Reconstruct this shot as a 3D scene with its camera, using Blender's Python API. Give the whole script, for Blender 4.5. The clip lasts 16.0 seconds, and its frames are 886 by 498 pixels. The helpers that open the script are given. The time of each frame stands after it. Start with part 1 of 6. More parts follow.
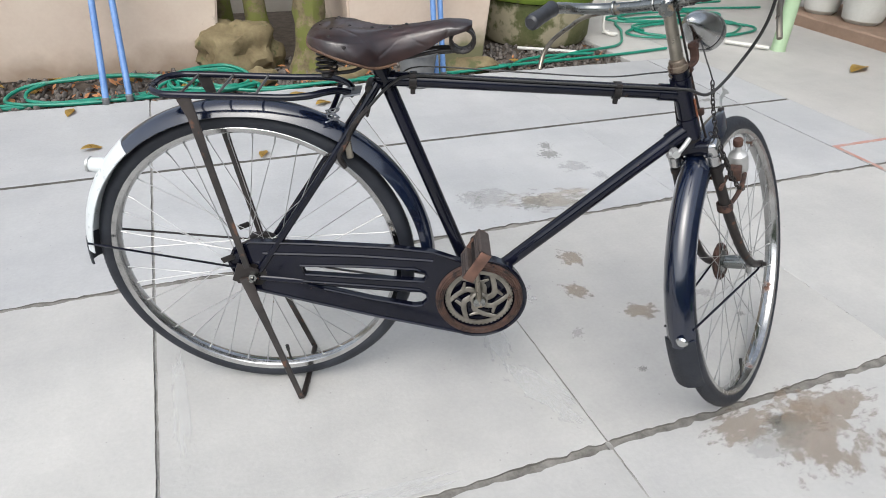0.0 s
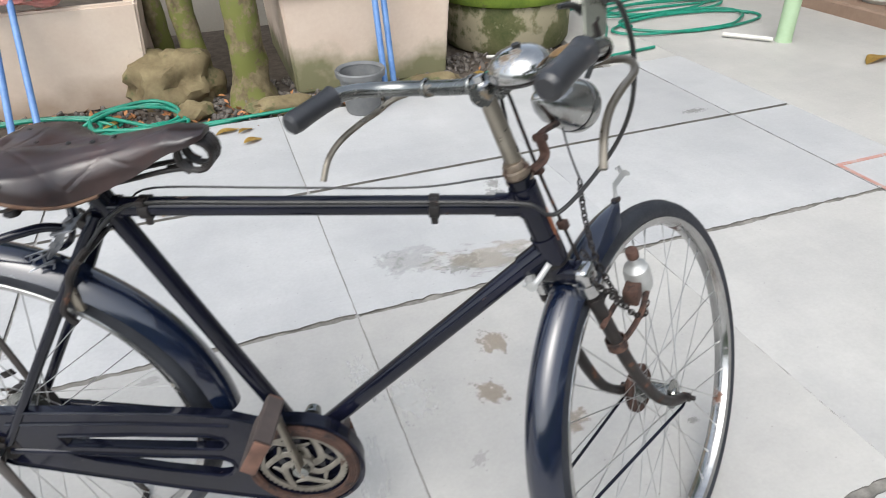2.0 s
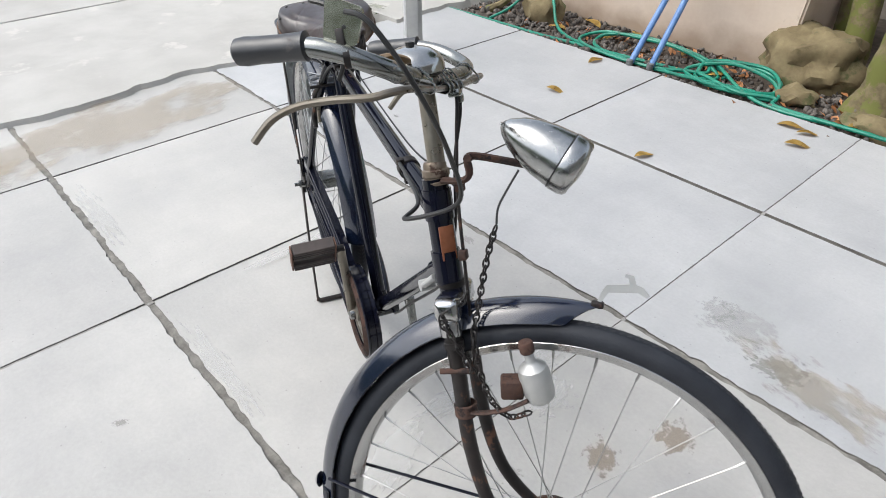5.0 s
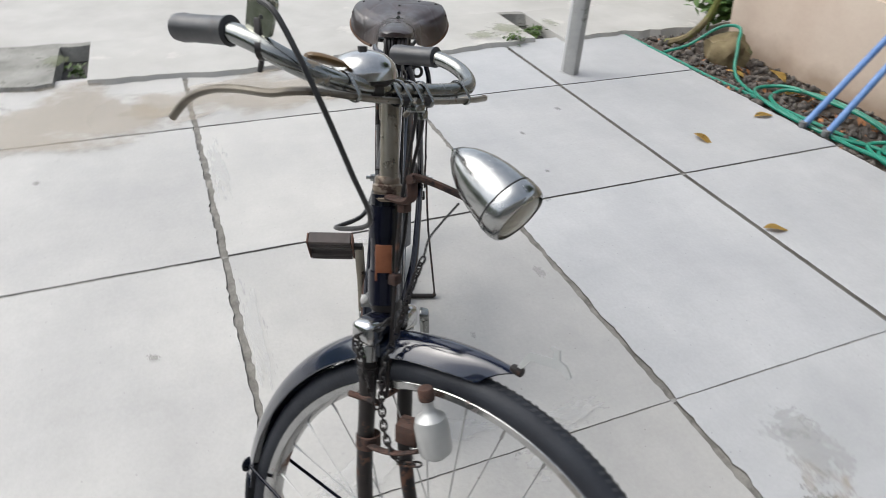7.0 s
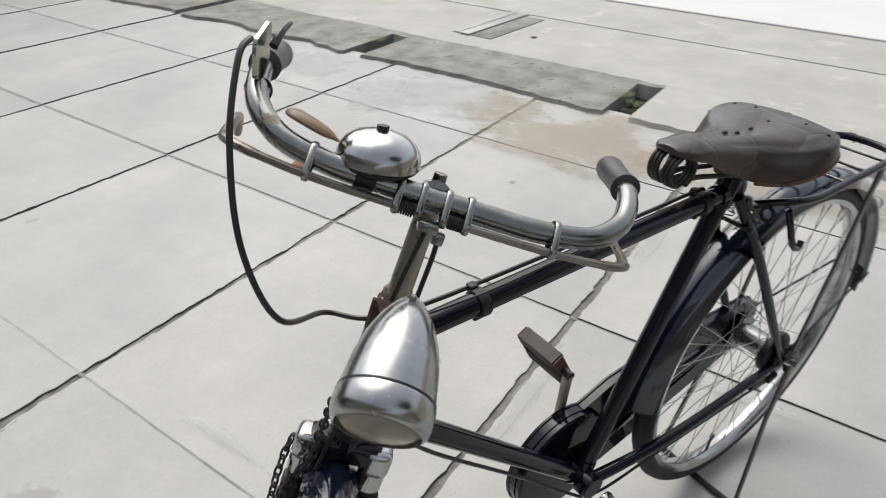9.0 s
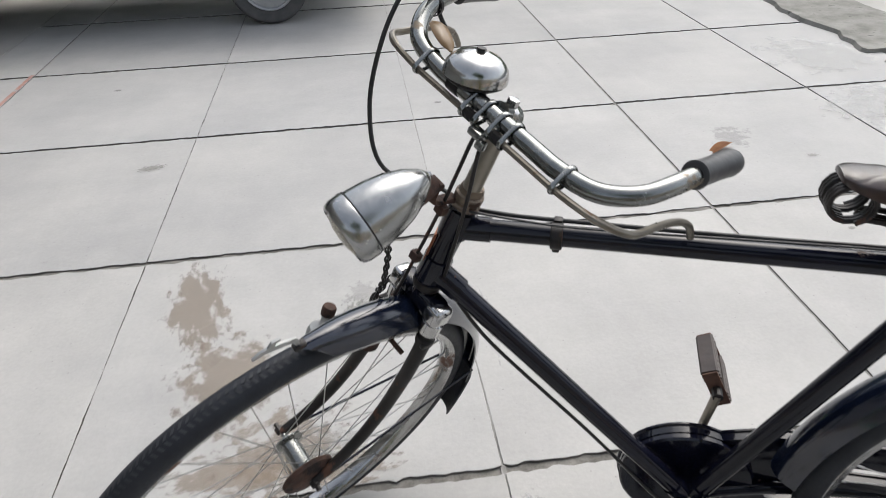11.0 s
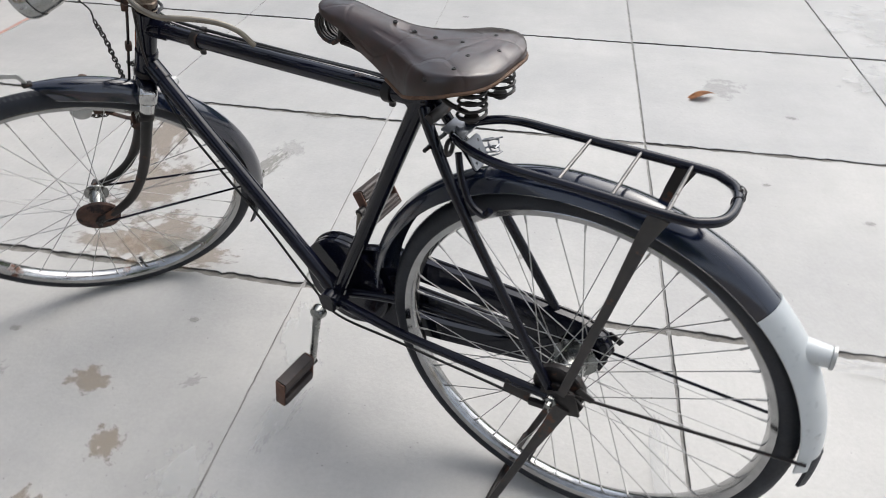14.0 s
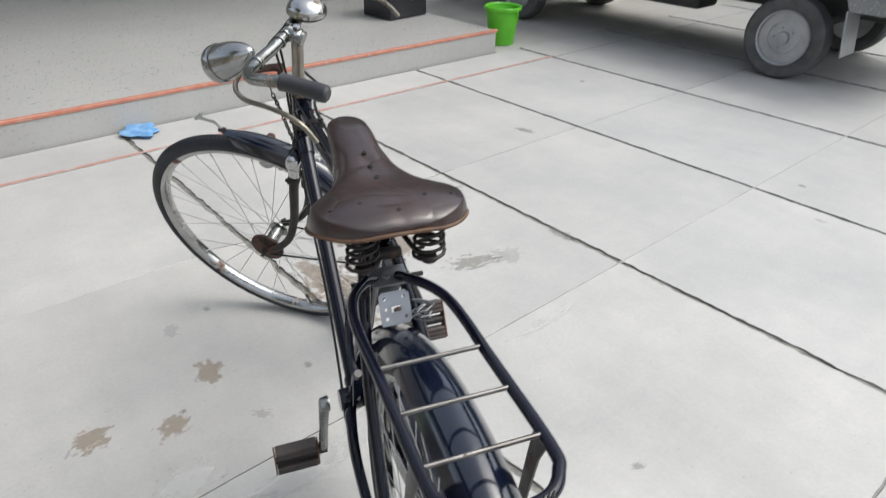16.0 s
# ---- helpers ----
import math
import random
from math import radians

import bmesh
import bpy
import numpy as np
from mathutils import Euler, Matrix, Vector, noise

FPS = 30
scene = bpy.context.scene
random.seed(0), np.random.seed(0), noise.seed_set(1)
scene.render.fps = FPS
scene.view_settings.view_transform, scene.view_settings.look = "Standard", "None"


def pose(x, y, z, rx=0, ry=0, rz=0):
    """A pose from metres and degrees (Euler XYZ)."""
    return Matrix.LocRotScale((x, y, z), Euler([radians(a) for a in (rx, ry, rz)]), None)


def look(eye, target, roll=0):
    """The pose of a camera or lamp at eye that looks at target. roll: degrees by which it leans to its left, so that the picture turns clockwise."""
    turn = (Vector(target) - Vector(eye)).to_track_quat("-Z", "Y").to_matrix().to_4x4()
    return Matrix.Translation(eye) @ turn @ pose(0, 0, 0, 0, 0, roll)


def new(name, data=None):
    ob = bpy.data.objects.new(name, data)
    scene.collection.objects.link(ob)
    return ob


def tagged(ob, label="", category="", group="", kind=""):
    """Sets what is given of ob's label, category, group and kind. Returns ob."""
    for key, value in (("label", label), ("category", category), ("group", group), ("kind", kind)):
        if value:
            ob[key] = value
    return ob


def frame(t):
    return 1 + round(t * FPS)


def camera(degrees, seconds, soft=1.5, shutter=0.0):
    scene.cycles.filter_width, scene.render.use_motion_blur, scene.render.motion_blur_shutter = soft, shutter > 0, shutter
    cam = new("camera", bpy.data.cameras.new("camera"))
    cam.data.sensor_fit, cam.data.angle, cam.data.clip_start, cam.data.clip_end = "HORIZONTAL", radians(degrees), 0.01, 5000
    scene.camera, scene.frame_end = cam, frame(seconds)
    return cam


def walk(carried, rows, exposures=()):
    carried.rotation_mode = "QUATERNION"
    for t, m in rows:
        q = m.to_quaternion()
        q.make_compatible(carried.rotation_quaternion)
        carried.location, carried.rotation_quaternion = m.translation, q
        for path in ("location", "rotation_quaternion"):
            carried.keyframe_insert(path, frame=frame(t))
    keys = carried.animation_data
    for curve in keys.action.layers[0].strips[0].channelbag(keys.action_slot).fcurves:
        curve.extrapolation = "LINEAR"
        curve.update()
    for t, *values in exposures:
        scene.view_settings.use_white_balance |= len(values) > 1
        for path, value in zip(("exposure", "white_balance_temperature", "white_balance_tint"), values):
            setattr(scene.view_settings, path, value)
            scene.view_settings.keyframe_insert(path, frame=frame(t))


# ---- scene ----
cam = camera(68.8, 16.0, soft=0.6, shutter=0.3)
PATH = [
    (0, (0.205, -0.823, 1.205), (0.852, 0.738, 0.135), 2.6),
    (0.5, (0.259, -0.799, 1.198), (0.828, 0.767, 0.091), -0.4),
    (1, (0.454, -0.759, 1.214), (0.902, 0.893, 0.179), -0.8),
    (1.5, (0.609, -0.668, 1.211), (1.13, 0.909, 0.096), -0.9),
    (2, (0.755, -0.526, 1.244), (1.296, 1.052, 0.141), -1.8),
    (2.5, (0.978, -0.534, 1.29), (1.198, 1.157, 0.245), -0.6),
    (3, (1.135, -0.491, 1.287), (1.081, 1.177, 0.185), -1.6),
    (3.5, (1.215, -0.35, 1.261), (1.04, 1.212, 0.024), 1.7),
    (4, (1.328, -0.307, 1.232), (0.627, 1.091, -0.015), -1.5),
    (4.2, (1.433, -0.31, 1.254), (0.449, 0.924, 0.025), -1.7),
    (6.3, (1.811, -0.32, 1.293), (0.457, 0.621, 0.163), -2.1),
    (6.5, (1.822, -0.245, 1.29), (0.41, 0.629, 0.176), -3.3),
    (7, (1.811, -0.033, 1.27), (0.323, 0.628, 0.109), 3.2),
    (7.5, (1.863, 0.206, 1.248), (0.229, 0.455, 0.123), 1.9),
    (8, (1.778, 0.349, 1.258), (0.089, 0.095, 0.217), 3.4),
    (8.5, (1.614, 0.403, 1.243), (0.007, -0.115, 0.171), 4.1),
    (9, (1.522, 0.524, 1.249), (0.124, -0.405, 0.162), 1.2),
    (9.2, (1.504, 0.57, 1.253), (0.219, -0.479, 0.136), 1.7),
    (11.3, (1.222, 1.029, 1.259), (1.065, -0.602, 0.112), -2.0),
    (11.5, (1.232, 1.131, 1.255), (1.063, -0.474, 0.074), -2.1),
    (12, (1.113, 1.315, 1.244), (0.911, -0.318, 0.107), -0.9),
    (12.5, (0.915, 1.455, 1.243), (0.779, -0.128, 0.028), -1.3),
    (13, (0.785, 1.372, 1.234), (0.583, -0.221, 0.042), 6.1),
    (13.5, (0.616, 1.273, 1.223), (0.588, -0.271, -0.049), 0.3),
    (14, (0.387, 1.258, 1.234), (0.647, -0.268, -0.033), 0.6),
    (14.5, (0.241, 1.071, 1.199), (0.626, -0.423, -0.074), 3.6),
    (15, (0.143, 0.903, 1.152), (0.694, -0.441, -0.224), 4.5),
    (15.5, (-0.007, 0.858, 1.2), (1.185, -0.186, -0.021), -1.2),
    (16, (-0.084, 0.842, 1.247), (1.204, -0.293, 0.222), 1.1),
]
walk(cam, [(t, look(e, g, r)) for t, e, g, r in PATH], exposures=[(0.0, 0.38, 6330, 8), (1.0, 0.37, 6330, 8), (1.5, 0.42, 6330, 8), (2.5, 0.60, 6340, 7), (3.0, 0.54, 6330, 8), (3.5, 0.50, 6330, 8), (4.0, 0.52, 6330, 8), (6.5, 0.31, 6400, 8), (8.0, 0.17, 6480, 8), (8.5, 0.07, 6600, 8), (9.0, 0.05, 6640, 8), (11.5, 0.20, 6440, 9), (13.0, 0.31, 6420, 9), (14.0, 0.29, 6430, 9), (15.0, 0.34, 6450, 8), (16.0, 0.38, 6430, 7)])

# ---- sky and sun: bright, thinly overcast ----
SUN_UP, SUN_TURN = radians(54), radians(217)
world = bpy.data.worlds.new("sky")
scene.world = world
world.use_nodes = True
wn = world.node_tree
sky = wn.nodes.new("ShaderNodeTexSky")
sky.sky_type, sky.sun_disc = "NISHITA", False
sky.sun_elevation, sky.sun_rotation = SUN_UP, SUN_TURN
sky.air_density, sky.dust_density, sky.ozone_density = 1.0, 4.0, 1.0
soften = wn.nodes.new("ShaderNodeHueSaturation")
soften.inputs["Saturation"].default_value = 0.45
wn.links.new(sky.outputs["Color"], soften.inputs["Color"])
wn.links.new(soften.outputs["Color"], wn.nodes["Background"].inputs["Color"])
wn.nodes["Background"].inputs["Strength"].default_value = 0.225
sun = new("sun", bpy.data.lights.new("sun", "SUN"))
sun.data.energy, sun.data.angle, sun.data.color = 0.7, radians(60), (1.0, 0.97, 0.925)
sun.matrix_world = look((math.sin(SUN_TURN) * math.cos(SUN_UP) * 20, math.cos(SUN_TURN) * math.cos(SUN_UP) * 20, math.sin(SUN_UP) * 20), (0, 0, 0))


# ---- materials ----
def surf(name, c1, c2, scale=4.0, rough=(0.5, 0.7), metal=0.0, bump=0.1, fine=60.0, spot=None, spot_scale=9.0, spot_at=0.6, spot_rough=0.85, coat=0.0, vary=0.0, spec=0.5, coat_rough=0.12):
    """A surface with two scales of variation; spot: a third colour in patches (rust, dirt, moss). All colours are
    scaled down so sky reflections stand out under raised exposure.
    """
    dull = 0.78 if metal < 0.3 else 0.86
    c1, c2 = [v * dull for v in c1], [v * dull for v in c2]
    spot = [v * dull for v in spot] if spot else None
    m = bpy.data.materials.new(name)
    m.use_nodes = True
    nt = m.node_tree
    n, link = nt.nodes, nt.links.new
    b = n["Principled BSDF"]
    tc, info = n.new("ShaderNodeTexCoord"), n.new("ShaderNodeObjectInfo")
    shift = n.new("ShaderNodeVectorMath")
    shift.operation = "MULTIPLY_ADD"
    comb = n.new("ShaderNodeCombineXYZ")
    for k in range(3):
        link(info.outputs["Random"], comb.inputs[k])
    link(comb.outputs[0], shift.inputs[0])
    shift.inputs[1].default_value = (17, 31, 23)
    link(tc.outputs["Object"], shift.inputs[2])

    def noise_at(sc, detail=6.0, rg=0.55):
        t = n.new("ShaderNodeTexNoise")
        t.inputs["Scale"].default_value, t.inputs["Detail"].default_value, t.inputs["Roughness"].default_value = sc, detail, rg
        link(shift.outputs[0], t.inputs["Vector"])
        return t

    big, small = noise_at(scale), noise_at(fine, 4.0)
    mix = n.new("ShaderNodeMix")
    mix.data_type = "RGBA"
    mix.inputs["A"].default_value, mix.inputs["B"].default_value = (*c1, 1), (*c2, 1)
    both = n.new("ShaderNodeMath")
    both.operation = "MULTIPLY_ADD"
    link(small.outputs["Fac"], both.inputs[0])
    both.inputs[1].default_value = 0.35
    link(big.outputs["Fac"], both.inputs[2])
    rng = n.new("ShaderNodeMapRange")
    rng.inputs["From Min"].default_value, rng.inputs["From Max"].default_value = 0.48, 0.88
    link(both.outputs[0], rng.inputs["Value"])
    link(rng.outputs[0], mix.inputs["Factor"])
    colour = mix.outputs["Result"]
    rr = n.new("ShaderNodeMapRange")
    rr.inputs["To Min"].default_value, rr.inputs["To Max"].default_value = rough
    link(small.outputs["Fac"], rr.inputs["Value"])
    rr.inputs["From Min"].default_value, rr.inputs["From Max"].default_value = 0.3, 0.7
    rough_out = rr.outputs[0]
    b.inputs["Metallic"].default_value = metal
    b.inputs["Specular IOR Level"].default_value = spec
    if spot:
        sp = noise_at(spot_scale, 8.0, 0.65)
        step = n.new("ShaderNodeMapRange")
        step.inputs["From Min"].default_value, step.inputs["From Max"].default_value = spot_at, spot_at + 0.06
        link(sp.outputs["Fac"], step.inputs["Value"])
        mx = n.new("ShaderNodeMix")
        mx.data_type = "RGBA"
        link(step.outputs[0], mx.inputs["Factor"])
        link(colour, mx.inputs["A"])
        mx.inputs["B"].default_value = (*spot, 1)
        colour = mx.outputs["Result"]
        mr = n.new("ShaderNodeMix")
        link(step.outputs[0], mr.inputs["Factor"])
        link(rough_out, mr.inputs["A"])
        mr.inputs["B"].default_value = spot_rough
        rough_out = mr.outputs["Result"]
        if metal:
            mm = n.new("ShaderNodeMapRange")
            mm.inputs["To Min"].default_value, mm.inputs["To Max"].default_value = metal, 0.1
            link(step.outputs[0], mm.inputs["Value"])
            link(mm.outputs[0], b.inputs["Metallic"])
    if vary:
        hs = n.new("ShaderNodeHueSaturation")
        vr = n.new("ShaderNodeMapRange")
        vr.inputs["To Min"].default_value, vr.inputs["To Max"].default_value = 1 - vary, 1 + vary
        link(info.outputs["Random"], vr.inputs["Value"])
        link(vr.outputs[0], hs.inputs["Value"])
        link(colour, hs.inputs["Color"])
        colour = hs.outputs["Color"]
    link(colour, b.inputs["Base Color"])
    link(rough_out, b.inputs["Roughness"])
    if coat:
        b.inputs["Coat Weight"].default_value, b.inputs["Coat Roughness"].default_value = coat, coat_rough
    if bump:
        bp = n.new("ShaderNodeBump")
        bp.inputs["Strength"].default_value, bp.inputs["Distance"].default_value = bump, 0.004
        link(both.outputs[0], bp.inputs["Height"])
        link(bp.outputs[0], b.inputs["Normal"])
    return m


def stain_mat(name, colour, strength, scale=5.0):
    """A flat stain that thins out towards a ragged edge."""
    m = bpy.data.materials.new(name)
    m.use_nodes = True
    n, link = m.node_tree.nodes, m.node_tree.links.new
    b = n["Principled BSDF"]
    b.inputs["Base Color"].default_value = (*[v * 0.78 for v in colour], 1)
    b.inputs["Roughness"].default_value = 0.75
    tc, info = n.new("ShaderNodeTexCoord"), n.new("ShaderNodeObjectInfo")
    ln = n.new("ShaderNodeVectorMath")
    ln.operation = "LENGTH"
    link(tc.outputs["Object"], ln.inputs[0])
    no = n.new("ShaderNodeTexNoise")
    no.noise_dimensions = "4D"
    no.inputs["Scale"].default_value, no.inputs["Detail"].default_value, no.inputs["Roughness"].default_value = scale, 8, 0.6
    w = n.new("ShaderNodeMath")
    w.operation = "MULTIPLY"
    w.inputs[1].default_value = 50
    link(info.outputs["Random"], w.inputs[0])
    link(w.outputs[0], no.inputs["W"])
    link(tc.outputs["Object"], no.inputs["Vector"])
    sub = n.new("ShaderNodeMath")
    sub.operation = "MULTIPLY_ADD"
    link(ln.outputs["Value"], sub.inputs[0])
    sub.inputs[1].default_value = -0.75
    wide = n.new("ShaderNodeMath")
    wide.operation = "MULTIPLY_ADD"
    link(no.outputs["Fac"], wide.inputs[0])
    wide.inputs[1].default_value, wide.inputs[2].default_value = 1.9, -0.45
    link(wide.outputs[0], sub.inputs[2])
    mp = n.new("ShaderNodeMapRange")
    mp.inputs["From Min"].default_value, mp.inputs["From Max"].default_value = -0.02, 0.16
    mp.inputs["To Max"].default_value = strength
    link(sub.outputs[0], mp.inputs["Value"])
    link(mp.outputs[0], b.inputs["Alpha"])
    return m


def concrete_mat(name):
    """Steel-trowelled cement: slabs of slightly different tone, blotches, wiped streaks, fine grain and dark pits."""
    m = bpy.data.materials.new(name)
    m.use_nodes = True
    n, link = m.node_tree.nodes, m.node_tree.links.new
    b = n["Principled BSDF"]
    tc, info = n.new("ShaderNodeTexCoord"), n.new("ShaderNodeObjectInfo")
    comb, at = n.new("ShaderNodeCombineXYZ"), n.new("ShaderNodeVectorMath")
    at.operation = "MULTIPLY_ADD"
    for k in range(3):
        link(info.outputs["Random"], comb.inputs[k])
    link(comb.outputs[0], at.inputs[0])
    at.inputs[1].default_value = (41, 67, 29)
    link(tc.outputs["Object"], at.inputs[2])

    def grain(scale, detail, rough, squash=(1, 1, 1), turn=0.0):
        mp = n.new("ShaderNodeMapping")
        mp.inputs["Scale"].default_value, mp.inputs["Rotation"].default_value = squash, (0, 0, turn)
        link(at.outputs[0], mp.inputs["Vector"])
        t = n.new("ShaderNodeTexNoise")
        t.inputs["Scale"].default_value, t.inputs["Detail"].default_value, t.inputs["Roughness"].default_value = scale, detail, rough
        link(mp.outputs[0], t.inputs["Vector"])
        return t.outputs["Fac"]

    def spread(value, lo, hi, a, c):
        r = n.new("ShaderNodeMapRange")
        r.inputs["From Min"].default_value, r.inputs["From Max"].default_value = lo, hi
        r.inputs["To Min"].default_value, r.inputs["To Max"].default_value = a, c
        link(value, r.inputs["Value"])
        return r.outputs[0]

    def times(a, c):
        x = n.new("ShaderNodeMath")
        x.operation = "MULTIPLY"
        link(a, x.inputs[0])
        link(c, x.inputs[1])
        return x.outputs[0]

    blotch, mid, fine = grain(1.7, 5, 0.55), grain(9, 7, 0.62), grain(90, 4, 0.6)
    wipe, wipe2 = grain(3, 5, 0.6, (1, 3.2, 1), 0.6), grain(4, 5, 0.6, (3.5, 1, 1), 0.3)
    pit = n.new("ShaderNodeTexVoronoi")
    pit.inputs["Scale"].default_value = 26
    link(at.outputs[0], pit.inputs["Vector"])
    value = times(times(spread(blotch, 0.3, 0.7, 0.88, 1.09), spread(mid, 0.3, 0.7, 0.94, 1.05)), times(spread(wipe, 0.32, 0.62, 0.975, 1.02), spread(wipe2, 0.3, 0.66, 0.98, 1.02)))
    value = times(times(value, spread(fine, 0.25, 0.75, 0.95, 1.045)), spread(pit.outputs["Distance"], 0.035, 0.075, 0.72, 1.0))
    value = times(value, spread(info.outputs["Random"], 0, 1, 0.95, 1.05))
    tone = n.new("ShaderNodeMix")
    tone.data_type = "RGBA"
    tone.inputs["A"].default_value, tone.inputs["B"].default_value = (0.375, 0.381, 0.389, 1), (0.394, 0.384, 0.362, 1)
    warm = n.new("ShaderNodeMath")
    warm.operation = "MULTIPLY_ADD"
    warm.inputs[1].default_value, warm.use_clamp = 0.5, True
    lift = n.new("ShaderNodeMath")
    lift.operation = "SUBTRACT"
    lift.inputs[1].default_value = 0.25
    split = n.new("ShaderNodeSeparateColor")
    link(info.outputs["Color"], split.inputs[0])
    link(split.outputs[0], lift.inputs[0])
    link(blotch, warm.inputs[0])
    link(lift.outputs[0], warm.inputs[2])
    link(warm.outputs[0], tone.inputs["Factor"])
    mul = n.new("ShaderNodeVectorMath")
    mul.operation = "SCALE"
    link(tone.outputs["Result"], mul.inputs[0])
    link(value, mul.inputs["Scale"])
    link(mul.outputs[0], b.inputs["Base Color"])
    link(spread(mid, 0.3, 0.7, 0.48, 0.72), b.inputs["Roughness"])
    bp = n.new("ShaderNodeBump")
    bp.inputs["Strength"].default_value, bp.inputs["Distance"].default_value = 0.16, 0.004
    both = n.new("ShaderNodeMath")
    link(fine, both.inputs[0])
    link(mid, both.inputs[1])
    link(both.outputs[0], bp.inputs["Height"])
    link(bp.outputs[0], b.inputs["Normal"])
    return m


CONCRETE = concrete_mat("concrete")
JOINT = surf("sandy_joint", (0.12, 0.113, 0.10), (0.32, 0.305, 0.275), 22, (0.8, 0.95), bump=0.8, fine=160)
MORTAR = surf("mortar", (0.11, 0.104, 0.095), (0.22, 0.21, 0.19), 14, (0.8, 0.95), bump=0.6, fine=160)
THIN_JOINT = surf("thin_joint", (0.22, 0.212, 0.195), (0.42, 0.41, 0.385), 20, (0.8, 0.95), bump=0.5, fine=160)
OLD_CONCRETE = surf("old_concrete", (0.19, 0.187, 0.168), (0.40, 0.39, 0.355), 7, (0.75, 0.9), bump=0.8, fine=110, spot=(0.15, 0.148, 0.13), spot_scale=14, spot_at=0.6)
BEIGE_PAVING = surf("beige_paving", (0.45, 0.435, 0.405), (0.56, 0.548, 0.515), 3, (0.6, 0.8), bump=0.3, fine=70, spot=(0.62, 0.6, 0.56), spot_scale=4, spot_at=0.6)
# Near-black: shade of the open drain held in colour; also a black plug.
DRAIN_SHADE_AND_PLUG = surf("drain_shade_and_plug", (0.03, 0.03, 0.03), (0.06, 0.055, 0.05), 12, (0.8, 0.9), bump=0.3)
MOSSY = surf("mossy_concrete", (0.075, 0.095, 0.025), (0.20, 0.19, 0.09), 5, (0.85, 0.95), bump=0.7, fine=60, spot=(0.42, 0.37, 0.25), spot_scale=2.6, spot_at=0.53)
MOSS = surf("moss", (0.10, 0.16, 0.015), (0.20, 0.28, 0.03), 9, (0.9, 1.0), bump=1.0, fine=120, spot=(0.10, 0.08, 0.04), spot_scale=6, spot_at=0.58)
WHITE_WALL = surf("white_wall", (0.78, 0.78, 0.77), (0.84, 0.84, 0.83), 1.5, (0.7, 0.85), bump=0.08)
# Colour of an unseen backdrop: reflected greenery reduced to one dull green.
GREEN_BACKDROP = surf("green_backdrop", (0.12, 0.16, 0.08), (0.18, 0.22, 0.13), 2.5, (0.75, 0.9), bump=0.2)
GREY_WALL = surf("grey_wall", (0.34, 0.31, 0.27), (0.42, 0.39, 0.34), 2.5, (0.75, 0.9), bump=0.2)
SOIL = surf("soil", (0.055, 0.042, 0.032), (0.12, 0.095, 0.075), 18, (0.85, 1.0), bump=1.0, fine=140)
PEBBLE = surf("pebble", (0.07, 0.06, 0.055), (0.20, 0.175, 0.15), 30, (0.7, 0.9), bump=0.3)
ROCK = surf("rock", (0.13, 0.095, 0.045), (0.28, 0.225, 0.12), 9, (0.8, 0.95), bump=0.9, fine=60, spot=(0.10, 0.11, 0.04), spot_scale=5, spot_at=0.55)
BARK = surf("bark", (0.10, 0.075, 0.035), (0.27, 0.22, 0.12), 16, (0.8, 0.95), bump=1.0, fine=45, spot=(0.15, 0.16, 0.035), spot_scale=9, spot_at=0.47)
FERN = surf("fern_leaf", (0.07, 0.15, 0.03), (0.13, 0.24, 0.05), 12, (0.5, 0.7), bump=0.1)
LEAF = surf("leaf_green", (0.05, 0.10, 0.015), (0.11, 0.19, 0.03), 8, (0.4, 0.6), bump=0.1)
DEAD_LEAF = surf("dead_leaf", (0.50, 0.31, 0.06), (0.62, 0.42, 0.12), 25, (0.6, 0.8), bump=0.4, spot=(0.25, 0.13, 0.04), spot_scale=40, spot_at=0.6)
BROWN_LEAF = surf("brown_leaf", (0.34, 0.13, 0.05), (0.52, 0.24, 0.09), 25, (0.6, 0.8), bump=0.4)
HOSE = surf("green_hose", (0.008, 0.20, 0.13), (0.02, 0.30, 0.20), 20, (0.3, 0.5), bump=0.05, spot=(0.10, 0.22, 0.16), spot_scale=15, spot_at=0.62)
BLUE_PAINT = surf("blue_paint", (0.10, 0.22, 0.50), (0.17, 0.32, 0.62), 12, (0.35, 0.5), bump=0.1, spot=(0.2, 0.12, 0.08), spot_scale=25, spot_at=0.7)
GREY_PLASTIC = surf("grey_plastic", (0.13, 0.135, 0.14), (0.20, 0.205, 0.205), 14, (0.45, 0.6), bump=0.15)
POST_STEEL = surf("post_steel", (0.33, 0.335, 0.33), (0.45, 0.45, 0.44), 6, (0.35, 0.5), metal=0.3, bump=0.05, spot=(0.14, 0.13, 0.12), spot_scale=5, spot_at=0.63)
FADED_RED = surf("faded_red_line", (0.50, 0.22, 0.17), (0.55, 0.36, 0.31), 20, (0.6, 0.8), bump=0.1, spot=(0.5, 0.48, 0.45), spot_scale=18, spot_at=0.56)
RED_PAINT = surf("red_line_paint", (0.50, 0.16, 0.10), (0.56, 0.29, 0.21), 20, (0.6, 0.8), bump=0.1, spot=(0.5, 0.45, 0.4), spot_scale=25, spot_at=0.62)
TILE = surf("porch_tile", (0.42, 0.415, 0.40), (0.48, 0.475, 0.455), 2, (0.25, 0.4), bump=0.05)
BROWN_TILE = surf("brown_tile", (0.26, 0.17, 0.12), (0.36, 0.25, 0.18), 5, (0.5, 0.7), bump=0.1)
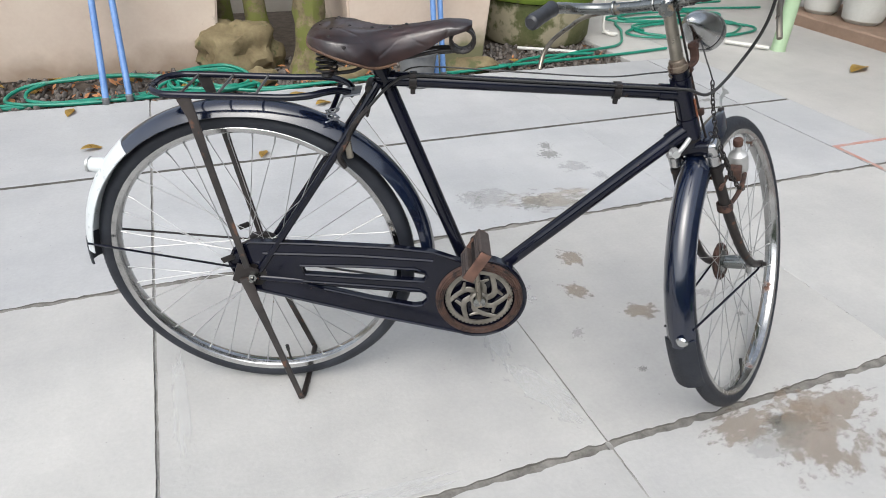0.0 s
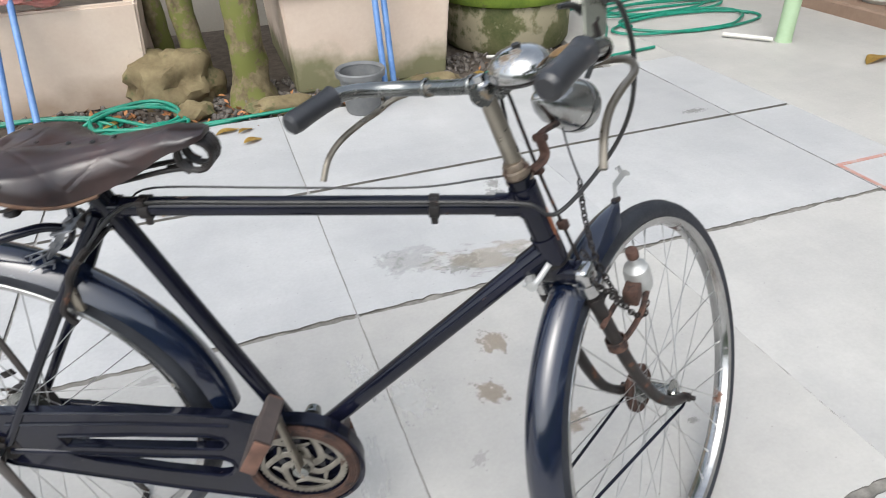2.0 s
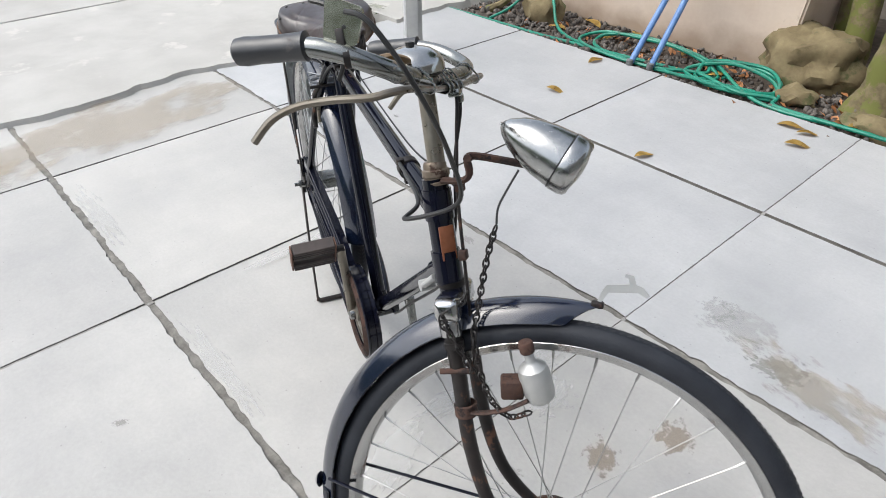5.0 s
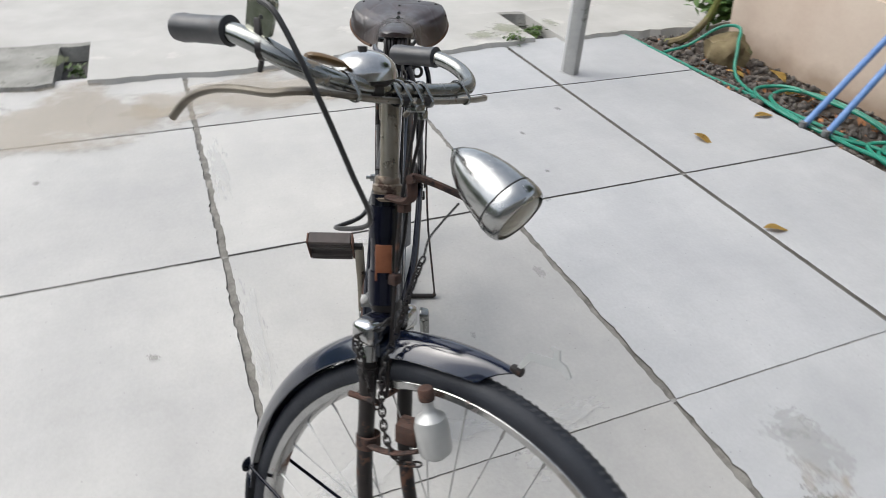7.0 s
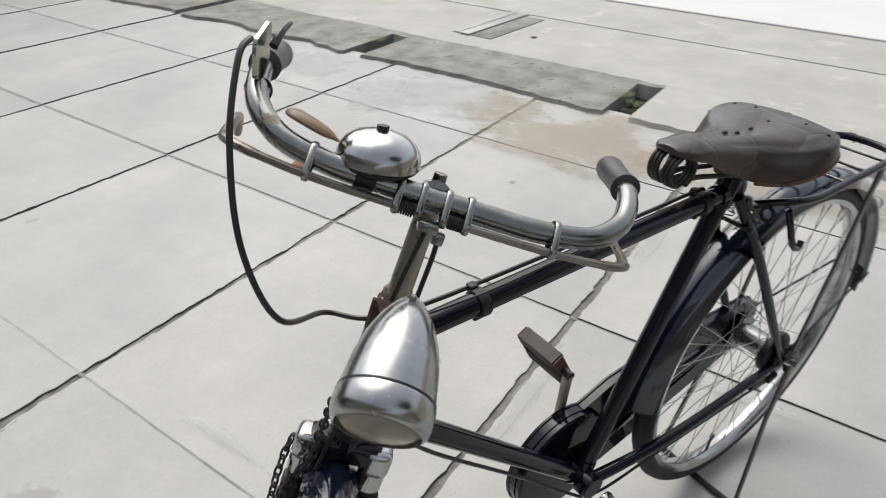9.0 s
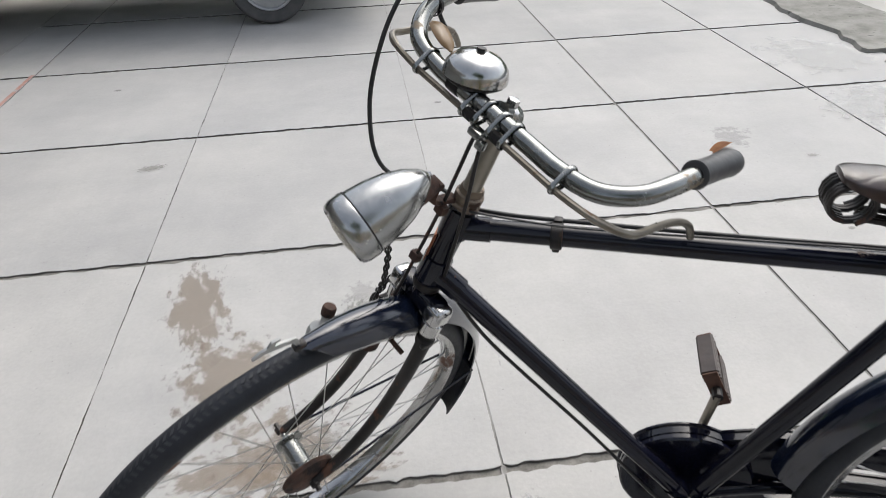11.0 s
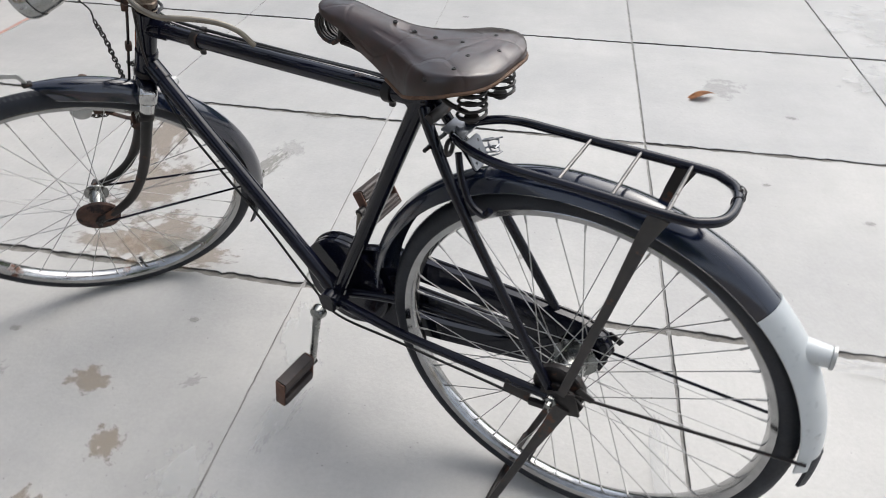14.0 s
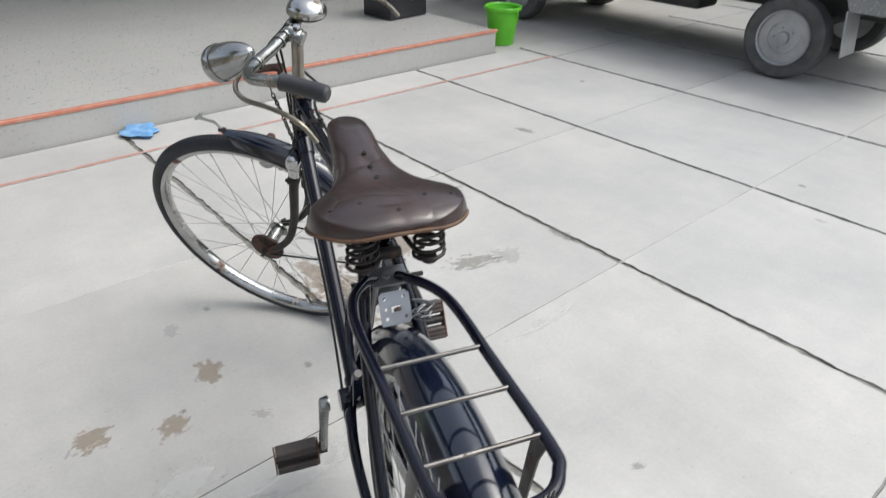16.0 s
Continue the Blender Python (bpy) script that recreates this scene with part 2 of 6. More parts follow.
FRAME_BLACK = surf("black_enamel", (0.003, 0.004, 0.009), (0.008, 0.009, 0.021), 8, (0.05, 0.16), bump=0.03, fine=90, spot=(0.09, 0.048, 0.03), spot_scale=26, spot_at=0.675, spec=0.36)
GUARD_BLUE = surf("blue_black_enamel", (0.003, 0.006, 0.018), (0.007, 0.013, 0.034), 7, (0.08, 0.20), bump=0.02, fine=80, spot=(0.14, 0.15, 0.17), spot_scale=22, spot_at=0.68, spot_rough=0.5, spec=0.5, coat=0.8)
GUARD_BLUE.node_tree.nodes["Principled BSDF"].inputs["Coat IOR"].default_value = 1.55
WHITE_ENAMEL = surf("white_enamel", (0.62, 0.66, 0.67), (0.74, 0.77, 0.77), 8, (0.25, 0.4), bump=0.05, spot=(0.45, 0.43, 0.4), spot_scale=20, spot_at=0.66)
RUSTY_BLACK = surf("rusty_black", (0.010, 0.009, 0.009), (0.030, 0.024, 0.022), 18, (0.35, 0.55), bump=0.2, spot=(0.12, 0.062, 0.042), spot_scale=30, spot_at=0.6, spec=0.35)
STRUT_IRON = surf("worn_strut_iron", (0.012, 0.011, 0.011), (0.050, 0.040, 0.036), 16, (0.28, 0.46), bump=0.2, spot=(0.15, 0.075, 0.048), spot_scale=24, spot_at=0.57, spec=0.55)
RUST = surf("rust", (0.030, 0.016, 0.012), (0.105, 0.052, 0.036), 34, (0.7, 0.95), bump=0.8, fine=180, spot=(0.016, 0.010, 0.009), spot_scale=40, spot_at=0.55)
CHROME = surf("worn_chrome", (0.48, 0.48, 0.475), (0.66, 0.66, 0.65), 12, (0.10, 0.22), metal=1.0, bump=0.04, spot=(0.33, 0.27, 0.20), spot_scale=40, spot_at=0.66, spot_rough=0.6)
BELL_CHROME = surf("pitted_chrome", (0.40, 0.40, 0.39), (0.58, 0.58, 0.57), 10, (0.10, 0.24), metal=1.0, bump=0.12, fine=90, spot=(0.16, 0.12, 0.08), spot_scale=24, spot_at=0.59, spot_rough=0.6)
RIM_CHROME = surf("rim_chrome", (0.42, 0.42, 0.415), (0.62, 0.62, 0.615), 14, (0.10, 0.24), metal=1.0, bump=0.03, spot=(0.30, 0.25, 0.20), spot_scale=25, spot_at=0.68, spot_rough=0.6)
RIM_RUSTED = surf("rusted_rim_chrome", (0.40, 0.40, 0.395), (0.58, 0.58, 0.57), 14, (0.12, 0.26), metal=1.0, bump=0.06, spot=(0.15, 0.075, 0.05), spot_scale=11, spot_at=0.58, spot_rough=0.65)
BAR_CHROME = surf("dull_chrome", (0.21, 0.22, 0.215), (0.36, 0.365, 0.35), 10, (0.14, 0.30), metal=0.95, bump=0.06, spot=(0.26, 0.20, 0.13), spot_scale=22, spot_at=0.62, spot_rough=0.6)
STEM_TAN = surf("tarnished_nickel", (0.21, 0.185, 0.15), (0.36, 0.33, 0.275), 12, (0.25, 0.42), metal=0.8, bump=0.08, spot=(0.22, 0.12, 0.06), spot_scale=26, spot_at=0.66)
RUSTY_TAN = surf("rusty_nickel", (0.13, 0.10, 0.075), (0.26, 0.21, 0.16), 18, (0.3, 0.5), metal=0.7, bump=0.3, spot=(0.06, 0.032, 0.022), spot_scale=35, spot_at=0.52)
LEVER_TAN = surf("tarnished_rod", (0.15, 0.13, 0.105), (0.28, 0.255, 0.21), 12, (0.25, 0.42), metal=0.8, bump=0.08, spot=(0.16, 0.09, 0.05), spot_scale=26, spot_at=0.64)
LAMP_ALU = surf("brushed_aluminium", (0.40, 0.405, 0.40), (0.54, 0.545, 0.535), 9, (0.18, 0.28), metal=1.0, bump=0.012, fine=120)
GREY_ALU = surf("cast_aluminium", (0.46, 0.47, 0.46), (0.58, 0.58, 0.57), 20, (0.45, 0.6), metal=0.6, bump=0.15)
SPOKE_STEEL = surf("spoke_steel", (0.42, 0.42, 0.41), (0.56, 0.56, 0.55), 15, (0.3, 0.45), metal=0.9, bump=0.0, spot=(0.18, 0.13, 0.09), spot_scale=30, spot_at=0.66)
RUBBER = surf("tyre_rubber", (0.011, 0.013, 0.019), (0.027, 0.031, 0.040), 15, (0.5, 0.7), bump=0.35, fine=220, spot=(0.08, 0.075, 0.068), spot_scale=12, spot_at=0.69, spec=0.4)
GRIP_BLACK = surf("grip_plastic", (0.009, 0.010, 0.014), (0.022, 0.023, 0.027), 15, (0.34, 0.50), bump=0.22, spot=(0.10, 0.09, 0.085), spot_scale=30, spot_at=0.64, spec=0.75)
# The slight green is mirrored greenery, put into the metal's own colour.
PLATE_STEEL = surf("plate_steel", (0.34, 0.36, 0.29), (0.50, 0.50, 0.43), 14, (0.14, 0.26), metal=0.85, bump=0.08, spot=(0.10, 0.09, 0.05), spot_scale=30, spot_at=0.66, spot_rough=0.6)
GALVANISED = surf("galvanised_steel", (0.20, 0.21, 0.23), (0.36, 0.37, 0.39), 16, (0.3, 0.45), metal=0.7, bump=0.1, spot=(0.05, 0.04, 0.035), spot_scale=30, spot_at=0.64)
TREAD = surf("tyre_tread", (0.022, 0.024, 0.029), (0.048, 0.050, 0.057), 20, (0.55, 0.75), bump=0.3, fine=200)
LEATHER = surf("worn_leather", (0.022, 0.010, 0.011), (0.080, 0.030, 0.024), 8, (0.34, 0.48), bump=0.05, fine=70, spot=(0.15, 0.125, 0.105), spot_scale=7, spot_at=0.66, spot_rough=0.5, spec=0.8, coat=1.0, coat_rough=0.22)


def crack(m, scale, depth, ior):
    """Long creases and a stronger wax shine on old leather."""
    n, link = m.node_tree.nodes, m.node_tree.links.new
    b = n["Principled BSDF"]
    tc, ns, vo = n.new("ShaderNodeTexCoord"), n.new("ShaderNodeTexNoise"), n.new("ShaderNodeTexVoronoi")
    ns.inputs["Scale"].default_value, ns.inputs["Detail"].default_value = scale * 0.8, 3.0
    bend = n.new("ShaderNodeVectorMath")
    bend.operation = "MULTIPLY_ADD"
    link(tc.outputs["Object"], ns.inputs["Vector"])
    link(ns.outputs["Color"], bend.inputs[0])
    bend.inputs[1].default_value = (0.05, 0.05, 0.05)
    link(tc.outputs["Object"], bend.inputs[2])
    vo.feature = "DISTANCE_TO_EDGE"
    vo.inputs["Scale"].default_value = scale
    link(bend.outputs[0], vo.inputs["Vector"])
    line = n.new("ShaderNodeMapRange")
    line.inputs["From Max"].default_value = 0.05
    link(vo.outputs["Distance"], line.inputs["Value"])
    bp = n.new("ShaderNodeBump")
    bp.inputs["Strength"].default_value, bp.inputs["Distance"].default_value = depth, 0.003
    link(line.outputs[0], bp.inputs["Height"])
    link(b.inputs["Normal"].links[0].from_socket, bp.inputs["Normal"])
    link(bp.outputs[0], b.inputs["Normal"])
    link(bp.outputs[0], b.inputs["Coat Normal"])
    b.inputs["Coat IOR"].default_value = ior


crack(LEATHER, 11.0, 0.15, 1.68)
RAW_EDGE = surf("raw_leather_edge", (0.07, 0.035, 0.02), (0.17, 0.09, 0.045), 30, (0.6, 0.8), bump=0.3, spot=(0.10, 0.05, 0.03), spot_scale=30, spot_at=0.58)
CROSS_STEEL = surf("tarnished_wire", (0.11, 0.105, 0.10), (0.24, 0.23, 0.22), 20, (0.25, 0.4), metal=0.8, bump=0.1, spot=(0.05, 0.035, 0.028), spot_scale=40, spot_at=0.6)
CABLE = surf("cable_black", (0.012, 0.012, 0.012), (0.02, 0.02, 0.02), 12, (0.35, 0.5), bump=0.05)
PEDAL_RUBBER = surf("pedal_rubber", (0.040, 0.031, 0.029), (0.095, 0.073, 0.065), 20, (0.45, 0.65), bump=0.3, spot=(0.20, 0.12, 0.09), spot_scale=18, spot_at=0.64)
PEDAL_RUST = surf("bright_rust", (0.085, 0.042, 0.029), (0.21, 0.11, 0.077), 26, (0.7, 0.9), bump=0.5)
COG_STEEL = surf("dull_cog_steel", (0.17, 0.155, 0.13), (0.36, 0.335, 0.29), 22, (0.3, 0.5), metal=0.7, bump=0.15, spot=(0.07, 0.04, 0.027), spot_scale=30, spot_at=0.6)
BADGE = surf("copper_badge", (0.22, 0.075, 0.035), (0.34, 0.13, 0.065), 30, (0.3, 0.5), metal=0.5, bump=0.1)
BELL_BROWN = surf("brown_bakelite", (0.16, 0.09, 0.03), (0.25, 0.15, 0.06), 15, (0.3, 0.45), bump=0.05)
GREEN_PLASTIC = surf("green_bucket_plastic", (0.12, 0.55, 0.02), (0.17, 0.65, 0.04), 6, (0.3, 0.45), bump=0.03)
BLACK_BOX = surf("black_box", (0.012, 0.012, 0.016), (0.03, 0.03, 0.035), 6, (0.3, 0.5), bump=0.05)
BLUE_CLOTH = surf("blue_cloth", (0.10, 0.28, 0.55), (0.25, 0.45, 0.70), 20, (0.8, 0.95), bump=0.5)
PINK_CLOTH = surf("pink_cloth", (0.62, 0.22, 0.20), (0.72, 0.36, 0.32), 20, (0.8, 0.95), bump=0.5, spot=(0.12, 0.45, 0.30), spot_scale=8, spot_at=0.58)
CAR_PAINT = surf("grey_car_paint", (0.22, 0.23, 0.24), (0.27, 0.28, 0.29), 3, (0.2, 0.3), metal=0.4, bump=0.0, coat=0.6)
CHASSIS = surf("chassis_black", (0.02, 0.02, 0.021), (0.045, 0.042, 0.04), 9, (0.6, 0.8), bump=0.2)
CAR_TYRE = surf("car_tyre", (0.075, 0.076, 0.078), (0.13, 0.128, 0.125), 9, (0.7, 0.85), bump=0.3)
STEEL_RIM = surf("steel_rim", (0.38, 0.39, 0.40), (0.50, 0.51, 0.52), 9, (0.35, 0.5), metal=0.6, bump=0.05)
CAR_GLASS = surf("dark_car_glass", (0.012, 0.014, 0.016), (0.02, 0.022, 0.025), 3, (0.05, 0.1), bump=0.0)
PVC_WHITE = surf("white_pvc", (0.70, 0.68, 0.62), (0.78, 0.77, 0.72), 8, (0.4, 0.6), bump=0.05)
POT_WHITE = surf("whitewashed_pot", (0.60, 0.60, 0.55), (0.72, 0.72, 0.68), 6, (0.6, 0.8), bump=0.2)
PALE_GREEN = surf("pale_green_paint", (0.42, 0.58, 0.36), (0.50, 0.66, 0.44), 6, (0.5, 0.7), bump=0.1)
CLEAR_PLASTIC = surf("milky_plastic", (0.66, 0.68, 0.68), (0.76, 0.78, 0.78), 10, (0.2, 0.35), bump=0.05)
SAND_STAIN = stain_mat("sandy_dirt", (0.44, 0.37, 0.28), 0.42, 2.2)
MOSS_STAIN = stain_mat("moss_stain", (0.17, 0.20, 0.08), 0.42, 3.0)
PALE_PATCH = stain_mat("pale_cement_patch", (0.64, 0.64, 0.63), 0.38, 3.0)
WET_STAIN = stain_mat("rusty_water_stain", (0.27, 0.20, 0.14), 0.50, 3.4)
GREY_STAIN = stain_mat("grey_stain", (0.30, 0.295, 0.28), 0.22, 2.6)
BROWN_MARK = stain_mat("brown_mark", (0.30, 0.215, 0.135), 0.46, 2.4)
DARK_MARK = stain_mat("dark_mark", (0.20, 0.19, 0.16), 0.42, 5.0)
LENS = bpy.data.materials.new("lamp_glass")
LENS.use_nodes = True
LENS.node_tree.nodes["Principled BSDF"].inputs["Transmission Weight"].default_value = 0.85
LENS.node_tree.nodes["Principled BSDF"].inputs["Roughness"].default_value = 0.18
LENS.node_tree.nodes["Principled BSDF"].inputs["Base Color"].default_value = (0.92, 0.88, 0.76, 1)


# ---- mesh helpers ----
def finish(bm, name, mats, smooth=35):
    bmesh.ops.recalc_face_normals(bm, faces=bm.faces)
    me = bpy.data.meshes.new(name)
    bm.to_mesh(me)
    bm.free()
    for m in mats if isinstance(mats, (list, tuple)) else [mats]:
        me.materials.append(m)
    me.shade_smooth()
    me.set_sharp_from_angle(angle=radians(smooth))
    return me


def thing(name, bm, mat, label="", category="", group="", kind="", m=None, smooth=35):
    ob = new(name, finish(bm, name, mat, smooth) if bm else None)
    if m:
        ob.matrix_basis = m
    return tagged(ob, label, category, group, kind)


def part(name, bm, mat, parent, label="", m=None, smooth=35):
    ob = new(name, finish(bm, name, mat, smooth))
    ob.parent = parent
    if m:
        ob.matrix_basis = m
    return tagged(ob, label)


def share(ob, name, parent, m):
    """One more piece on the mesh of ob."""
    o = new(name, ob.data)
    o.parent = parent
    o.matrix_basis = m
    return o


def glide(pts, n=6, closed=False):
    """A smooth line through the points."""
    P = [Vector(p) for p in pts]
    out, k = [], len(P)
    for i in range(k if closed else k - 1):
        a, b, c, d = (P[(i + j) % k] if closed else P[min(max(i + j, 0), k - 1)] for j in (-1, 0, 1, 2))
        for j in range(n):
            t = j / n
            out.append(0.5 * (2 * b + (c - a) * t + (2 * a - 5 * b + 4 * c - d) * t * t + (3 * b - a - 3 * c + d) * t ** 3))
    if not closed:
        out.append(P[-1])
    return out


def sweep(bm, pts, r, n=8, closed=False, cap=True, flat=1.0):
    """A tube along points; r: one radius or one for each point; flat squeezes it in its second direction."""
    pts = [Vector(p) for p in pts]
    k = len(pts)
    rs = r if isinstance(r, (list, tuple)) else [r] * k
    if len(rs) != k:
        rs = [rs[0] + (rs[-1] - rs[0]) * i / (k - 1) for i in range(k)]
    rings, side = [], None
    for i, p in enumerate(pts):
        a, b = (pts[(i - 1) % k], pts[(i + 1) % k]) if closed else (pts[max(i - 1, 0)], pts[min(i + 1, k - 1)])
        d = (b - a).normalized()
        if side is None:
            side = d.cross(Vector((0, 0, 1)) if abs(d.z) < 0.9 else Vector((1, 0, 0))).normalized()
        side = (side - d * side.dot(d)).normalized()
        up = d.cross(side)
        rings.append([bm.verts.new(p + rs[i] * (side * math.cos(2 * math.pi * j / n) + up * flat * math.sin(2 * math.pi * j / n))) for j in range(n)])
    for i in range(k if closed else k - 1):
        A, B = rings[i], rings[(i + 1) % k]
        for j in range(n):
            bm.faces.new((A[j], A[(j + 1) % n], B[(j + 1) % n], B[j]))
    if cap and not closed:
        bm.faces.new(rings[0])
        bm.faces.new(rings[-1])
    return bm


def lathe(bm, prof, m=Matrix(), n=24, closed=False):
    """Turns a profile of (radius, height) about the z axis of m."""
    rings = []
    for r, h in prof:
        if r < 1e-6:
            rings.append([bm.verts.new(m @ Vector((0, 0, h)))])
        else:
            rings.append([bm.verts.new(m @ Vector((r * math.cos(2 * math.pi * j / n), r * math.sin(2 * math.pi * j / n), h))) for j in range(n)])
    pairs = list(zip(rings, rings[1:])) + ([(rings[-1], rings[0])] if closed else [])
    for A, B in pairs:
        for j in range(n):
            q = [A[j % len(A)], A[(j + 1) % n % len(A)], B[(j + 1) % n % len(B)], B[j % len(B)]]
            q = list(dict.fromkeys(q))
            if len(q) > 2:
                bm.faces.new(q)
    if not closed:
        for R in (rings[0], rings[-1]):
            if len(R) > 2:
                bm.faces.new(R)
    return bm


def box(bm, sx, sy, sz, m=Matrix(), bevel=0.0, seg=2):
    r = bmesh.ops.create_cube(bm, size=1, matrix=m @ Matrix.Diagonal((sx, sy, sz, 1)))
    if bevel:
        edges = list({e for v in r["verts"] for e in v.link_edges})
        bmesh.ops.bevel(bm, geom=edges, offset=bevel, segments=seg, affect="EDGES", profile=0.5)
    return bm


def plate(bm, outer, holes, thick, m=Matrix()):
    """A flat plate in the xy plane of m, with holes, extruded along z."""
    edges = []
    for loop in [outer, *holes]:
        vs = [bm.verts.new((x, y, 0)) for x, y in loop]
        edges += [bm.edges.new((vs[i], vs[(i + 1) % len(vs)])) for i in range(len(vs))]
    got = bmesh.ops.triangle_fill(bm, use_beauty=True, use_dissolve=False, edges=edges)
    faces = [f for f in got["geom"] if isinstance(f, bmesh.types.BMFace)]
    ext = bmesh.ops.extrude_face_region(bm, geom=faces)
    top = [v for v in ext["geom"] if isinstance(v, bmesh.types.BMVert)]
    bmesh.ops.translate(bm, verts=top, vec=(0, 0, thick))
    bmesh.ops.transform(bm, matrix=m, verts=bm.verts)
    return bm


def blob(bm, centre, size, rough=0.25, seed=0.0, sub=3):
    """An uneven stone."""
    r = bmesh.ops.create_icosphere(bm, subdivisions=sub, radius=1)
    for v in r["verts"]:
        p = v.co.copy()
        k = 1 + rough * noise.noise(p * 1.6 + Vector((seed, seed * 2, seed * 3))) + rough * 0.4 * noise.noise(p * 4 + Vector((seed, 0, 0)))
        v.co = Vector(centre) + Vector((p.x * size[0] * k, p.y * size[1] * k, p.z * size[2] * k))
    return bm


def BM():
    return bmesh.new()


# ---- the yard ----
def sheet(name, x0, x1, y0, y1, z, mat, thick=0.02, bevel=0.004, label="", kind="structure", category=""):
    bm = box(BM(), x1 - x0, y1 - y0, thick, pose((x0 + x1) / 2, (y0 + y1) / 2, z - thick / 2), bevel, 1)
    return thing(name, bm, mat, label, category, kind=kind)


bm = BM()
bmesh.ops.create_grid(bm, x_segments=2, y_segments=2, size=400, matrix=pose(0, 0, -0.07))
thing("ground", bm, BEIGE_PAVING, "pale bare ground reaching to the horizon", kind="structure")
floor = sheet("floor", -1.74, 3.455, -7.2, 2.74, -0.011, MORTAR, 0.05, label="concrete slab floor with rough grey mortar joints")
sheet("pavement", -3.30, -2.22, -8, 4.4, 0.02, BEIGE_PAVING, 0.08, label="weathered beige cement pavement beside a covered drain")
sheet("pavement_far", -4.5, -3.325, -8, 4.4, 0.02, BEIGE_PAVING, 0.08, label="weathered beige cement pavement along the white far ground")
# Shallow sheet; its dark colour stands in for the drain's shaded depth.
sheet("drain_channel", -2.23, -1.74, -8, 4.4, -0.05, DRAIN_SHADE_AND_PLUG, 0.02, label="shallow drain bottom coloured dark for its deep shade")
# Glare of sunlit ground is put into this sheet's white colour.
sheet("white_terrace", -10.0, -4.19, -8.3, 4.75, 0.035, WHITE_WALL, 0.1, 0.006, "far ground coloured white for its sunlit glare")
sheet("wall_west", -10.3, -10.0, -8.3, 4.9, 2.1, WHITE_WALL, 2.15, 0.01, "plain white painted boundary wall")
sheet("wall_north", -10.3, 9.0, 4.75, 4.95, 2.2, GREY_WALL, 2.3, 0.01, "weathered grey-brown rendered garden wall")
# Unseen; closes the east side and screens low sky from reflections.
sheet("wall_east", 8.6, 8.8, -8.2, 4.75, 3.5, WHITE_WALL, 3.6, 0.01, "unseen plain white house wall added behind the porch")
# Unseen; added so polished metal has something green to mirror.
sheet("wall_south", -10.3, 9.0, -8.5, -8.3, 2.9, GREEN_BACKDROP, 3.0, 0.01, "unseen dull green-grey backdrop added for reflections")
sheet("porch", 3.466, 8.6, -2.79, 0.95, 0.165, TILE, 0.22, 0.012, "smooth grey raised porch with a low step")
# Unseen; blocks sky to darken the floor towards the porch.
sheet("porch_roof", 4.3, 8.6, -8.3, 4.75, 3.3, WHITE_WALL, 0.12, 0.01, "unseen flat roof added to shade the porch and driveway")
sheet("porch_edge", 3.460, 3.492, -2.795, 0.955, 0.169, RED_PAINT, 0.02, 0.003, "worn red painted edge of the porch step")
sheet("terrace", 5.03, 8.6, 1.9, 3.55, 0.09, BROWN_TILE, 0.15, 0.012, "low brown tiled terrace edge")
sheet("apron", 3.458, 8.6, 0.95, 4.75, -0.002, CONCRETE, 0.06, label="bare concrete paving beside the porch")
sheet("yard_edge", 2.98, 3.455, 2.74, 4.75, -0.002, CONCRETE, 0.06, label="bare concrete paving by the garden wall")
sheet("driveway", 3.458, 8.6, -7.2, -2.80, -0.002, CONCRETE, 0.06, label="plain concrete driveway")
for name, x0, x1, y0, y1 in (("red_line", 3.108, 3.126, -3.06, 1.235), ("red_line_corner", 3.126, 3.9, 1.217, 1.235)):
    sheet(name, x0, x1, y0, y1, 0.003, FADED_RED, 0.003, 0.0, "faded red line painted on the concrete")
sheet("garden_bed", -1.9, 2.975, 2.745, 4.75, -0.03, SOIL, 0.03, label="dark bare soil of a narrow garden bed")


# covered drain: worn cement covers with open holes between them
def drain_cover(y0, y1, mat, label, x0=-2.25, x1=-1.655):
    bm = BM()
    k = max(6, int((y1 - y0) / 0.035))
    top, low = [], []
    for side, x in ((0, x0), (1, x1)):
        for i in range(k + 1):
            y = y0 + (y1 - y0) * i / k
            off = (0.075 if side else 0.02) * noise.noise(Vector((y * 2.3, x, 3))) + (0.03 if side else 0.016) * noise.noise(Vector((y * 9, x, 1))) + 0.008 * noise.noise(Vector((y * 31, x, 1)))
            top.append((side, i, bm.verts.new((x + off, y + 0.02 * noise.noise(Vector((x * 9, y, 5))), 0.028 + 0.006 * noise.noise(Vector((x, y * 3, 7)))))))
            low.append(bm.verts.new((x + off + (0.03 if side else -0.005), y, -0.045)))
    T = [v for _, _, v in top]
    for i in range(k):
        bm.faces.new((T[i], T[i + 1], T[k + 2 + i], T[k + 1 + i]))
        bm.faces.new((T[i], T[i + 1], low[i + 1], low[i]))
        bm.faces.new((T[k + 1 + i], T[k + 2 + i], low[k + 2 + i], low[k + 1 + i]))
    for i in (0, k):
        bm.faces.new((T[i], T[k + 1 + i], low[k + 1 + i], low[i]))
    return thing("drain_cover", bm, mat, label, "drain cover", "covers of the drain", smooth=25)


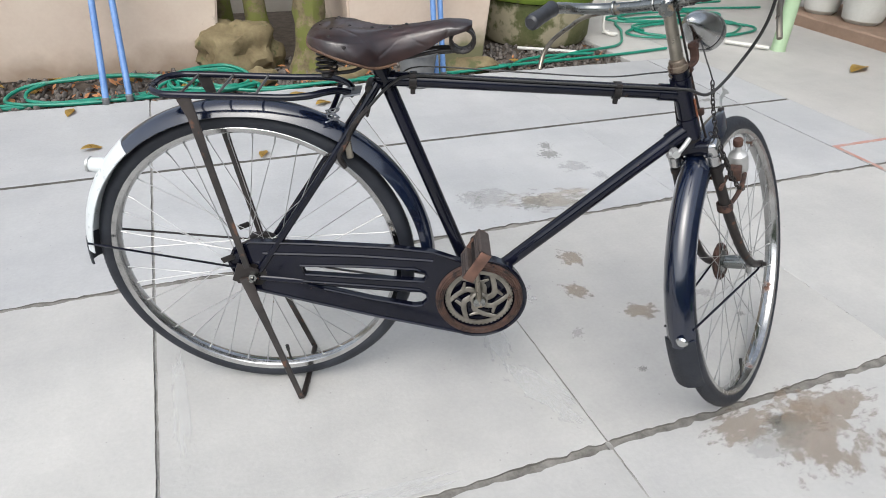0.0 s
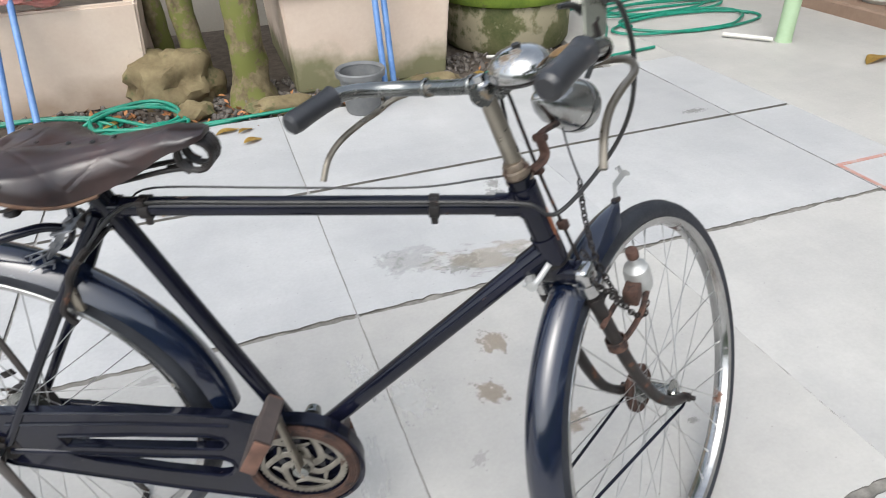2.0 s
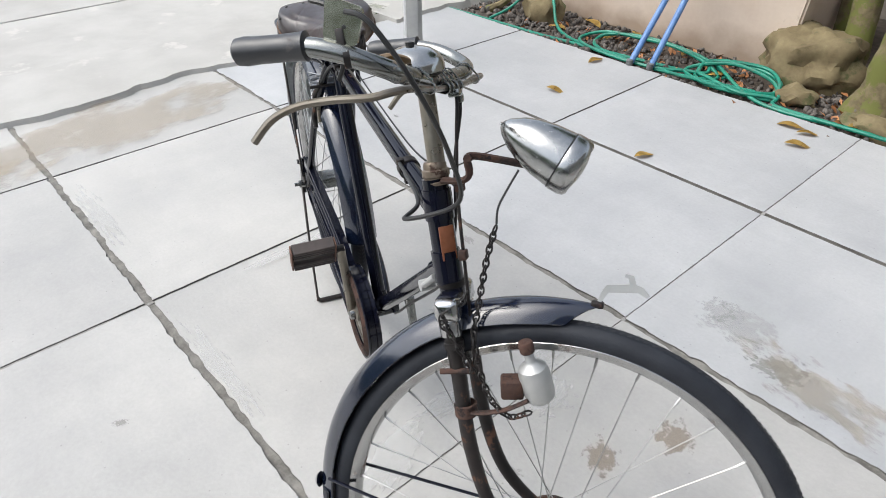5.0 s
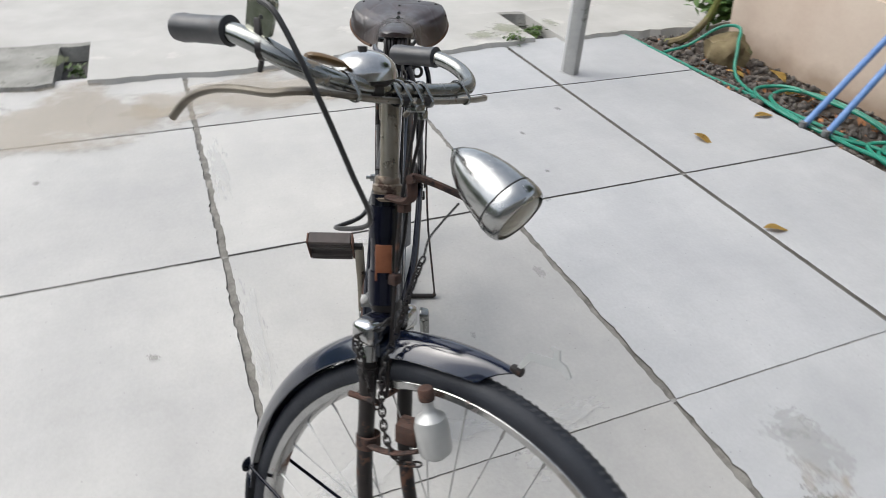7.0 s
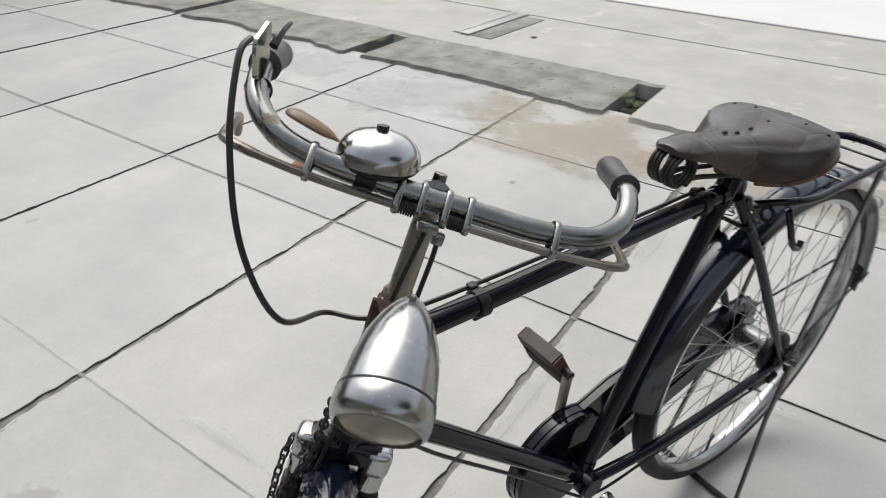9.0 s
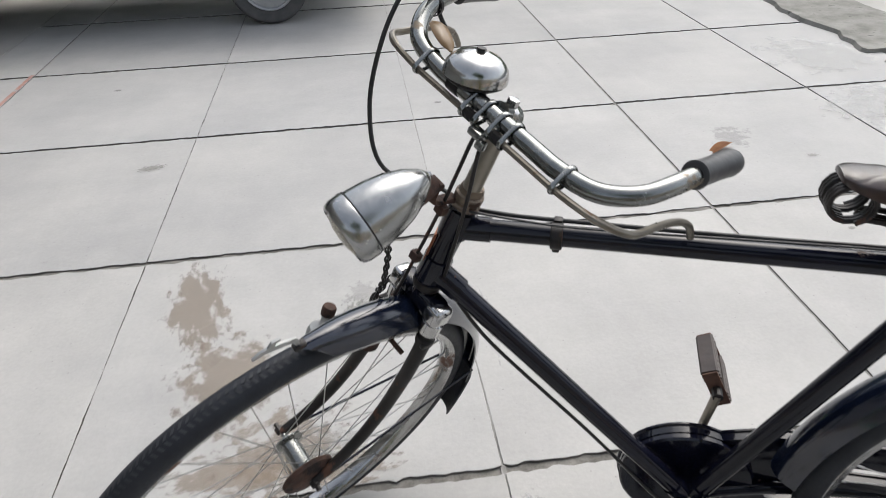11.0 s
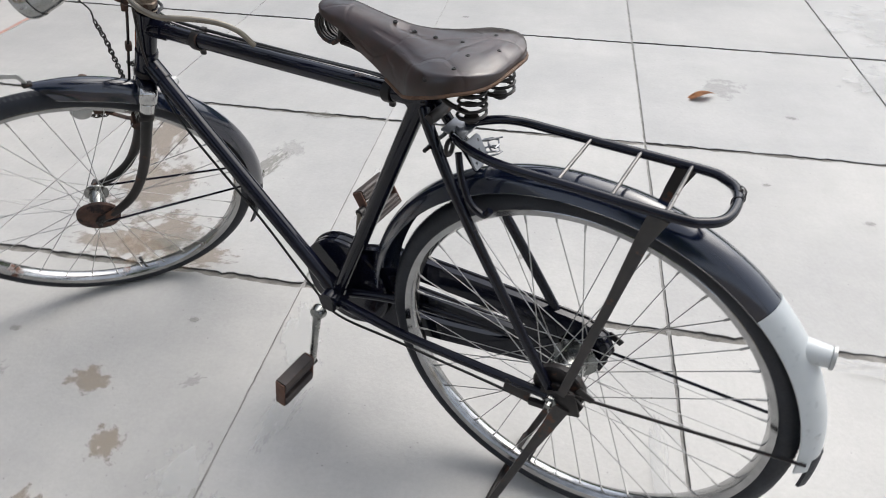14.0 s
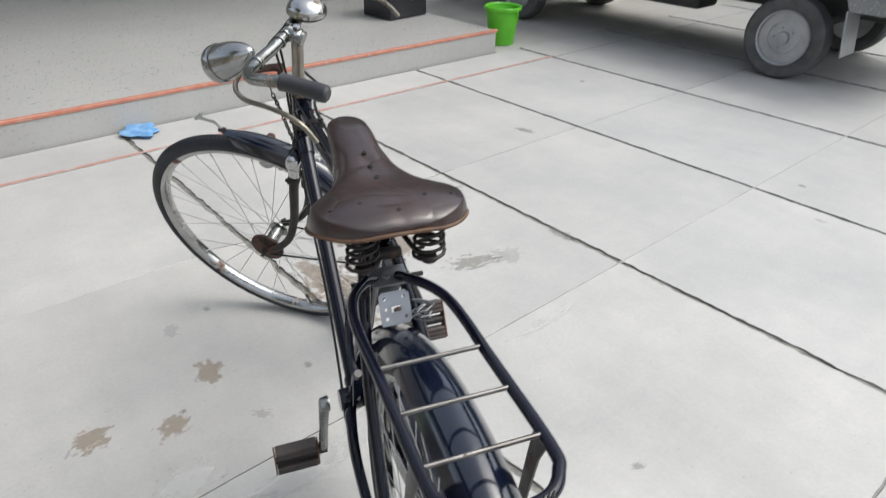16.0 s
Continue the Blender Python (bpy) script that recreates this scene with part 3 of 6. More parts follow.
for y0, y1, mat, label in ((-7.6, -4.15, OLD_CONCRETE, "rough dark grey cement drain cover"), (-4.05, -2.40, OLD_CONCRETE, "rough dark grey cement drain cover"),
                           (-2.25, -0.59, OLD_CONCRETE, "rough dark grey cement drain cover with a crumbling edge"), (-0.44, 2.07, BEIGE_PAVING, "pale worn cement drain cover with a mossy end"),
                           (2.25, 4.3, BEIGE_PAVING, "pale worn cement drain cover beside the garden bed")):
    drain_cover(y0, y1, mat, label)
for y0, y1, x1 in ((-4.155, -4.045, -2.15), (-2.405, -2.245, -2.17), (-0.595, -0.435, -2.19), (2.065, 2.255, -2.19)):
    drain_cover(y0, y1, OLD_CONCRETE, "rough grey cement filling between two drain covers", -2.245, x1)
bm = box(BM(), 0.80, 0.085, 0.018, pose(-2.88, -1.965, 0.026, 0, 0, -4), 0.004)
box(bm, 0.80, 0.05, 0.012, pose(-2.90, -2.05, 0.024, 0, 0, -4), 0.003)
thing("hatch_rim", bm, TILE, "pale cement rim of an inspection hatch", "hatch", kind="structure")
thing("hatch_cover", box(BM(), 0.74, 0.17, 0.006, pose(-2.86, -1.835, 0.0225, 0, 0, -4), 0.002), OLD_CONCRETE, "dark grey cement cover of an inspection hatch", "hatch", kind="structure")
thing("floor_drain", lathe(BM(), [(0.0, 0.0), (0.022, 0.0), (0.025, 0.003), (0.018, 0.005), (0.0, 0.004)], pose(-2.724, -1.559, 0.02), 14), DRAIN_SHADE_AND_PLUG, "small black drain plug in the pavement", "drain", kind="structure")


def flat_stain(x, y, sx, sy, turn, mat, z=0.0025):
    bm = BM()
    bmesh.ops.create_circle(bm, cap_ends=True, segments=32, radius=1.0)
    ob = thing("stain", bm, mat, "dried stain on the concrete floor", kind="structure")
    ob.matrix_basis = pose(x, y, z + (0.0045 if x < -1.01 else 0.003 if x < 0 else 0.0), 0, 0, turn) @ Matrix.Diagonal((sx, sy, 1, 1))
    ob.visible_shadow = False


k = 0
for x, y, sx, sy, turn, mat in (
        (1.335, 0.745, 0.085, 0.105, 10, BROWN_MARK), (1.25, 0.57, 0.075, 0.095, 50, BROWN_MARK), (1.385, 0.415, 0.085, 0.11, 80, BROWN_MARK),
        (1.80, -0.72, 0.13, 0.30, 10, WET_STAIN), (1.66, -0.40, 0.20, 0.24, 20, WET_STAIN), (1.50, -0.14, 0.20, 0.15, 25, WET_STAIN), (1.62, -0.08, 0.20, 0.09, 0, WET_STAIN), (1.35, -0.06, 0.16, 0.07, 8, WET_STAIN),
        (1.48, 1.15, 0.26, 0.11, -10, SAND_STAIN), (1.24, 1.23, 0.2, 0.16, 0, GREY_STAIN), (1.40, 1.15, 0.15, 0.10, 20, DARK_MARK), (1.52, 1.12, 0.20, 0.12, 0, GREY_STAIN), (1.17, 1.24, 0.1, 0.1, 0, GREY_STAIN),
        (1.69, 1.54, 0.10, 0.09, 0, DARK_MARK), (1.72, 1.63, 0.08, 0.06, 40, DARK_MARK), (1.80, 1.28, 0.07, 0.08, 0, GREY_STAIN), (1.73, 1.40, 0.14, 0.1, 0, GREY_STAIN),
        (1.34, -0.56, 0.2, 0.09, 70, DARK_MARK), (1.40, -0.13, 0.2, 0.09, 10, GREY_STAIN), (1.46, -0.10, 0.14, 0.07, 0, DARK_MARK), (1.27, -0.97, 0.16, 0.05, 0, DARK_MARK), (1.29, -0.69, 0.1, 0.12, 0, GREY_STAIN),
        (2.95, 1.95, 0.14, 0.05, 0, DARK_MARK), (-0.35, -1.52, 0.2, 0.16, 30, GREY_STAIN), (-0.59, -1.29, 0.05, 0.03, 0, DARK_MARK), (2.15, -1.7, 0.12, 0.05, 10, DARK_MARK),
        (-0.53, 1.37, 0.035, 0.02, 0, DARK_MARK), (-0.73, 1.67, 0.04, 0.03, 30, DARK_MARK), (-0.18, 1.30, 0.025, 0.02, 0, DARK_MARK), (0.41, 0.94, 0.06, 0.035, 0, GREY_STAIN), (-0.67, -0.59, 0.04, 0.025, 0, DARK_MARK),
        (-0.39, -0.76, 0.03, 0.02, 20, DARK_MARK), (0.405, -0.23, 0.035, 0.02, 60, DARK_MARK), (0.01, 1.19, 0.05, 0.03, 0, GREY_STAIN), (0.86, -2.17, 0.04, 0.025, 0, DARK_MARK), (1.63, 0.43, 0.06, 0.05, 0, GREY_STAIN), (1.67, 0.30, 0.03, 0.02, 0, DARK_MARK),
        (1.14, 0.38, 0.05, 0.035, 40, GREY_STAIN), (1.23, 0.19, 0.03, 0.02, 0, DARK_MARK), (0.61, 0.61, 0.03, 0.015, 0, GREY_STAIN), (2.54, -2.68, 0.04, 0.03, 0, DARK_MARK), (0.66, -1.88, 0.05, 0.03, 0, GREY_STAIN),
        (0.93, 0.20, 0.07, 0.16, 20, PALE_PATCH), (0.90, 0.42, 0.05, 0.14, -10, PALE_PATCH), (1.05, 0.62, 0.07, 0.1, 0, PALE_PATCH), (0.95, 0.72, 0.05, 0.12, 0, PALE_PATCH), (0.93, -0.5, 0.03, 0.2, 0, PALE_PATCH), (0.06, 0.45, 0.03, 0.25, 0, PALE_PATCH),
        (-0.6, 0.05, 0.3, 0.05, 0, PALE_PATCH), (0.4, 0.04, 0.3, 0.04, 0, PALE_PATCH), (-1.35, -1.45, 0.42, 0.6, 10, PALE_PATCH), (-1.2, -1.75, 0.4, 0.2, 20, PALE_PATCH), (-1.35, -2.4, 0.4, 0.4, 0, PALE_PATCH),
        (-1.25, -0.55, 0.5, 0.75, 0, SAND_STAIN), (-1.3, 0.35, 0.4, 0.8, 10, SAND_STAIN), (-1.42, -1.05, 0.3, 0.35, 0, SAND_STAIN)):
    k += 1
    size = 1.0 if mat in (WET_STAIN, PALE_PATCH, SAND_STAIN) else 0.72
    flat_stain(x, y, sx * size, sy * size, turn, mat, 0.0015 + 0.00015 * k)


for x, y, sx, sy in ((-1.92, -0.60, 0.12, 0.10), (-1.95, -2.36, 0.12, 0.09), (-1.86, 1.96, 0.16, 0.17), (-1.78, 1.75, 0.10, 0.14), (-1.92, 2.30, 0.12, 0.06)):
    flat_stain(x, y, sx, sy, 0, MOSS_STAIN, 0.042)


def stained_plaster(name, green):
    """Beige plaster with soil splashed up from its foot and, where green, moss."""
    m = surf(name, (0.68, 0.545, 0.44), (0.78, 0.655, 0.54), 3.5, (0.75, 0.9), bump=0.2, fine=50, spot=(0.42, 0.34, 0.25), spot_scale=2.2, spot_at=0.66)
    n, link = m.node_tree.nodes, m.node_tree.links.new
    b = n["Principled BSDF"]
    clean = b.inputs["Base Color"].links[0].from_socket
    tc, xyz, ns = n.new("ShaderNodeTexCoord"), n.new("ShaderNodeSeparateXYZ"), n.new("ShaderNodeTexNoise")
    ns.inputs["Scale"].default_value, ns.inputs["Detail"].default_value = 5.0, 8.0
    link(tc.outputs["Object"], xyz.inputs[0])
    link(tc.outputs["Object"], ns.inputs["Vector"])
    rise = n.new("ShaderNodeMath")
    rise.operation = "MULTIPLY_ADD"
    rise.inputs[1].default_value = 0.42 if green else 0.30
    link(ns.outputs["Fac"], rise.inputs[0])
    low = n.new("ShaderNodeMath")
    low.operation = "MULTIPLY"
    low.inputs[1].default_value = -1.0
    link(xyz.outputs["Z"], low.inputs[0])
    link(low.outputs[0], rise.inputs[2])
    amount = n.new("ShaderNodeMapRange")
    amount.inputs["From Min"].default_value, amount.inputs["From Max"].default_value, amount.inputs["To Max"].default_value = 0.0, 0.14, 0.85 if green else 0.6
    link(rise.outputs[0], amount.inputs["Value"])
    mx = n.new("ShaderNodeMix")
    mx.data_type = "RGBA"
    link(amount.outputs[0], mx.inputs["Factor"])
    link(clean, mx.inputs["A"])
    mx.inputs["B"].default_value = (0.115, 0.125, 0.045, 1) if green else (0.22, 0.145, 0.085, 1)
    link(mx.outputs["Result"], b.inputs["Base Color"])
    return m


SOILED = stained_plaster("soiled_plaster", False)
MOSSED = stained_plaster("mossed_plaster", True)


# the two big planters, the ring planter, the stone, the trees
def planter(name, x0, x1, y0, y1, h, taper, rim, label):
    root = thing(name, None, None, label, "planter")
    bm = BM()
    lo = [bm.verts.new((x, y, -0.03)) for x, y in ((x0 + taper, y0 + taper), (x1 - taper, y0 + taper), (x1 - taper, y1), (x0 + taper, y1))]
    hi = [bm.verts.new((x, y, h)) for x, y in ((x0, y0), (x1, y0), (x1, y1), (x0, y1))]
    inn = [bm.verts.new((x, y, h)) for x, y in ((x0 + 0.06, y0 + 0.06), (x1 - 0.06, y0 + 0.06), (x1 - 0.06, y1 - 0.06), (x0 + 0.06, y1 - 0.06))]
    dn = [bm.verts.new((v.co.x, v.co.y, h - 0.08)) for v in inn]
    bm.faces.new(lo)
    for i in range(4):
        j = (i + 1) % 4
        bm.faces.new((lo[i], lo[j], hi[j], hi[i]))
        bm.faces.new((hi[i], hi[j], inn[j], inn[i]))
        bm.faces.new((inn[i], inn[j], dn[j], dn[i]))
    bmesh.ops.bevel(bm, geom=[e for e in bm.edges], offset=0.012, segments=2, affect="EDGES")
    part("body", bm, MOSSED if rim else SOILED, root)
    bm = BM()
    bmesh.ops.create_grid(bm, x_segments=14, y_segments=10, size=0.5, matrix=pose((x0 + x1) / 2, (y0 + y1) / 2, h - 0.04) @ Matrix.Diagonal((x1 - x0 - 0.12, y1 - y0 - 0.12, 1, 1)))
    for v in bm.verts:
        v.co.z += 0.025 * noise.noise(v.co * 6)
    part("soil", bm, SOIL if not rim else MOSSY, root, "grey dry soil")
    if rim:
        bm = BM()
        for sx, sy, px, py in ((x1 - x0 + 0.06, 0.09, (x0 + x1) / 2, y0 + 0.012), (0.09, y1 - y0, x0 + 0.012, (y0 + y1) / 2), (0.09, y1 - y0, x1 - 0.012, (y0 + y1) / 2)):
            box(bm, sx, sy, 0.06, pose(px, py, h + 0.012 + (0.004 if sx < 0.1 else 0)), 0.012)
        part("rim", bm, GREY_WALL, root, "stained grey rim")
    return root


planter("planter", -1.40, 0.44, 3.24, 4.3, 0.52, 0.05, False, "long low beige plastered planter behind the garden bed")
planter("planter", 1.13, 2.08, 3.06, 4.2, 0.53, 0.03, True, "square beige plastered planter with a stained grey rim")

ring = thing("ring_planter", None, None, "round mossy concrete ring planter by the garden wall", "planter")
M0 = pose(2.68, 3.62, 0)
part("body", lathe(BM(), [(0.40, -0.02), (0.425, 0.02), (0.43, 0.27), (0.40, 0.28)], M0, 40), MOSSY, ring)
part("rim", lathe(BM(), [(0.40, 0.275), (0.455, 0.28), (0.47, 0.31), (0.465, 0.37), (0.44, 0.385), (0.39, 0.38), (0.38, 0.33)], M0, 40), MOSS, ring, "rim thick with green moss")
part("soil", lathe(BM(), [(0.385, 0.32), (0.2, 0.345), (0.0, 0.35)], M0, 24), SOIL, ring)


def bottle(x, y, z, r, h, mat, cap, label):
    root = thing("bottle", None, None, label, "bottle")
    m = pose(x, y, z)
    part("body", lathe(BM(), [(r * 0.9, 0), (r, 0.006), (r, h * 0.6), (r * 0.85, h * 0.72), (r * 0.4, h * 0.82), (r * 0.38, h * 0.9)], m, 16), mat, root)
    part("cap", lathe(BM(), [(r * 0.45, h * 0.88), (r * 0.48, h * 0.9), (r * 0.46, h), (0.0, h * 1.01)], m, 12), cap, root, "screw cap")
    return root


bottle(2.98, 3.33, 0.36, 0.035, 0.22, CLEAR_PLASTIC, BLUE_CLOTH, "white plastic spray bottle with a blue cap on mossy rim")
thing("blue_bag", blob(BM(), (2.58, 3.42, 0.42), (0.11, 0.07, 0.075), 0.35, 4.0), BLUE_CLOTH, "crumpled blue plastic bag on the ring planter", "bag")
thing("white_tub", box(BM(), 0.20, 0.13, 0.12, pose(2.78, 3.38, 0.42, 0, 0, 8), 0.025, 3), CLEAR_PLASTIC, "milky white plastic tub on the ring planter", "tub")
thing("dark_pot", lathe(BM(), [(0.085, 0.34), (0.12, 0.60), (0.13, 0.61), (0.13, 0.64), (0.115, 0.64), (0.10, 0.56), (0.0, 0.55)], pose(3.12, 3.6, 0), 24), GREY_PLASTIC, "dark grey plastic pot standing on the ring planter", "pot")
cord = [(3.10, 3.55, 0.385), (3.15, 3.45, 0.36), (3.165, 3.40, 0.2), (3.17, 3.38, 0.05), (3.22, 3.34, 0.012), (3.28, 3.36, 0.012), (3.2, 3.42, 0.012), (3.26, 3.44, 0.012)]
thing("rope", sweep(BM(), glide(cord, 6), 0.009, 6), PVC_WHITE, "white rope hanging over the mossy rim", "rope")
thing("white_pipe", sweep(BM(), [(3.25, 4.05, 0.03), (5.6, 4.62, 0.03)], 0.018, 10), PVC_WHITE, "white plastic pipe lying along the garden wall", "pipe")
thing("short_pipe", sweep(BM(), [(2.36, 3.2, 0.005), (2.75, 3.05, -0.008)], 0.011, 8), PVC_WHITE, "thin pale pipe lying on the soil", "pipe")
thing("white_pipe", sweep(BM(), [(3.95, 2.95, 0.02), (4.15, 2.72, 0.02)], 0.014, 8), PVC_WHITE, "short white plastic pipe beside a pale green post", "pipe")
thing("green_post", lathe(BM(), [(0.055, -0.01), (0.05, 0.02), (0.05, 2.4), (0.0, 2.42)], pose(4.24, 2.72, 0), 20), PALE_GREEN, "round pale green painted post", "post")
for x, y, s in ((5.26, 3.32, 1.0), (5.3, 2.95, 1.15), (5.42, 3.42, 0.8)):
    thing("flower_pot", lathe(BM(), [(0.10 * s, 0.09), (0.13 * s, 0.12), (0.16 * s, 0.36), (0.175 * s, 0.37), (0.175 * s, 0.41), (0.15 * s, 0.41), (0.14 * s, 0.34), (0.0, 0.33)], pose(x, y, 0), 24),
          POT_WHITE, "whitewashed flower pot on the brown terrace", "pot", "pots on the terrace")

thing("stone", blob(BM(), (0.52, 3.30, 0.07), (0.24, 0.2, 0.19), 0.35, 1.3, 4), ROCK, "large mossy stone at the foot of the trees", "stone")
thing("stone", blob(BM(), (-1.12, 3.08, 0.03), (0.14, 0.12, 0.12), 0.35, 6.1), ROCK, "brown stone with a hose laid over it", "stone")
thing("stone", blob(BM(), (0.60, 2.98, 0.0), (0.10, 0.08, 0.06), 0.35, 9.1), ROCK, "small stone in the soil", "stone")
thing("stone", blob(BM(), (1.02, 2.88, 0.0), (0.16, 0.08, 0.06), 0.35, 2.1), ROCK, "low pale stone at the bed's edge", "stone")
thing("stone", blob(BM(), (1.85, 2.88, 0.0), (0.22, 0.07, 0.06), 0.35, 3.7), ROCK, "low mossy stone at the bed's edge", "stone")


def crown(centre, size, count, seed, leaf=0.05):
    rnd = random.Random(seed)
    bm = BM()
    for _ in range(count):
        a, b, c = rnd.gauss(0, 0.5), rnd.gauss(0, 0.5), rnd.gauss(0, 0.45)
        p = Vector(centre) + Vector((a * size[0], b * size[1], c * size[2]))
        R = Euler((rnd.uniform(-0.9, 0.9), rnd.uniform(-0.9, 0.9), rnd.uniform(0, 6.3))).to_matrix()
        s = leaf * rnd.uniform(0.6, 1.3)
        vs = [bm.verts.new(p + R @ Vector(q)) for q in ((-s, 0, 0), (-0.2 * s, 0.4 * s, 0.08 * s), (s, 0, -0.12 * s), (-0.2 * s, -0.4 * s, 0.08 * s))]
        bm.faces.new(vs)
    return bm


def tree(pts, r0, r1, limbs, top, label, seed):
    root = thing("tree", None, None, label, "tree")
    line = glide(pts, 8)
    k = len(line)
    bm = sweep(BM(), line, [r0 * (1.0 + 0.5 * max(0, 1 - i / (k * 0.12))) + (r1 - r0) * i / (k - 1) for i in range(k)], 16)
    for v in bm.verts:
        c = v.co
        v.co = c + Vector((noise.noise(c * 9), noise.noise(c * 9 + Vector((5, 0, 0))), 0)) * r0 * 0.22
    part("trunk", bm, BARK, root)
    end = line[-1]
    bm = BM()
    for dx, dy, dz in limbs:
        sweep(bm, glide([end - Vector((0, 0, 0.3)), end + Vector((dx * 0.4, dy * 0.4, dz * 0.5)), end + Vector((dx, dy, dz))], 5), [r1 * 0.7, r1 * 0.2], 8)
    part("limb", bm, BARK, root)
    part("crown", crown(end + Vector((0, 0.2, 0.7)), top, 2600, seed, 0.07), LEAF, root, "crown of small green leaves")


tree([(0.92, 3.12, -0.05), (0.93, 3.13, 0.4), (0.95, 3.2, 1.2), (0.9, 3.3, 2.6)], 0.105, 0.07, ((0.5, 0.1, 0.7), (-0.4, 0.3, 0.8), (0.1, 0.5, 0.9)), (1.0, 0.9, 0.6), "mossy tree trunk with flaking bark in the garden bed", 1)
tree([(0.68, 3.38, -0.05), (0.64, 3.42, 0.4), (0.6, 3.5, 1.2), (0.4, 3.6, 2.4)], 0.075, 0.05, ((-0.5, 0.1, 0.6), (0.2, 0.4, 0.8)), (0.8, 0.8, 0.5), "slim mossy tree trunk behind a stone", 2)
tree([(0.50, 3.72, -0.05), (0.47, 3.74, 0.5), (0.44, 3.8, 1.2), (0.2, 3.9, 2.2)], 0.06, 0.04, ((-0.4, 0.3, 0.6), (0.2, 0.2, 0.7)), (0.7, 0.7, 0.5), "thin dark tree trunk beside the planter", 3)
thing("branch", sweep(BM(), glide([(-1.52, 2.95, -0.02), (-1.40, 3.02, 0.06), (-1.34, 3.1, 0.25), (-1.36, 3.14, 0.6), (-1.5, 3.2, 1.3)], 6), [0.028, 0.012], 8), BARK, "crooked brown stem growing out of the soil", "stem")
bush = thing("fern", None, None, "small bright green leafy plant in the corner of the bed", "plant")
part("stem", sweep(BM(), glide([(-1.62, 3.35, -0.03), (-1.6, 3.37, 0.12), (-1.55, 3.4, 0.3)], 4), [0.01, 0.004], 6), LEAF, bush)
part("leaves", crown((-1.58, 3.42, 0.22), (0.16, 0.16, 0.13), 420, 7, 0.05), FERN, bush)
sheet("garden_bed_far", -3.2, -2.32, 4.12, 4.74, 0.05, SOIL, 0.06, 0.01, "dark soil of a small raised bed by the wall")
thing("bed_edge", box(BM(), 0.96, 0.05, 0.09, pose(-2.77, 4.095, 0.064), 0.012), RUSTY_BLACK, "dark weathered edge of the small raised bed", "board")
for x, y, h, seed in ((-3.0, 4.38, 0.42, 21), (-2.72, 4.45, 0.55, 22), (-2.47, 4.36, 0.36, 23)):
    shrub = thing("shrub", None, None, "leafy green shrub in the small raised bed", "plant", "shrubs in the raised bed")
    for k in range(4):
        tip = (x + 0.09 * math.cos(1.6 * k + seed), y + 0.09 * math.sin(1.6 * k + seed), h * (0.75 + 0.08 * k))
        part("stem", sweep(BM(), glide([(x, y, 0.04), (x + 0.02 * math.cos(1.6 * k), y, h * 0.4), tip], 4), [0.008, 0.003], 6), LEAF, shrub)
    part("leaves", crown((x, y, h * 0.72), (0.17, 0.17, h * 0.4), 260, seed, 0.045), LEAF, shrub)
for x, y, z, seed in ((-1.80, 2.10, 0.0, 31), (-1.92, 2.20, -0.02, 32), (-1.88, -0.50, -0.03, 33), (-1.70, 1.93, 0.01, 34)):
    weed = thing("weed", None, None, "small green weed growing out of the drain joint", "plant", "weeds by the drain")
    part("stem", sweep(BM(), [(x, y, z - 0.05), (x + 0.01, y, z + 0.04)], [0.003, 0.0015], 5), LEAF, weed)
    part("leaves", crown((x, y, z + 0.025), (0.06, 0.06, 0.025), 70, seed, 0.018), LEAF, weed)
thing("bed_board", box(BM(), 0.035, 1.1, 0.08, pose(-1.905, 3.38, -0.02, 0, 0, 3), 0.006), RUSTY_BLACK, "dark old board edging the garden bed", "board")

rnd = random.Random(4)
bm = BM()
for _ in range(1900):
    x = rnd.uniform(-1.88, 2.95)
    y = 2.77 + 0.62 * rnd.random() ** 1.1
    s = rnd.uniform(0.008, 0.024)
    r = bmesh.ops.create_icosphere(bm, subdivisions=1, radius=1, matrix=pose(x, y, -0.026 + s * 0.3, rnd.uniform(0, 90), rnd.uniform(0, 90), rnd.uniform(0, 360)) @ Matrix.Diagonal((s * rnd.uniform(0.8, 1.7), s, s * 0.6, 1)))
thing("gravel", bm, PEBBLE, "dark pebbles and crumbs of soil in the bed", kind="stuff", smooth=60)
bm = crown((0.4, 3.02, -0.012), (1.9, 0.28, 0.012), 300, 9, 0.028)
thing("leaf_litter", bm, BROWN_LEAF, "dry brown leaf litter on the soil", kind="stuff")


def leaf(x, y, s, turn, mat, label, z=0.004):
    bm = BM()
    n = 9
    rows = []
    for i in range(n):
        t = i / (n - 1)
        w = 0.42 * math.sin(math.pi * min(1, t * 1.02)) ** 0.8 * (1 - 0.25 * t) * s
        xx = (t - 0.5) * 2 * s
        zz = 0.10 * s * math.sin(t * 5) + 0.05 * s
        rows.append([bm.verts.new((xx, -w, zz + 0.25 * w)), bm.verts.new((xx, 0, zz)), bm.verts.new((xx, w, zz + 0.35 * w))])
    for A, B in zip(rows, rows[1:]):
        for j in (0, 1):
            bm.faces.new((A[j], A[j + 1], B[j + 1], B[j]))
    r = bmesh.ops.solidify(bm, geom=bm.faces[:], thickness=0.0008)
    thing("fallen_leaf", bm, mat, label, "leaf", "fallen leaves", m=pose(x, y, z + (0.003 if x < 0 and y < 2.7 else 0.0), rnd.uniform(-8, 8), rnd.uniform(-8, 8), turn))


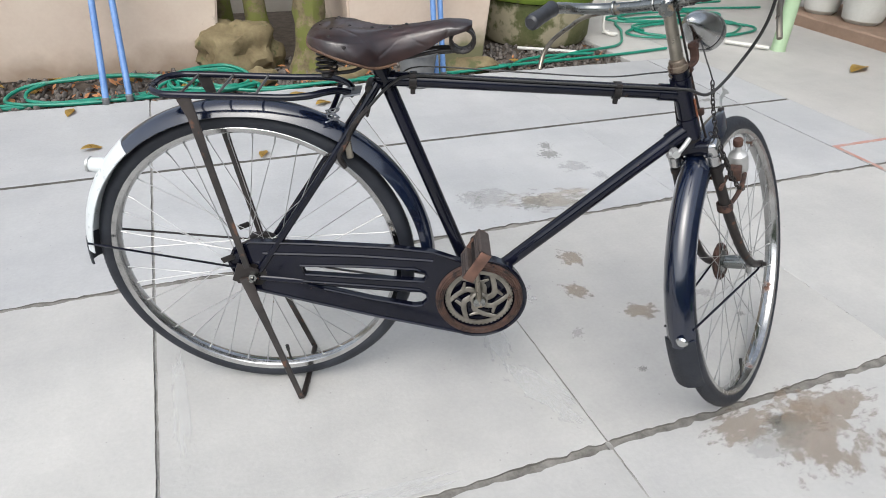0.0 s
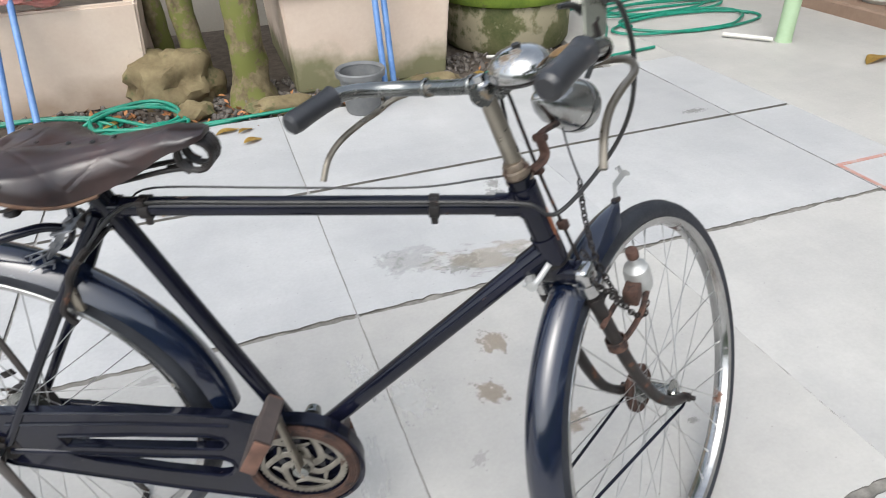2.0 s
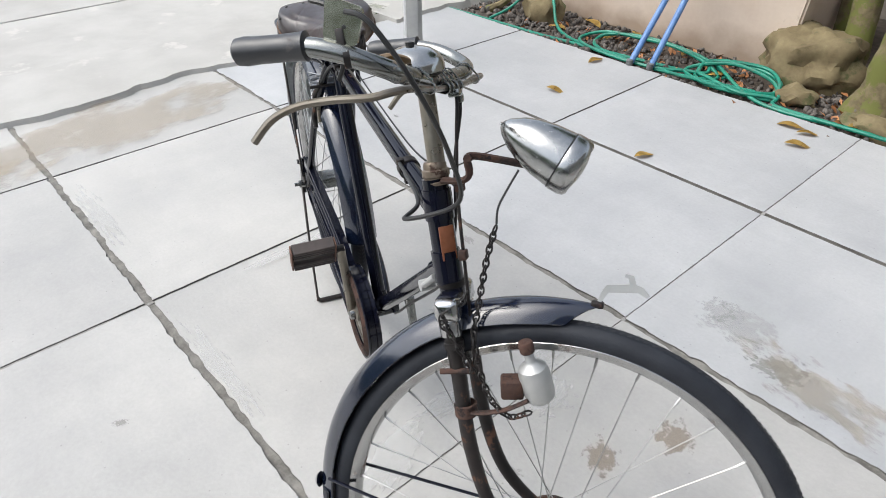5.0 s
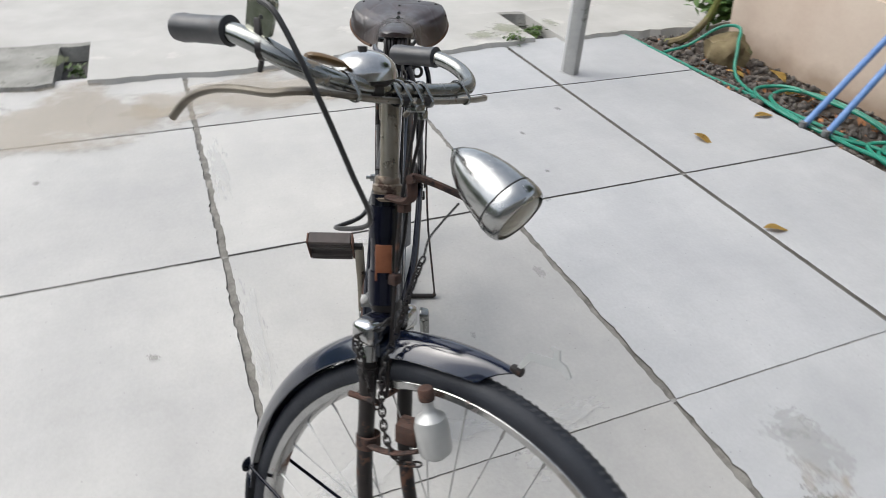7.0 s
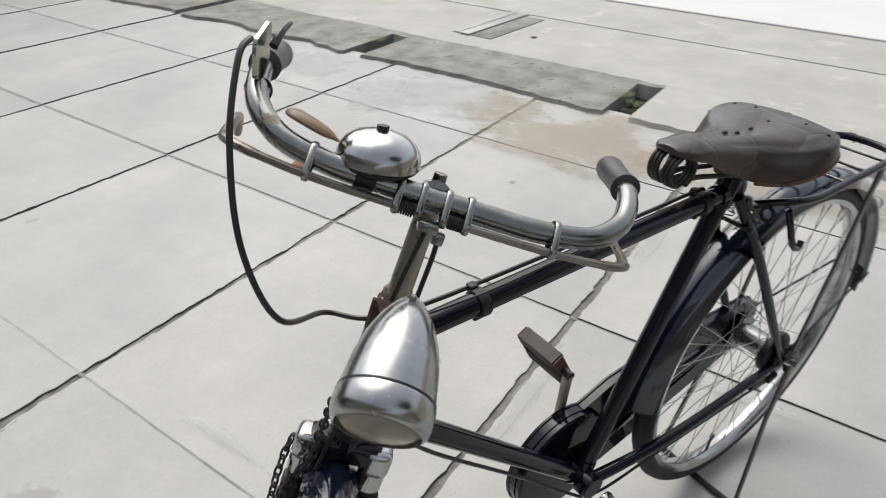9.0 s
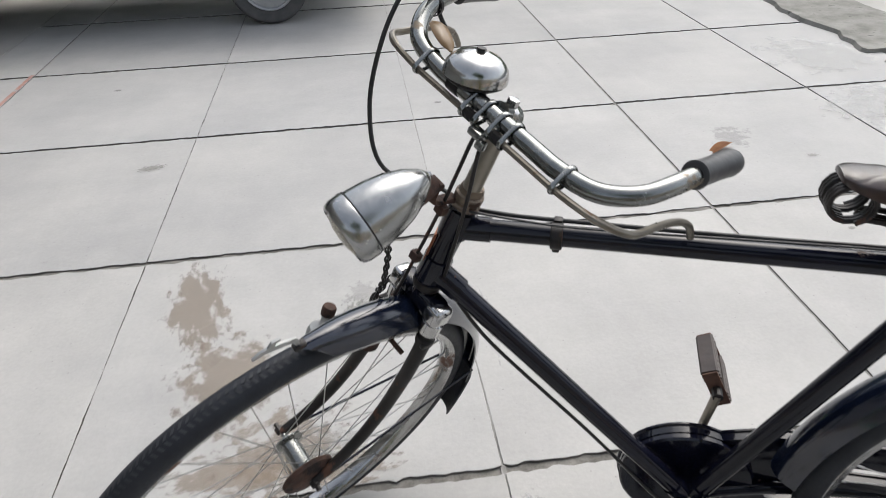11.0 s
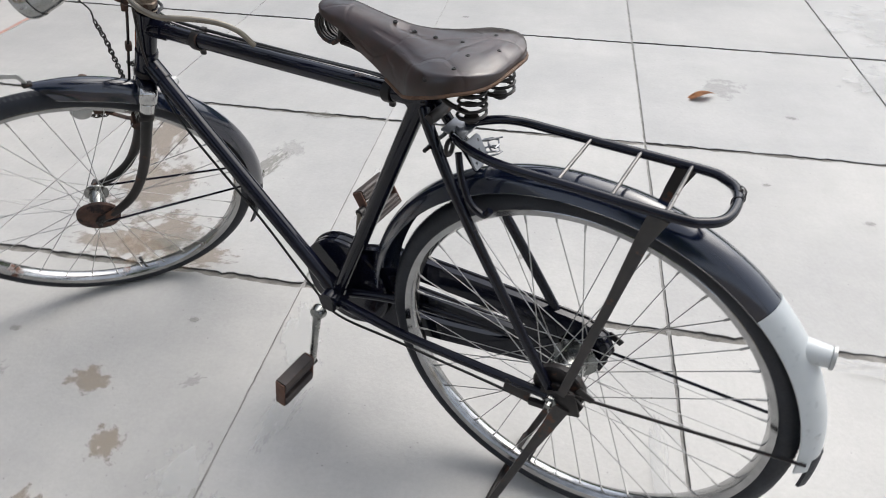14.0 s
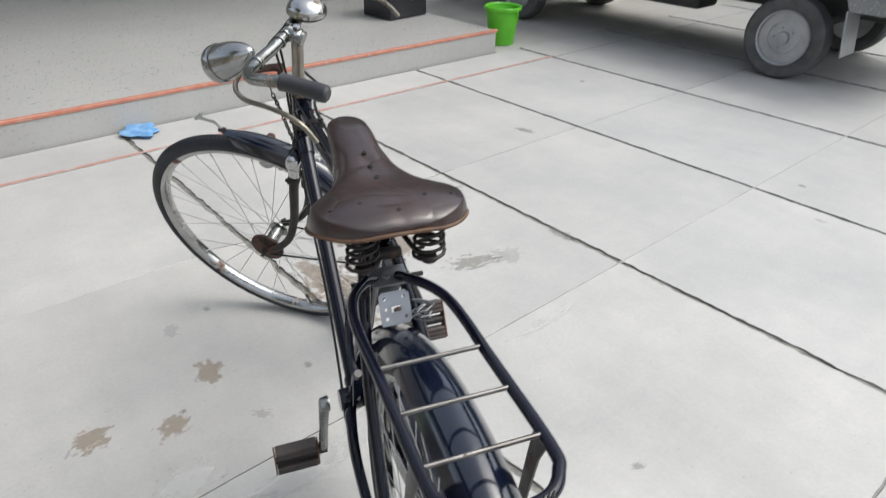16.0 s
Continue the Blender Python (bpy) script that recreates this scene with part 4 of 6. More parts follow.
for x, y, s, turn, mat in ((-0.36, 2.64, 0.055, 80, DEAD_LEAF), (-0.23, 2.15, 0.055, 20, DEAD_LEAF), (0.46, 1.90, 0.05, 70, DEAD_LEAF), (4.42, 2.18, 0.12, 15, DEAD_LEAF), (0.74, 2.62, 0.06, 10, DEAD_LEAF),
                           (0.83, 2.60, 0.055, 40, DEAD_LEAF), (0.85, 2.46, 0.06, 30, DEAD_LEAF), (-0.245, -1.413, 0.075, 20, BROWN_LEAF)):
    leaf(x, y, s, turn, mat, "curled yellow fallen leaf on the concrete" if mat is DEAD_LEAF else "curled brown fallen leaf on the concrete")
for x, y, s in ((-0.55, 3.05, 0.08), (-0.9, 2.95, 0.07), (0.2, 2.95, 0.06), (-0.1, 3.12, 0.06), (1.3, 2.95, 0.06), (-0.80, 3.18, 0.085), (-0.48, 3.19, 0.08), (2.2, 2.9, 0.06)):
    leaf(x, y, s, rnd.uniform(0, 360), DEAD_LEAF, "dry yellow leaf lying on the soil", 0.0)
leaf(0.95, 2.82, 0.05, 40, DEAD_LEAF, "dry yellow leaf at the bed's edge")


# green hoses
def hose(pts, label, r=0.0095, n=8):
    thing("garden_hose", sweep(BM(), glide(pts, n), r, 8), HOSE, label, "hose", "garden hoses")


rnd = random.Random(12)


def coil(cx, cy, rx, ry, turns, tilt=0.0, z=0.0):
    out = []
    for i in range(int(turns * 10)):
        a = 2 * math.pi * i / 10
        k = 1 + 0.18 * math.sin(i * 0.9) + rnd.uniform(-0.06, 0.06)
        out.append((cx + rx * k * math.cos(a) + 0.02 * i / 10, cy + ry * k * math.sin(a) + rnd.uniform(-0.015, 0.015), 0.006 + z + 0.007 * (i / 10) + max(0, tilt * math.sin(a))))
    return out


hose([(-2.0, 2.72, 0.0)] + [(-1.2, 2.78, -0.01), (-0.8, 2.80, -0.01)] + coil(-0.25, 2.93, 0.42, 0.14, 2.2, 0.05, -0.015) + [(0.5, 2.78, 0.0), (0.9, 2.79, 0.0), (1.3, 2.85, 0.0), (1.75, 2.80, 0.0), (2.2, 2.82, 0.012), (2.9, 2.86, 0.012), (3.4, 2.92, 0.012)],
     "long green garden hose looped along the bed")
hose(coil(0.28, 2.91, 0.24, 0.11, 3.0, 0.06, -0.012) + [(0.6, 2.79, 0.0), (1.0, 2.77, 0.012), (1.2, 2.80, 0.0)], "green hose coiled at the feet of two blue poles")
hose([(-1.35, 2.80, -0.01), (-1.28, 2.92, 0.05), (-1.2, 3.05, 0.17), (-1.1, 3.1, 0.19), (-1.0, 3.02, 0.12), (-0.85, 2.92, 0.0), (-0.5, 2.82, -0.005), (0.0, 2.80, 0.0), (0.45, 2.86, 0.01)], "green hose arching over a stone")
hose([(1.7, 2.78, 0.0), (2.0, 2.86, 0.0), (2.3, 2.83, 0.012), (2.7, 2.98, 0.012), (3.1, 3.08, 0.012), (3.35, 3.4, 0.012), (3.6, 3.75, 0.012)] + coil(4.0, 3.75, 0.5, 0.16, 2.3, 0.0, 0.006) + [(5.2, 3.9, 0.012)], "green hose heaped in wide loops on concrete")
hose([(2.1, 2.79, 0.012), (2.25, 2.9, 0.012), (2.5, 2.95, 0.012), (2.8, 2.93, 0.012)], "short loop of green hose by ring planter")
hose(coil(3.95, 3.35, 0.55, 0.22, 2.6, 0.0, 0.0), "green hose lying in loose rings on concrete")
hose([(3.2, 4.0, 0.012), (3.7, 4.02, 0.012), (4.3, 4.15, 0.012), (5.0, 4.2, 0.012)], "straight run of green hose along the wall")


# blue poles leaning on the planters, and the clothes over one pair
def pole(x0, y0, x1, y1, z1, label):
    root = thing("blue_pole", None, None, label, "pole", "blue poles")
    part("tube", sweep(BM(), [(x0, y0, 0.0), (x1, y1, z1)], 0.0165, 12), BLUE_PAINT, root)
    part("foot_cap", lathe(BM(), [(0.0, 0.0), (0.018, 0.0), (0.0185, 0.004), (0.0185, 0.03), (0.0165, 0.032)], pose(x0, y0, 0.0), 12), GREY_PLASTIC, root, "grey plastic foot")


pole(-0.205, 2.735, -0.195, 3.215, 0.60, "thin blue painted steel pole leaning on the planter")
pole(-0.095, 2.765, -0.105, 3.215, 0.60, "thin blue painted steel pole leaning on the planter")
pole(1.575, 2.70, 1.60, 3.03, 1.05, "thin blue steel pole beside the grey pot")
pole(1.63, 2.73, 1.645, 3.03, 1.05, "thin blue steel pole beside the grey pot")
for i in range(7):
    bm = blob(BM(), (-0.08 + 0.11 * math.cos(i * 2.2), 3.27 + 0.06 * math.sin(i * 1.7), 0.575 + 0.012 * i), (0.10, 0.08, 0.035), 0.5, i * 2.3)
    thing("cloth", bm, PINK_CLOTH, "crumpled pink and green cloth on the planter edge", "cloth", "clothes on the planter")

pot = thing("plastic_pot", None, None, "empty grey plastic flower pot on the concrete", "pot")
part("body", lathe(BM(), [(0.0, 0.003), (0.082, 0.0), (0.088, 0.01), (0.112, 0.20), (0.106, 0.20), (0.083, 0.015), (0.0, 0.012)], pose(1.43, 2.64, 0), 32), GREY_PLASTIC, pot)
part("rim", lathe(BM(), [(0.107, 0.185), (0.125, 0.19), (0.128, 0.215), (0.122, 0.222), (0.107, 0.21)], pose(1.43, 2.64, 0), 32, True), GREY_PLASTIC, pot)
post = thing("steel_post", None, None, "square grey steel post on the concrete floor", "post")
part("tube", box(BM(), 0.075, 0.05, 2.9, pose(-1.15, 2.0, 1.45, 0, 0, 20), 0.006), POST_STEEL, post)
part("strip", box(BM(), 0.02, 0.03, 2.9, pose(-1.205, 1.985, 1.45, 0, 0, 20), 0.004), WHITE_WALL, post, "pale strip beside the post")
part("foot", box(BM(), 0.10, 0.075, 0.006, pose(-1.155, 2.0, 0.003, 0, 0, 20), 0.002), POST_STEEL, post)

# on and by the porch
bm = blob(BM(), (3.40, -0.08, 0.012), (0.10, 0.075, 0.022), 0.8, 5.0)
thing("blue_rag", bm, BLUE_CLOTH, "crumpled light blue rag on the concrete by the step", "rag")
crate = thing("black_crate", None, None, "black box standing on the grey porch", "box")
part("body", box(BM(), 0.33, 0.40, 0.34, pose(4.37, -2.51, 0.339, 0, 0, 5), 0.012), BLACK_BOX, crate)
part("lid", box(BM(), 0.35, 0.42, 0.04, pose(4.37, -2.51, 0.529, 0, 0, 5), 0.01), BLACK_BOX, crate)
part("label", box(BM(), 0.002, 0.16, 0.05, pose(4.203, -2.50, 0.36, 30, 0, 5)), WHITE_WALL, crate, "pale torn sticker")
bucket = thing("bucket", None, None, "bright green plastic bucket by the porch corner", "bucket")
M0 = pose(3.65, -3.03, 0)
part("body", lathe(BM(), [(0.0, 0.0), (0.095, 0.0), (0.10, 0.01), (0.135, 0.27), (0.130, 0.27), (0.094, 0.014), (0.0, 0.012)], M0, 28), GREEN_PLASTIC, bucket)
part("rim", lathe(BM(), [(0.131, 0.255), (0.148, 0.262), (0.15, 0.285), (0.144, 0.29), (0.131, 0.28)], M0, 28, True), GREEN_PLASTIC, bucket)
part("handle", sweep(BM(), glide([(3.51, -3.03, 0.265), (3.53, -3.09, 0.19), (3.63, -3.17, 0.16), (3.77, -3.10, 0.19), (3.79, -3.03, 0.265)], 6), 0.004, 6), GREEN_PLASTIC, bucket)


# the small truck beyond the yard
def car_wheel(parent, x, y):
    w = part("wheel", lathe(BM(), [(0.19, -0.06), (0.204, -0.078), (0.198, -0.09), (0.186, -0.086), (0.178, -0.03), (0.170, -0.010), (0.160, -0.030), (0.118, -0.062), (0.105, -0.066), (0.05, -0.066), (0.045, -0.085), (0.03, -0.09), (0.0, -0.09), (0.0, 0.05), (0.19, 0.06)], pose(x, y, 0.305, -90 if y < -4.5 else 90) , 36), STEEL_RIM, parent, "grey steel wheel disc")
    part("tyre", lathe(BM(), [(0.195, -0.07), (0.23, -0.088), (0.28, -0.09), (0.30, -0.07), (0.305, 0.0), (0.30, 0.07), (0.28, 0.09), (0.23, 0.088), (0.195, 0.07)], pose(x, y, 0.305, 90), 40, True), CAR_TYRE, w)
    s = 1 if y > -4.5 else -1
    # Black discs stand in for the dark inside open vents; nothing is cut.
    for i in range(14):
        a = 2 * math.pi * i / 14
        part("vent_hole", lathe(BM(), [(0.0125, 0), (0.011, 0.004), (0.0, 0.004)], pose(x + 0.139 * math.cos(a), y + s * 0.046, 0.305 + 0.139 * math.sin(a), -90 * s), 10), CHASSIS, w)
    for i in range(5):
        a = 2 * math.pi * i / 5
        part("lug_nut", lathe(BM(), [(0.011, 0), (0.010, 0.014), (0.0, 0.016)], pose(x + 0.075 * math.cos(a), y + s * 0.064, 0.305 + 0.075 * math.sin(a), -90 * s), 6), STEEL_RIM, w)
    w.matrix_basis = pose(x, y, 0) @ Matrix.Scale(0.89, 4) @ pose(-x, -y, 0)


truck = thing("pickup_truck", None, None, "small grey pickup truck on steel wheels, parked", "truck", m=pose(0.02, 0.2, 0))
for x in (1.77, 4.22):
    for y in (-4.08, -5.25):
        car_wheel(truck, x, y)
for y in (-4.4, -4.95):
    part("chassis_rail", box(BM(), 3.6, 0.09, 0.12, pose(2.9, y, 0.46), 0.01), CHASSIS, truck)
for x in (1.77, 4.22):
    part("axle", sweep(BM(), [(x, -4.15, 0.30), (x, -5.2, 0.30)], 0.04, 10), CHASSIS, truck)
bm = plate(BM(), [(0.95, 0.50), (1.40, 0.50), (1.46, 0.62), (1.6, 0.70), (1.94, 0.70), (2.08, 0.62), (2.14, 0.50), (3.05, 0.50), (3.05, 0.92), (0.95, 0.92)], [], 1.42, pose(0, -3.97, 0, 90))
part("cargo_bed", bm, CAR_PAINT, truck)
bm = plate(BM(), [(3.1, 0.48), (3.84, 0.48), (3.9, 0.62), (4.05, 0.70), (4.4, 0.70), (4.54, 0.62), (4.6, 0.46), (4.95, 0.46), (4.98, 0.9), (4.62, 1.62), (4.5, 1.68), (3.1, 1.68)], [], 1.38, pose(0, -3.99, 0, 90))
part("cab", bm, CAR_PAINT, truck)
part("side_window", plate(BM(), [(3.3, 1.1), (4.62, 1.1), (4.42, 1.56), (3.3, 1.56)], [], 0.01, pose(0, -3.983, 0, 90)), CAR_GLASS, truck)
part("windscreen", box(BM(), 0.01, 1.2, 0.66, pose(4.80, -4.68, 1.27, 0, -26.5, 0)), CAR_GLASS, truck)
part("door_handle", box(BM(), 0.12, 0.02, 0.025, pose(3.42, -3.98, 1.0), 0.006), CHASSIS, truck)
part("fuel_tank", box(BM(), 0.6, 0.28, 0.2, pose(2.75, -4.22, 0.44), 0.03), CHASSIS, truck)
for x in (1.40, 3.86):
    part("mud_flap", box(BM(), 0.012, 0.22, 0.28, pose(x, -4.1, 0.36, 0, 8, 0), 0.004), CHASSIS if x > 3 else STEEL_RIM, truck)
part("bumper", box(BM(), 0.1, 1.4, 0.14, pose(5.02, -4.68, 0.46), 0.03), CHASSIS, truck)

# ---- the bicycle: x ahead, y to its left, in its own axes ----
bike = thing("bicycle", None, None, "old black roadster bicycle with rust, standing on its rear stand", "bicycle", m=pose(0.511, 0.416, 0, 0, 0, -20.6) @ Matrix.Scale(0.993, 4))
HEAD_TILT, STEER = radians(22.5), radians(55)
f0, left, axis = Vector((math.cos(HEAD_TILT), 0, math.sin(HEAD_TILT))), Vector((0, 1, 0)), Vector((-math.sin(HEAD_TILT), 0, math.cos(HEAD_TILT)))
fx, fy = f0 * math.cos(STEER) + left * math.sin(STEER), left * math.cos(STEER) - f0 * math.sin(STEER)
FORK = Matrix(((fx.x, fy.x, axis.x, 0.651), (fx.y, fy.y, axis.y, 0.003), (fx.z, fy.z, axis.z, 0.833), (0, 0, 0, 1)))
BB, REAR = Vector((0.277, 0, 0.304)), Vector((-0.233, -0.003, 0.3675))
HUB_F = Vector((0.107, 0, -0.552))
# the bent fork lets the front wheel lean to its right
TOP = FORK @ Matrix.Translation((0.003, 0.0, -0.017))
AXLE = Vector((0.935, 0.077, 0.3415))
wy = Vector((-0.738, 0.584, -0.339)).normalized()
wx = (fx - wy * fx.dot(wy)).normalized()
wz = wx.cross(wy)
FRONT = Matrix(((wx.x, wy.x, wz.x, 0), (wx.y, wy.y, wz.y, 0), (wx.z, wy.z, wz.z, 0), (0, 0, 0, 1)))
FRONT.translation = AXLE - FRONT @ HUB_F
BEND = FORK.inverted() @ AXLE - HUB_F
GUARD = FORK @ Matrix.Translation(BEND * 0.15)


def tubes(name, lines, mat, parent, label="", m=None, n=14):
    bm = BM()
    for pts, r in lines:
        sweep(bm, pts, r, n)
    return part(name, bm, mat, parent, label, m)


# frame
frame_ob = part("frame", sweep(BM(), [(0.6475, 0, 0.841), (0.7085, 0, 0.697)], 0.0185, 18), FRAME_BLACK, bike)
tubes("top_tube", [([(0.055, 0, 0.805), (0.658, 0, 0.796)], 0.0145)], FRAME_BLACK, frame_ob)
tubes("down_tube", [([(0.696, 0, 0.723), BB], 0.0158)], FRAME_BLACK, frame_ob)
tubes("seat_tube", [([BB, (0.052, 0, 0.828)], 0.0150)], FRAME_BLACK, frame_ob)
for p, q, r in (((0.653, 0, 0.827), (0.669, 0, 0.787), 0.0212), ((0.688, 0, 0.745), (0.706, 0, 0.704), 0.0212), ((0.659, 0, 0.796), (0.616, 0, 0.7966), 0.0172), ((0.696, 0, 0.723), (0.661, 0, 0.689), 0.0186),
                ((0.082, 0, 0.8045), (0.045, 0, 0.8053), 0.0172), ((0.070, 0, 0.788), (0.050, 0, 0.833), 0.0178), (BB + Vector((-0.014, 0, 0.034)), BB + Vector((-0.003, 0, 0.008)), 0.0178), (BB + Vector((0.03, 0, 0.03)), BB + Vector((0.006, 0, 0.006)), 0.0186)):
    part("lug", sweep(BM(), [p, q], r, 16), FRAME_BLACK, frame_ob)
part("bottom_bracket", lathe(BM(), [(0.0, -0.036), (0.022, -0.036), (0.0235, -0.03), (0.0235, 0.03), (0.022, 0.036), (0.0, 0.036)], pose(*BB, 90), 24), FRAME_BLACK, frame_ob)
part("head_badge", box(BM(), 0.004, 0.022, 0.05, pose(0.699, 0.0, 0.764, 0, -22.5, 0), 0.0015), BADGE, frame_ob, "worn copper-coloured head badge")
for s in (1, -1):
    tubes("chain_stay", [(glide([BB + Vector((-0.02, 0.018 * s, -0.002)), (0.17, 0.034 * s, 0.315), (0.05, 0.046 * s, 0.326), (-0.225, 0.056 * s, 0.352)], 5), [0.0115, 0.0085])], FRAME_BLACK, frame_ob)
    tubes("seat_stay", [(glide([(0.048, 0.016 * s, 0.80), (0.028, 0.026 * s, 0.765), (-0.05, 0.045 * s, 0.64), (-0.222, 0.058 * s, 0.372)], 5), [0.0095, 0.0085])], FRAME_BLACK, frame_ob)
    tubes("bridge", [([(-0.028, 0.04 * s, 0.675), (-0.028, 0.0, 0.69)], 0.006)], FRAME_BLACK, frame_ob)
    bm = plate(BM(), [(-0.275, 0.335), (-0.225, 0.33), (-0.205, 0.348), (-0.208, 0.375), (-0.232, 0.39), (-0.262, 0.385), (-0.283, 0.362)], [], 0.005, pose(0, 0.0575 + 0.0025 if s > 0 else -0.0575 + 0.0025, 0, 90))
    part("dropout", bm, RUSTY_BLACK, frame_ob)
part("seat_post", sweep(BM(), [(0.056, 0, 0.815), (0.042, 0, 0.852)], 0.0125, 14), BAR_CHROME, bike)
bm = BM()
lathe(bm, [(0.0, -0.028), (0.008, -0.028), (0.009, -0.02), (0.009, 0.02), (0.008, 0.028), (0.0, 0.028)], pose(0.032, 0, 0.79, 90), 12)
part("seat_bolt", bm, RUSTY_BLACK, bike, "rusty clamp bolt")


# wheels
def wheel(name, m, spokes, hub_r, flange, label, drum, metal):
    R, w = 0.3570, 0.0198
    rim = part(name, lathe(BM(), [(0.3225, -0.0165), (0.3260, -0.0175), (0.3285, -0.0155), (0.3245, -0.013), (0.3180, -0.012), (0.3155, -0.006), (0.3165, 0.0), (0.3155, 0.006), (0.3180, 0.012), (0.3245, 0.013),
                                   (0.3285, 0.0155), (0.3260, 0.0175), (0.3225, 0.0165), (0.3160, 0.0150), (0.3115, 0.008), (0.3100, 0.0), (0.3115, -0.008), (0.3160, -0.0150)], pose(0, 0, 0, 90), 96, True), metal, bike, label, m)
    bm = BM()
    prof = []
    for i in range(18):
        a = 2 * math.pi * i / 18
        prof.append((R - w + w * math.cos(a), w * math.sin(a)))
    lathe(bm, prof, pose(0, 0, 0, 90), 120, True)
    part("tyre", bm, RUBBER, rim, "worn black tyre", smooth=60)
    bm = BM()
    tread = 200
    for i in range(tread):
        a0 = 2 * math.pi * i / tread
        for side in (1, -1):
            vs = []
            for da, y, dr in ((0, 0.0012, 0.0014), (0.014, 0.0012, 0.0014), (0.026, 0.0085, 0.0011), (0.012, 0.0085, 0.0011)):
                r = R - w + (w + dr) * math.cos(math.asin(y / w))
                vs.append(bm.verts.new((r * math.cos(a0 + da), side * y, r * math.sin(a0 + da))))
            bm.faces.new(vs)
    part("tread", bm, TREAD, rim, "worn grey chevron tread")
    h = part("hub", lathe(BM(), [(0.0, -0.050), (0.005, -0.050), (0.005, -0.040), (0.010, -0.038), (0.012, -0.034), (flange, -0.032), (flange, -0.029), (hub_r, -0.025), (hub_r, 0.025), (flange, 0.029), (flange, 0.032), (0.012, 0.034), (0.010, 0.038), (0.005, 0.040), (0.005, 0.050), (0.0, 0.050)],
                           pose(0, 0, 0, 90), 32), BAR_CHROME, rim, "tarnished chrome hub")
    if drum:
        part("hub_cap", lathe(BM(), [(0.0, 0.031), (0.043, 0.031), (0.047, 0.034), (0.046, 0.041), (0.036, 0.046), (0.020, 0.049), (0.0, 0.050)], pose(0, 0, 0, -90), 24), RUST, rim, "rusty hub cap")
    spoke = None
    for i in range(spokes):
        s = 1 if i % 2 else -1
        k = 1 if (i // 2) % 2 else -1
        a_rim = 2 * math.pi * i / spokes
        a_hub = a_rim + k * radians(62)
        if i < 4:
            p = (flange * 0.92 * math.cos(k * radians(62)), s * 0.0305, flange * 0.92 * math.sin(k * radians(62)))
            bm = sweep(BM(), [p, (0.297, s * 0.004, 0)], 0.00095, 5)
            sweep(bm, [(0.296, s * 0.0042, 0), (0.312, s * 0.0025, 0)], 0.0020, 5)
            spoke = spoke or {}
            o = part("spoke", bm, SPOKE_STEEL, rim, "")
            o.matrix_basis = Matrix.Rotation(-a_rim, 4, "Y")
            spoke[(s, k)] = o
        else:
            share(spoke[(s, k)], "spoke", rim, Matrix.Rotation(-a_rim, 4, "Y"))
    part("valve", sweep(sweep(BM(), [(0.312, 0, 0), (0.269, 0, 0)], 0.0032, 8), [(0.279, 0, 0), (0.265, 0, 0)], 0.0045, 8), CABLE, rim, "black valve cap", Matrix.Rotation(radians(70), 4, "Y"))
    return rim


rear_wheel = wheel("rear_wheel", pose(*REAR, 0, 12, 0) @ Matrix.Scale(1.0125, 4), 40, 0.026, 0.040, "chromed steel rim with rust specks", False, RIM_CHROME)
front_wheel = wheel("front_wheel", FRONT @ pose(*HUB_F, 0, 40, 0) @ Matrix.Scale(1.0125, 4), 32, 0.017, 0.027, "chromed steel rim with brown rust along its inside", True, RIM_RUSTED)


part("band_brake", lathe(BM(), [(0.0, 0.034), (0.044, 0.034), (0.046, 0.037), (0.046, 0.047), (0.043, 0.050), (0.018, 0.052), (0.014, 0.056), (0.0, 0.056)], pose(0, 0, 0, -90), 32), RUSTY_BLACK, rear_wheel, "dark brake drum on the hub")


# mudguards
def guard(bm, centre, radius, a0, a1, width, depth, n=44, m=Matrix(), ridge=0.0012, thick=0.0018, taper=0.0):
    """A mudguard round centre, from angle a0 to a1 (degrees, 0 ahead, 90 up)."""
    rows = []
    K = 12
    for i in range(n + 1):
        a = radians(a0 + (a1 - a0) * i / n)
        R = radius(a) if callable(radius) else radius
        row = []
        for inner in (0, 1):
            for j in range(K + 1):
                u = -1 + 2 * j / K
                u = -u if inner else u
                r = R - depth * abs(u) ** 2.6 + ridge * max(0, 1 - (abs(u) / 0.22) ** 2) - (thick if inner else 0)
                y = width / 2 * u * (0.96 if inner else 1) * (1 - taper * max(0, 1 - i / 7) ** 2)
                au = a + (radians(7) * abs(u) ** 1.5 * max(0, 1 - i / 12) if taper else 0)
                row.append(bm.verts.new(m @ (Vector(centre) + Vector((r * math.cos(au), y, r * math.sin(au))))))
        rows.append(row)
    L = len(rows[0])
    for A, B in zip(rows, rows[1:]):
        for j in range(L):
            bm.faces.new((A[j], A[(j + 1) % L], B[(j + 1) % L], B[j]))
    bm.faces.new(rows[0])
    bm.faces.new(rows[-1])
    return bm


front_guard = part("front_mudguard", guard(BM(), HUB_F, lambda a: 0.378 + 0.010 * min(1.0, max(0.0, a - 1.33) * 1.6), 74.2, 172, 0.064, 0.027, taper=0.30), GUARD_BLUE, bike, "scratched blue-black front mudguard", GUARD)
part("flap", guard(BM(), HUB_F, 0.387, 170, 190.5, 0.066, 0.018, 8, thick=0.004), RUBBER, front_guard, "black rubber mud flap")
part("rivet", lathe(BM(), [(0.0, 0.006), (0.010, 0.004), (0.013, 0.0), (0.0, -0.001)], Matrix.Translation(HUB_F) @ pose(0.390 * math.cos(radians(169)), -0.012, 0.390 * math.sin(radians(169)), 0, -90, 0), 14), CHROME, front_guard, "round chrome stud")
